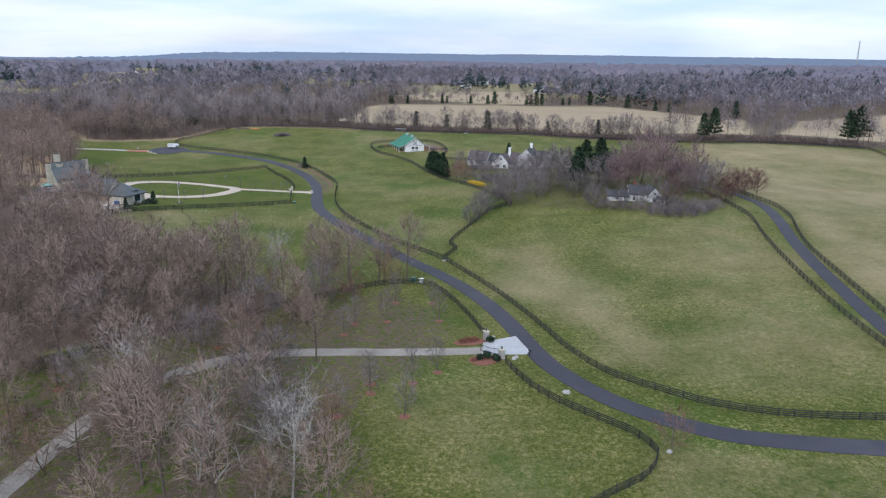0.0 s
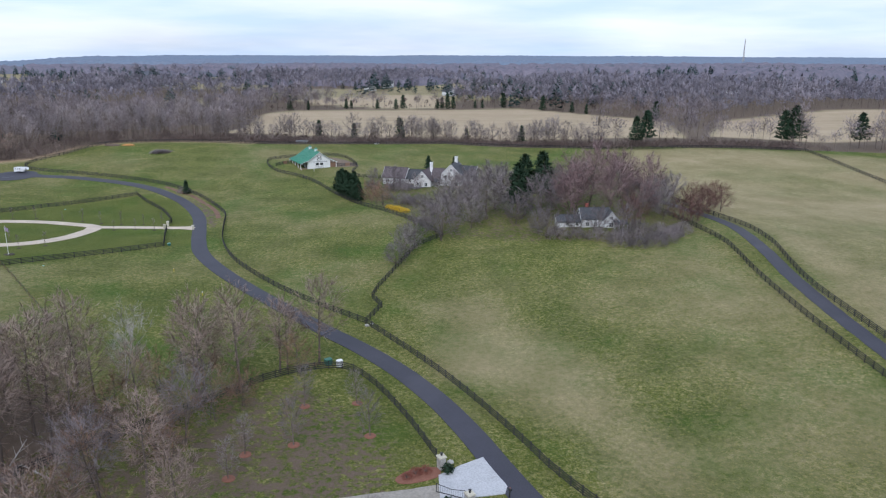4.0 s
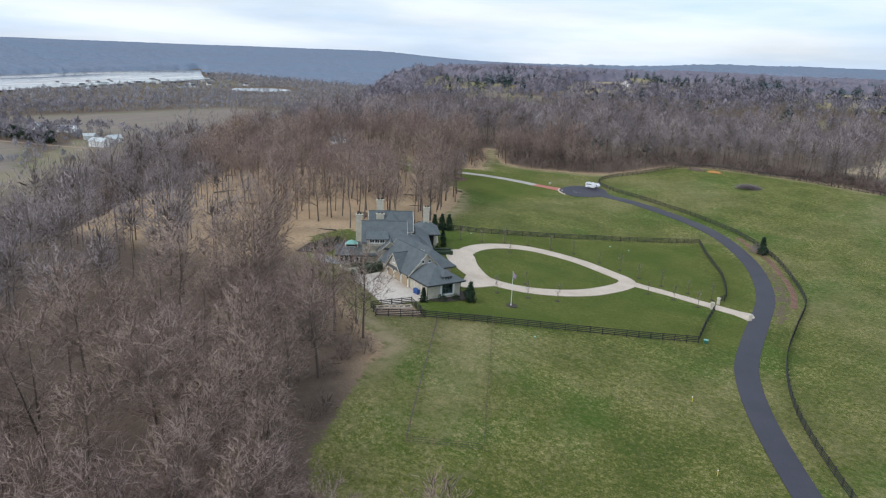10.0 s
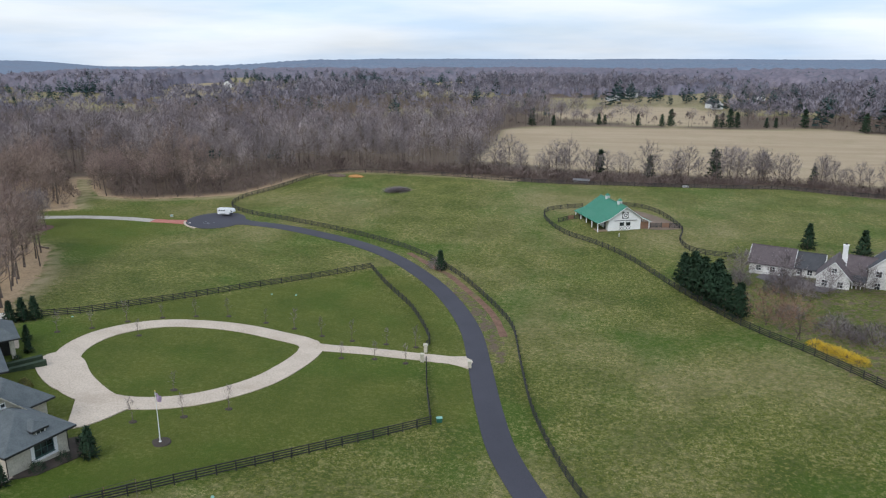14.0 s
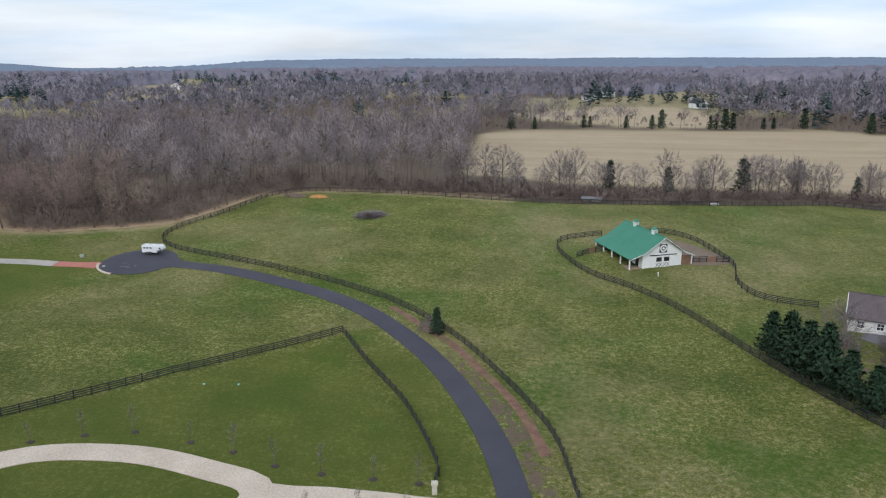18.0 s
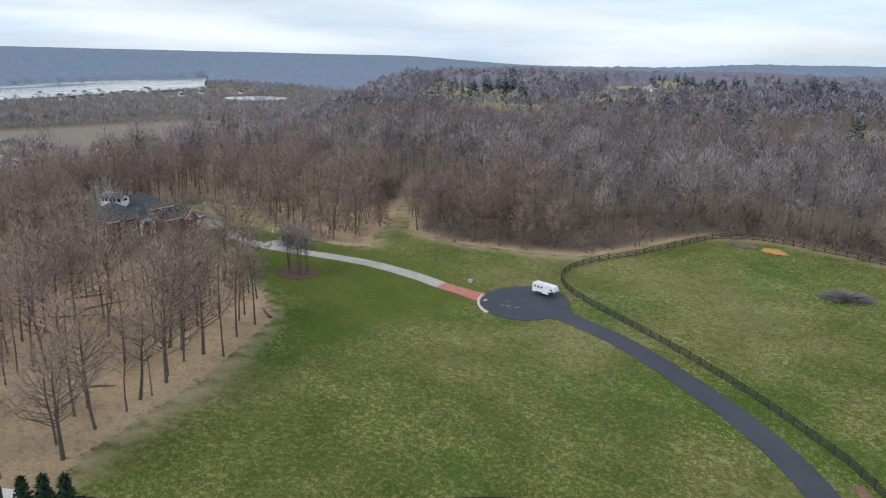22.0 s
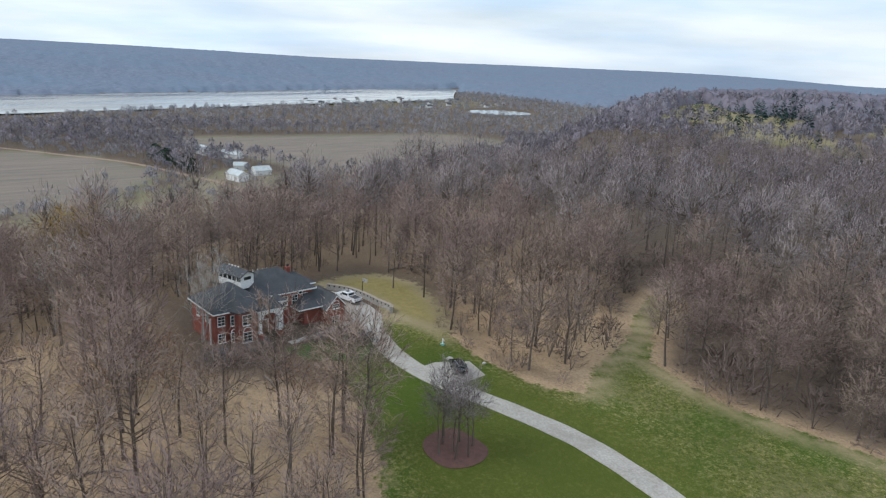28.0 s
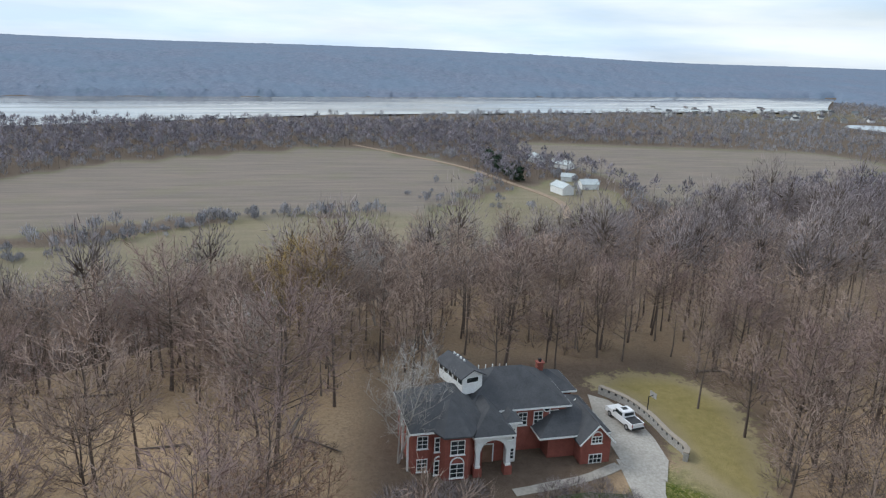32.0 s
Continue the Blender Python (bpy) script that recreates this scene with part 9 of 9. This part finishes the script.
    for poly in PLOUGHED + [VALE]:
        ok &= ~inside(poly, bx, by)
    ok &= (bx > near_bank(by) + 70) | (by > 330) | (r.uniform(size=len(bx)) < 0.22)
    ok &= ~inside(TOWN, bx, by) | (r.uniform(size=len(bx)) < 0.55)
    ok &= (np.hypot(bx + 1209, by - 1020) > 75) & (away([(-850, 255), (-740, 350), (-611, 405)], bx, by, False) > 9) & (np.hypot(bx + 700, by - 425) > 45 + 30 * r.uniform(size=len(bx)))
    bx, by = bx[ok], by[ok]
    front = (by < 560) & (bx > near_bank(by) - 5)
    for some, count, size, label in ((front, 84, 1.25, "leafless trees and brush along the river bank"), (~front, 40, 1.7, "leafless trees round the riverside houses")):
        protos = [crown_far(s + 280, 11 + s, 5.0, count, size, -0.8) for s in range(3)] + [crown_far(s + 285, 6.5, 6.0, count // 2, size, -0.8) for s in range(2)]
        joined("riverside_woods", protos, (BARK, HAZED_RIVER_TWIG), list(zip(bx[some], by[some], r.uniform(0, 360, some.sum()), r.uniform(0.6, 1.1, some.sum()))), label, "woods", r)


far_houses()


def fallen_wood():
    """Dead logs and limbs on the floor of the oak wood and in the orchard."""
    r = np.random.RandomState(29)
    grey = tree_matter("dead_wood", (0.16, 0.13, 0.11), (0.30, 0.26, 0.22))
    geo = [cone((-3.2, 0, 0.2), (0, 0.15, 0.22), 0.22, 0.17, 7), cone((0, 0.15, 0.22), (3.4, -0.1, 0.16), 0.17, 0.07, 6), cone((0.8, 0.1, 0.2), (2.2, 1.1, 0.6), 0.07, 0.02, 4), cone((1.7, 0, 0.2), (3.0, -0.9, 0.5), 0.06, 0.02, 4), cone((-1.6, 0.05, 0.2), (-0.9, 0.9, 0.7), 0.06, 0.02, 4)]
    me = tri_mesh("fallen_log", *pile_up(geo), grey)
    x, y = scatter(-270, -140, 215, 365, 15, r)
    ok = wooded(x, y) & inside(OAKWOOD, x, y) & (r.uniform(size=len(x)) < 0.75)
    for px, py in zip(x[ok].tolist(), y[ok].tolist()):
        ob = tagged(new("fallen_log", me), "grey fallen log on the leaf litter", "log", "fallen logs")
        ob.matrix_basis = pose(px, py, height(px, py) - 0.02, 0, 0, r.uniform(0, 360))
        ob.scale = (r.uniform(0.6, 1.3), r.uniform(0.7, 1.2), r.uniform(0.7, 1.1))
    limb = [cone((0, 0, 0.1), (4.2, 0.6, 1.5), 0.13, 0.04, 5)] + [cone((0.8 * k + 0.6, 0.1 * k, 0.3 + 0.26 * k), (0.8 * k + 1.8, 0.1 * k + (1.3 if k % 2 else -1.2), 0.9 + 0.42 * k), 0.05, 0.012, 4) for k in range(4)]
    me = tri_mesh("fallen_limb", *pile_up(limb), PALE_BARK)
    for px, py, a in ((-29, 76.5, 60), (-26, 80, 110), (-33, 82, 20), (-41, 127, 150), (-47, 130, 75), (-52, 84, 30), (-22, 71, 95)):
        ob = tagged(new("fallen_limb", me), "bleached fallen limb lying under the trees", "dead limb", "fallen limbs")
        ob.matrix_basis = pose(px, py, height(px, py), 0, 0, a)


fallen_wood()
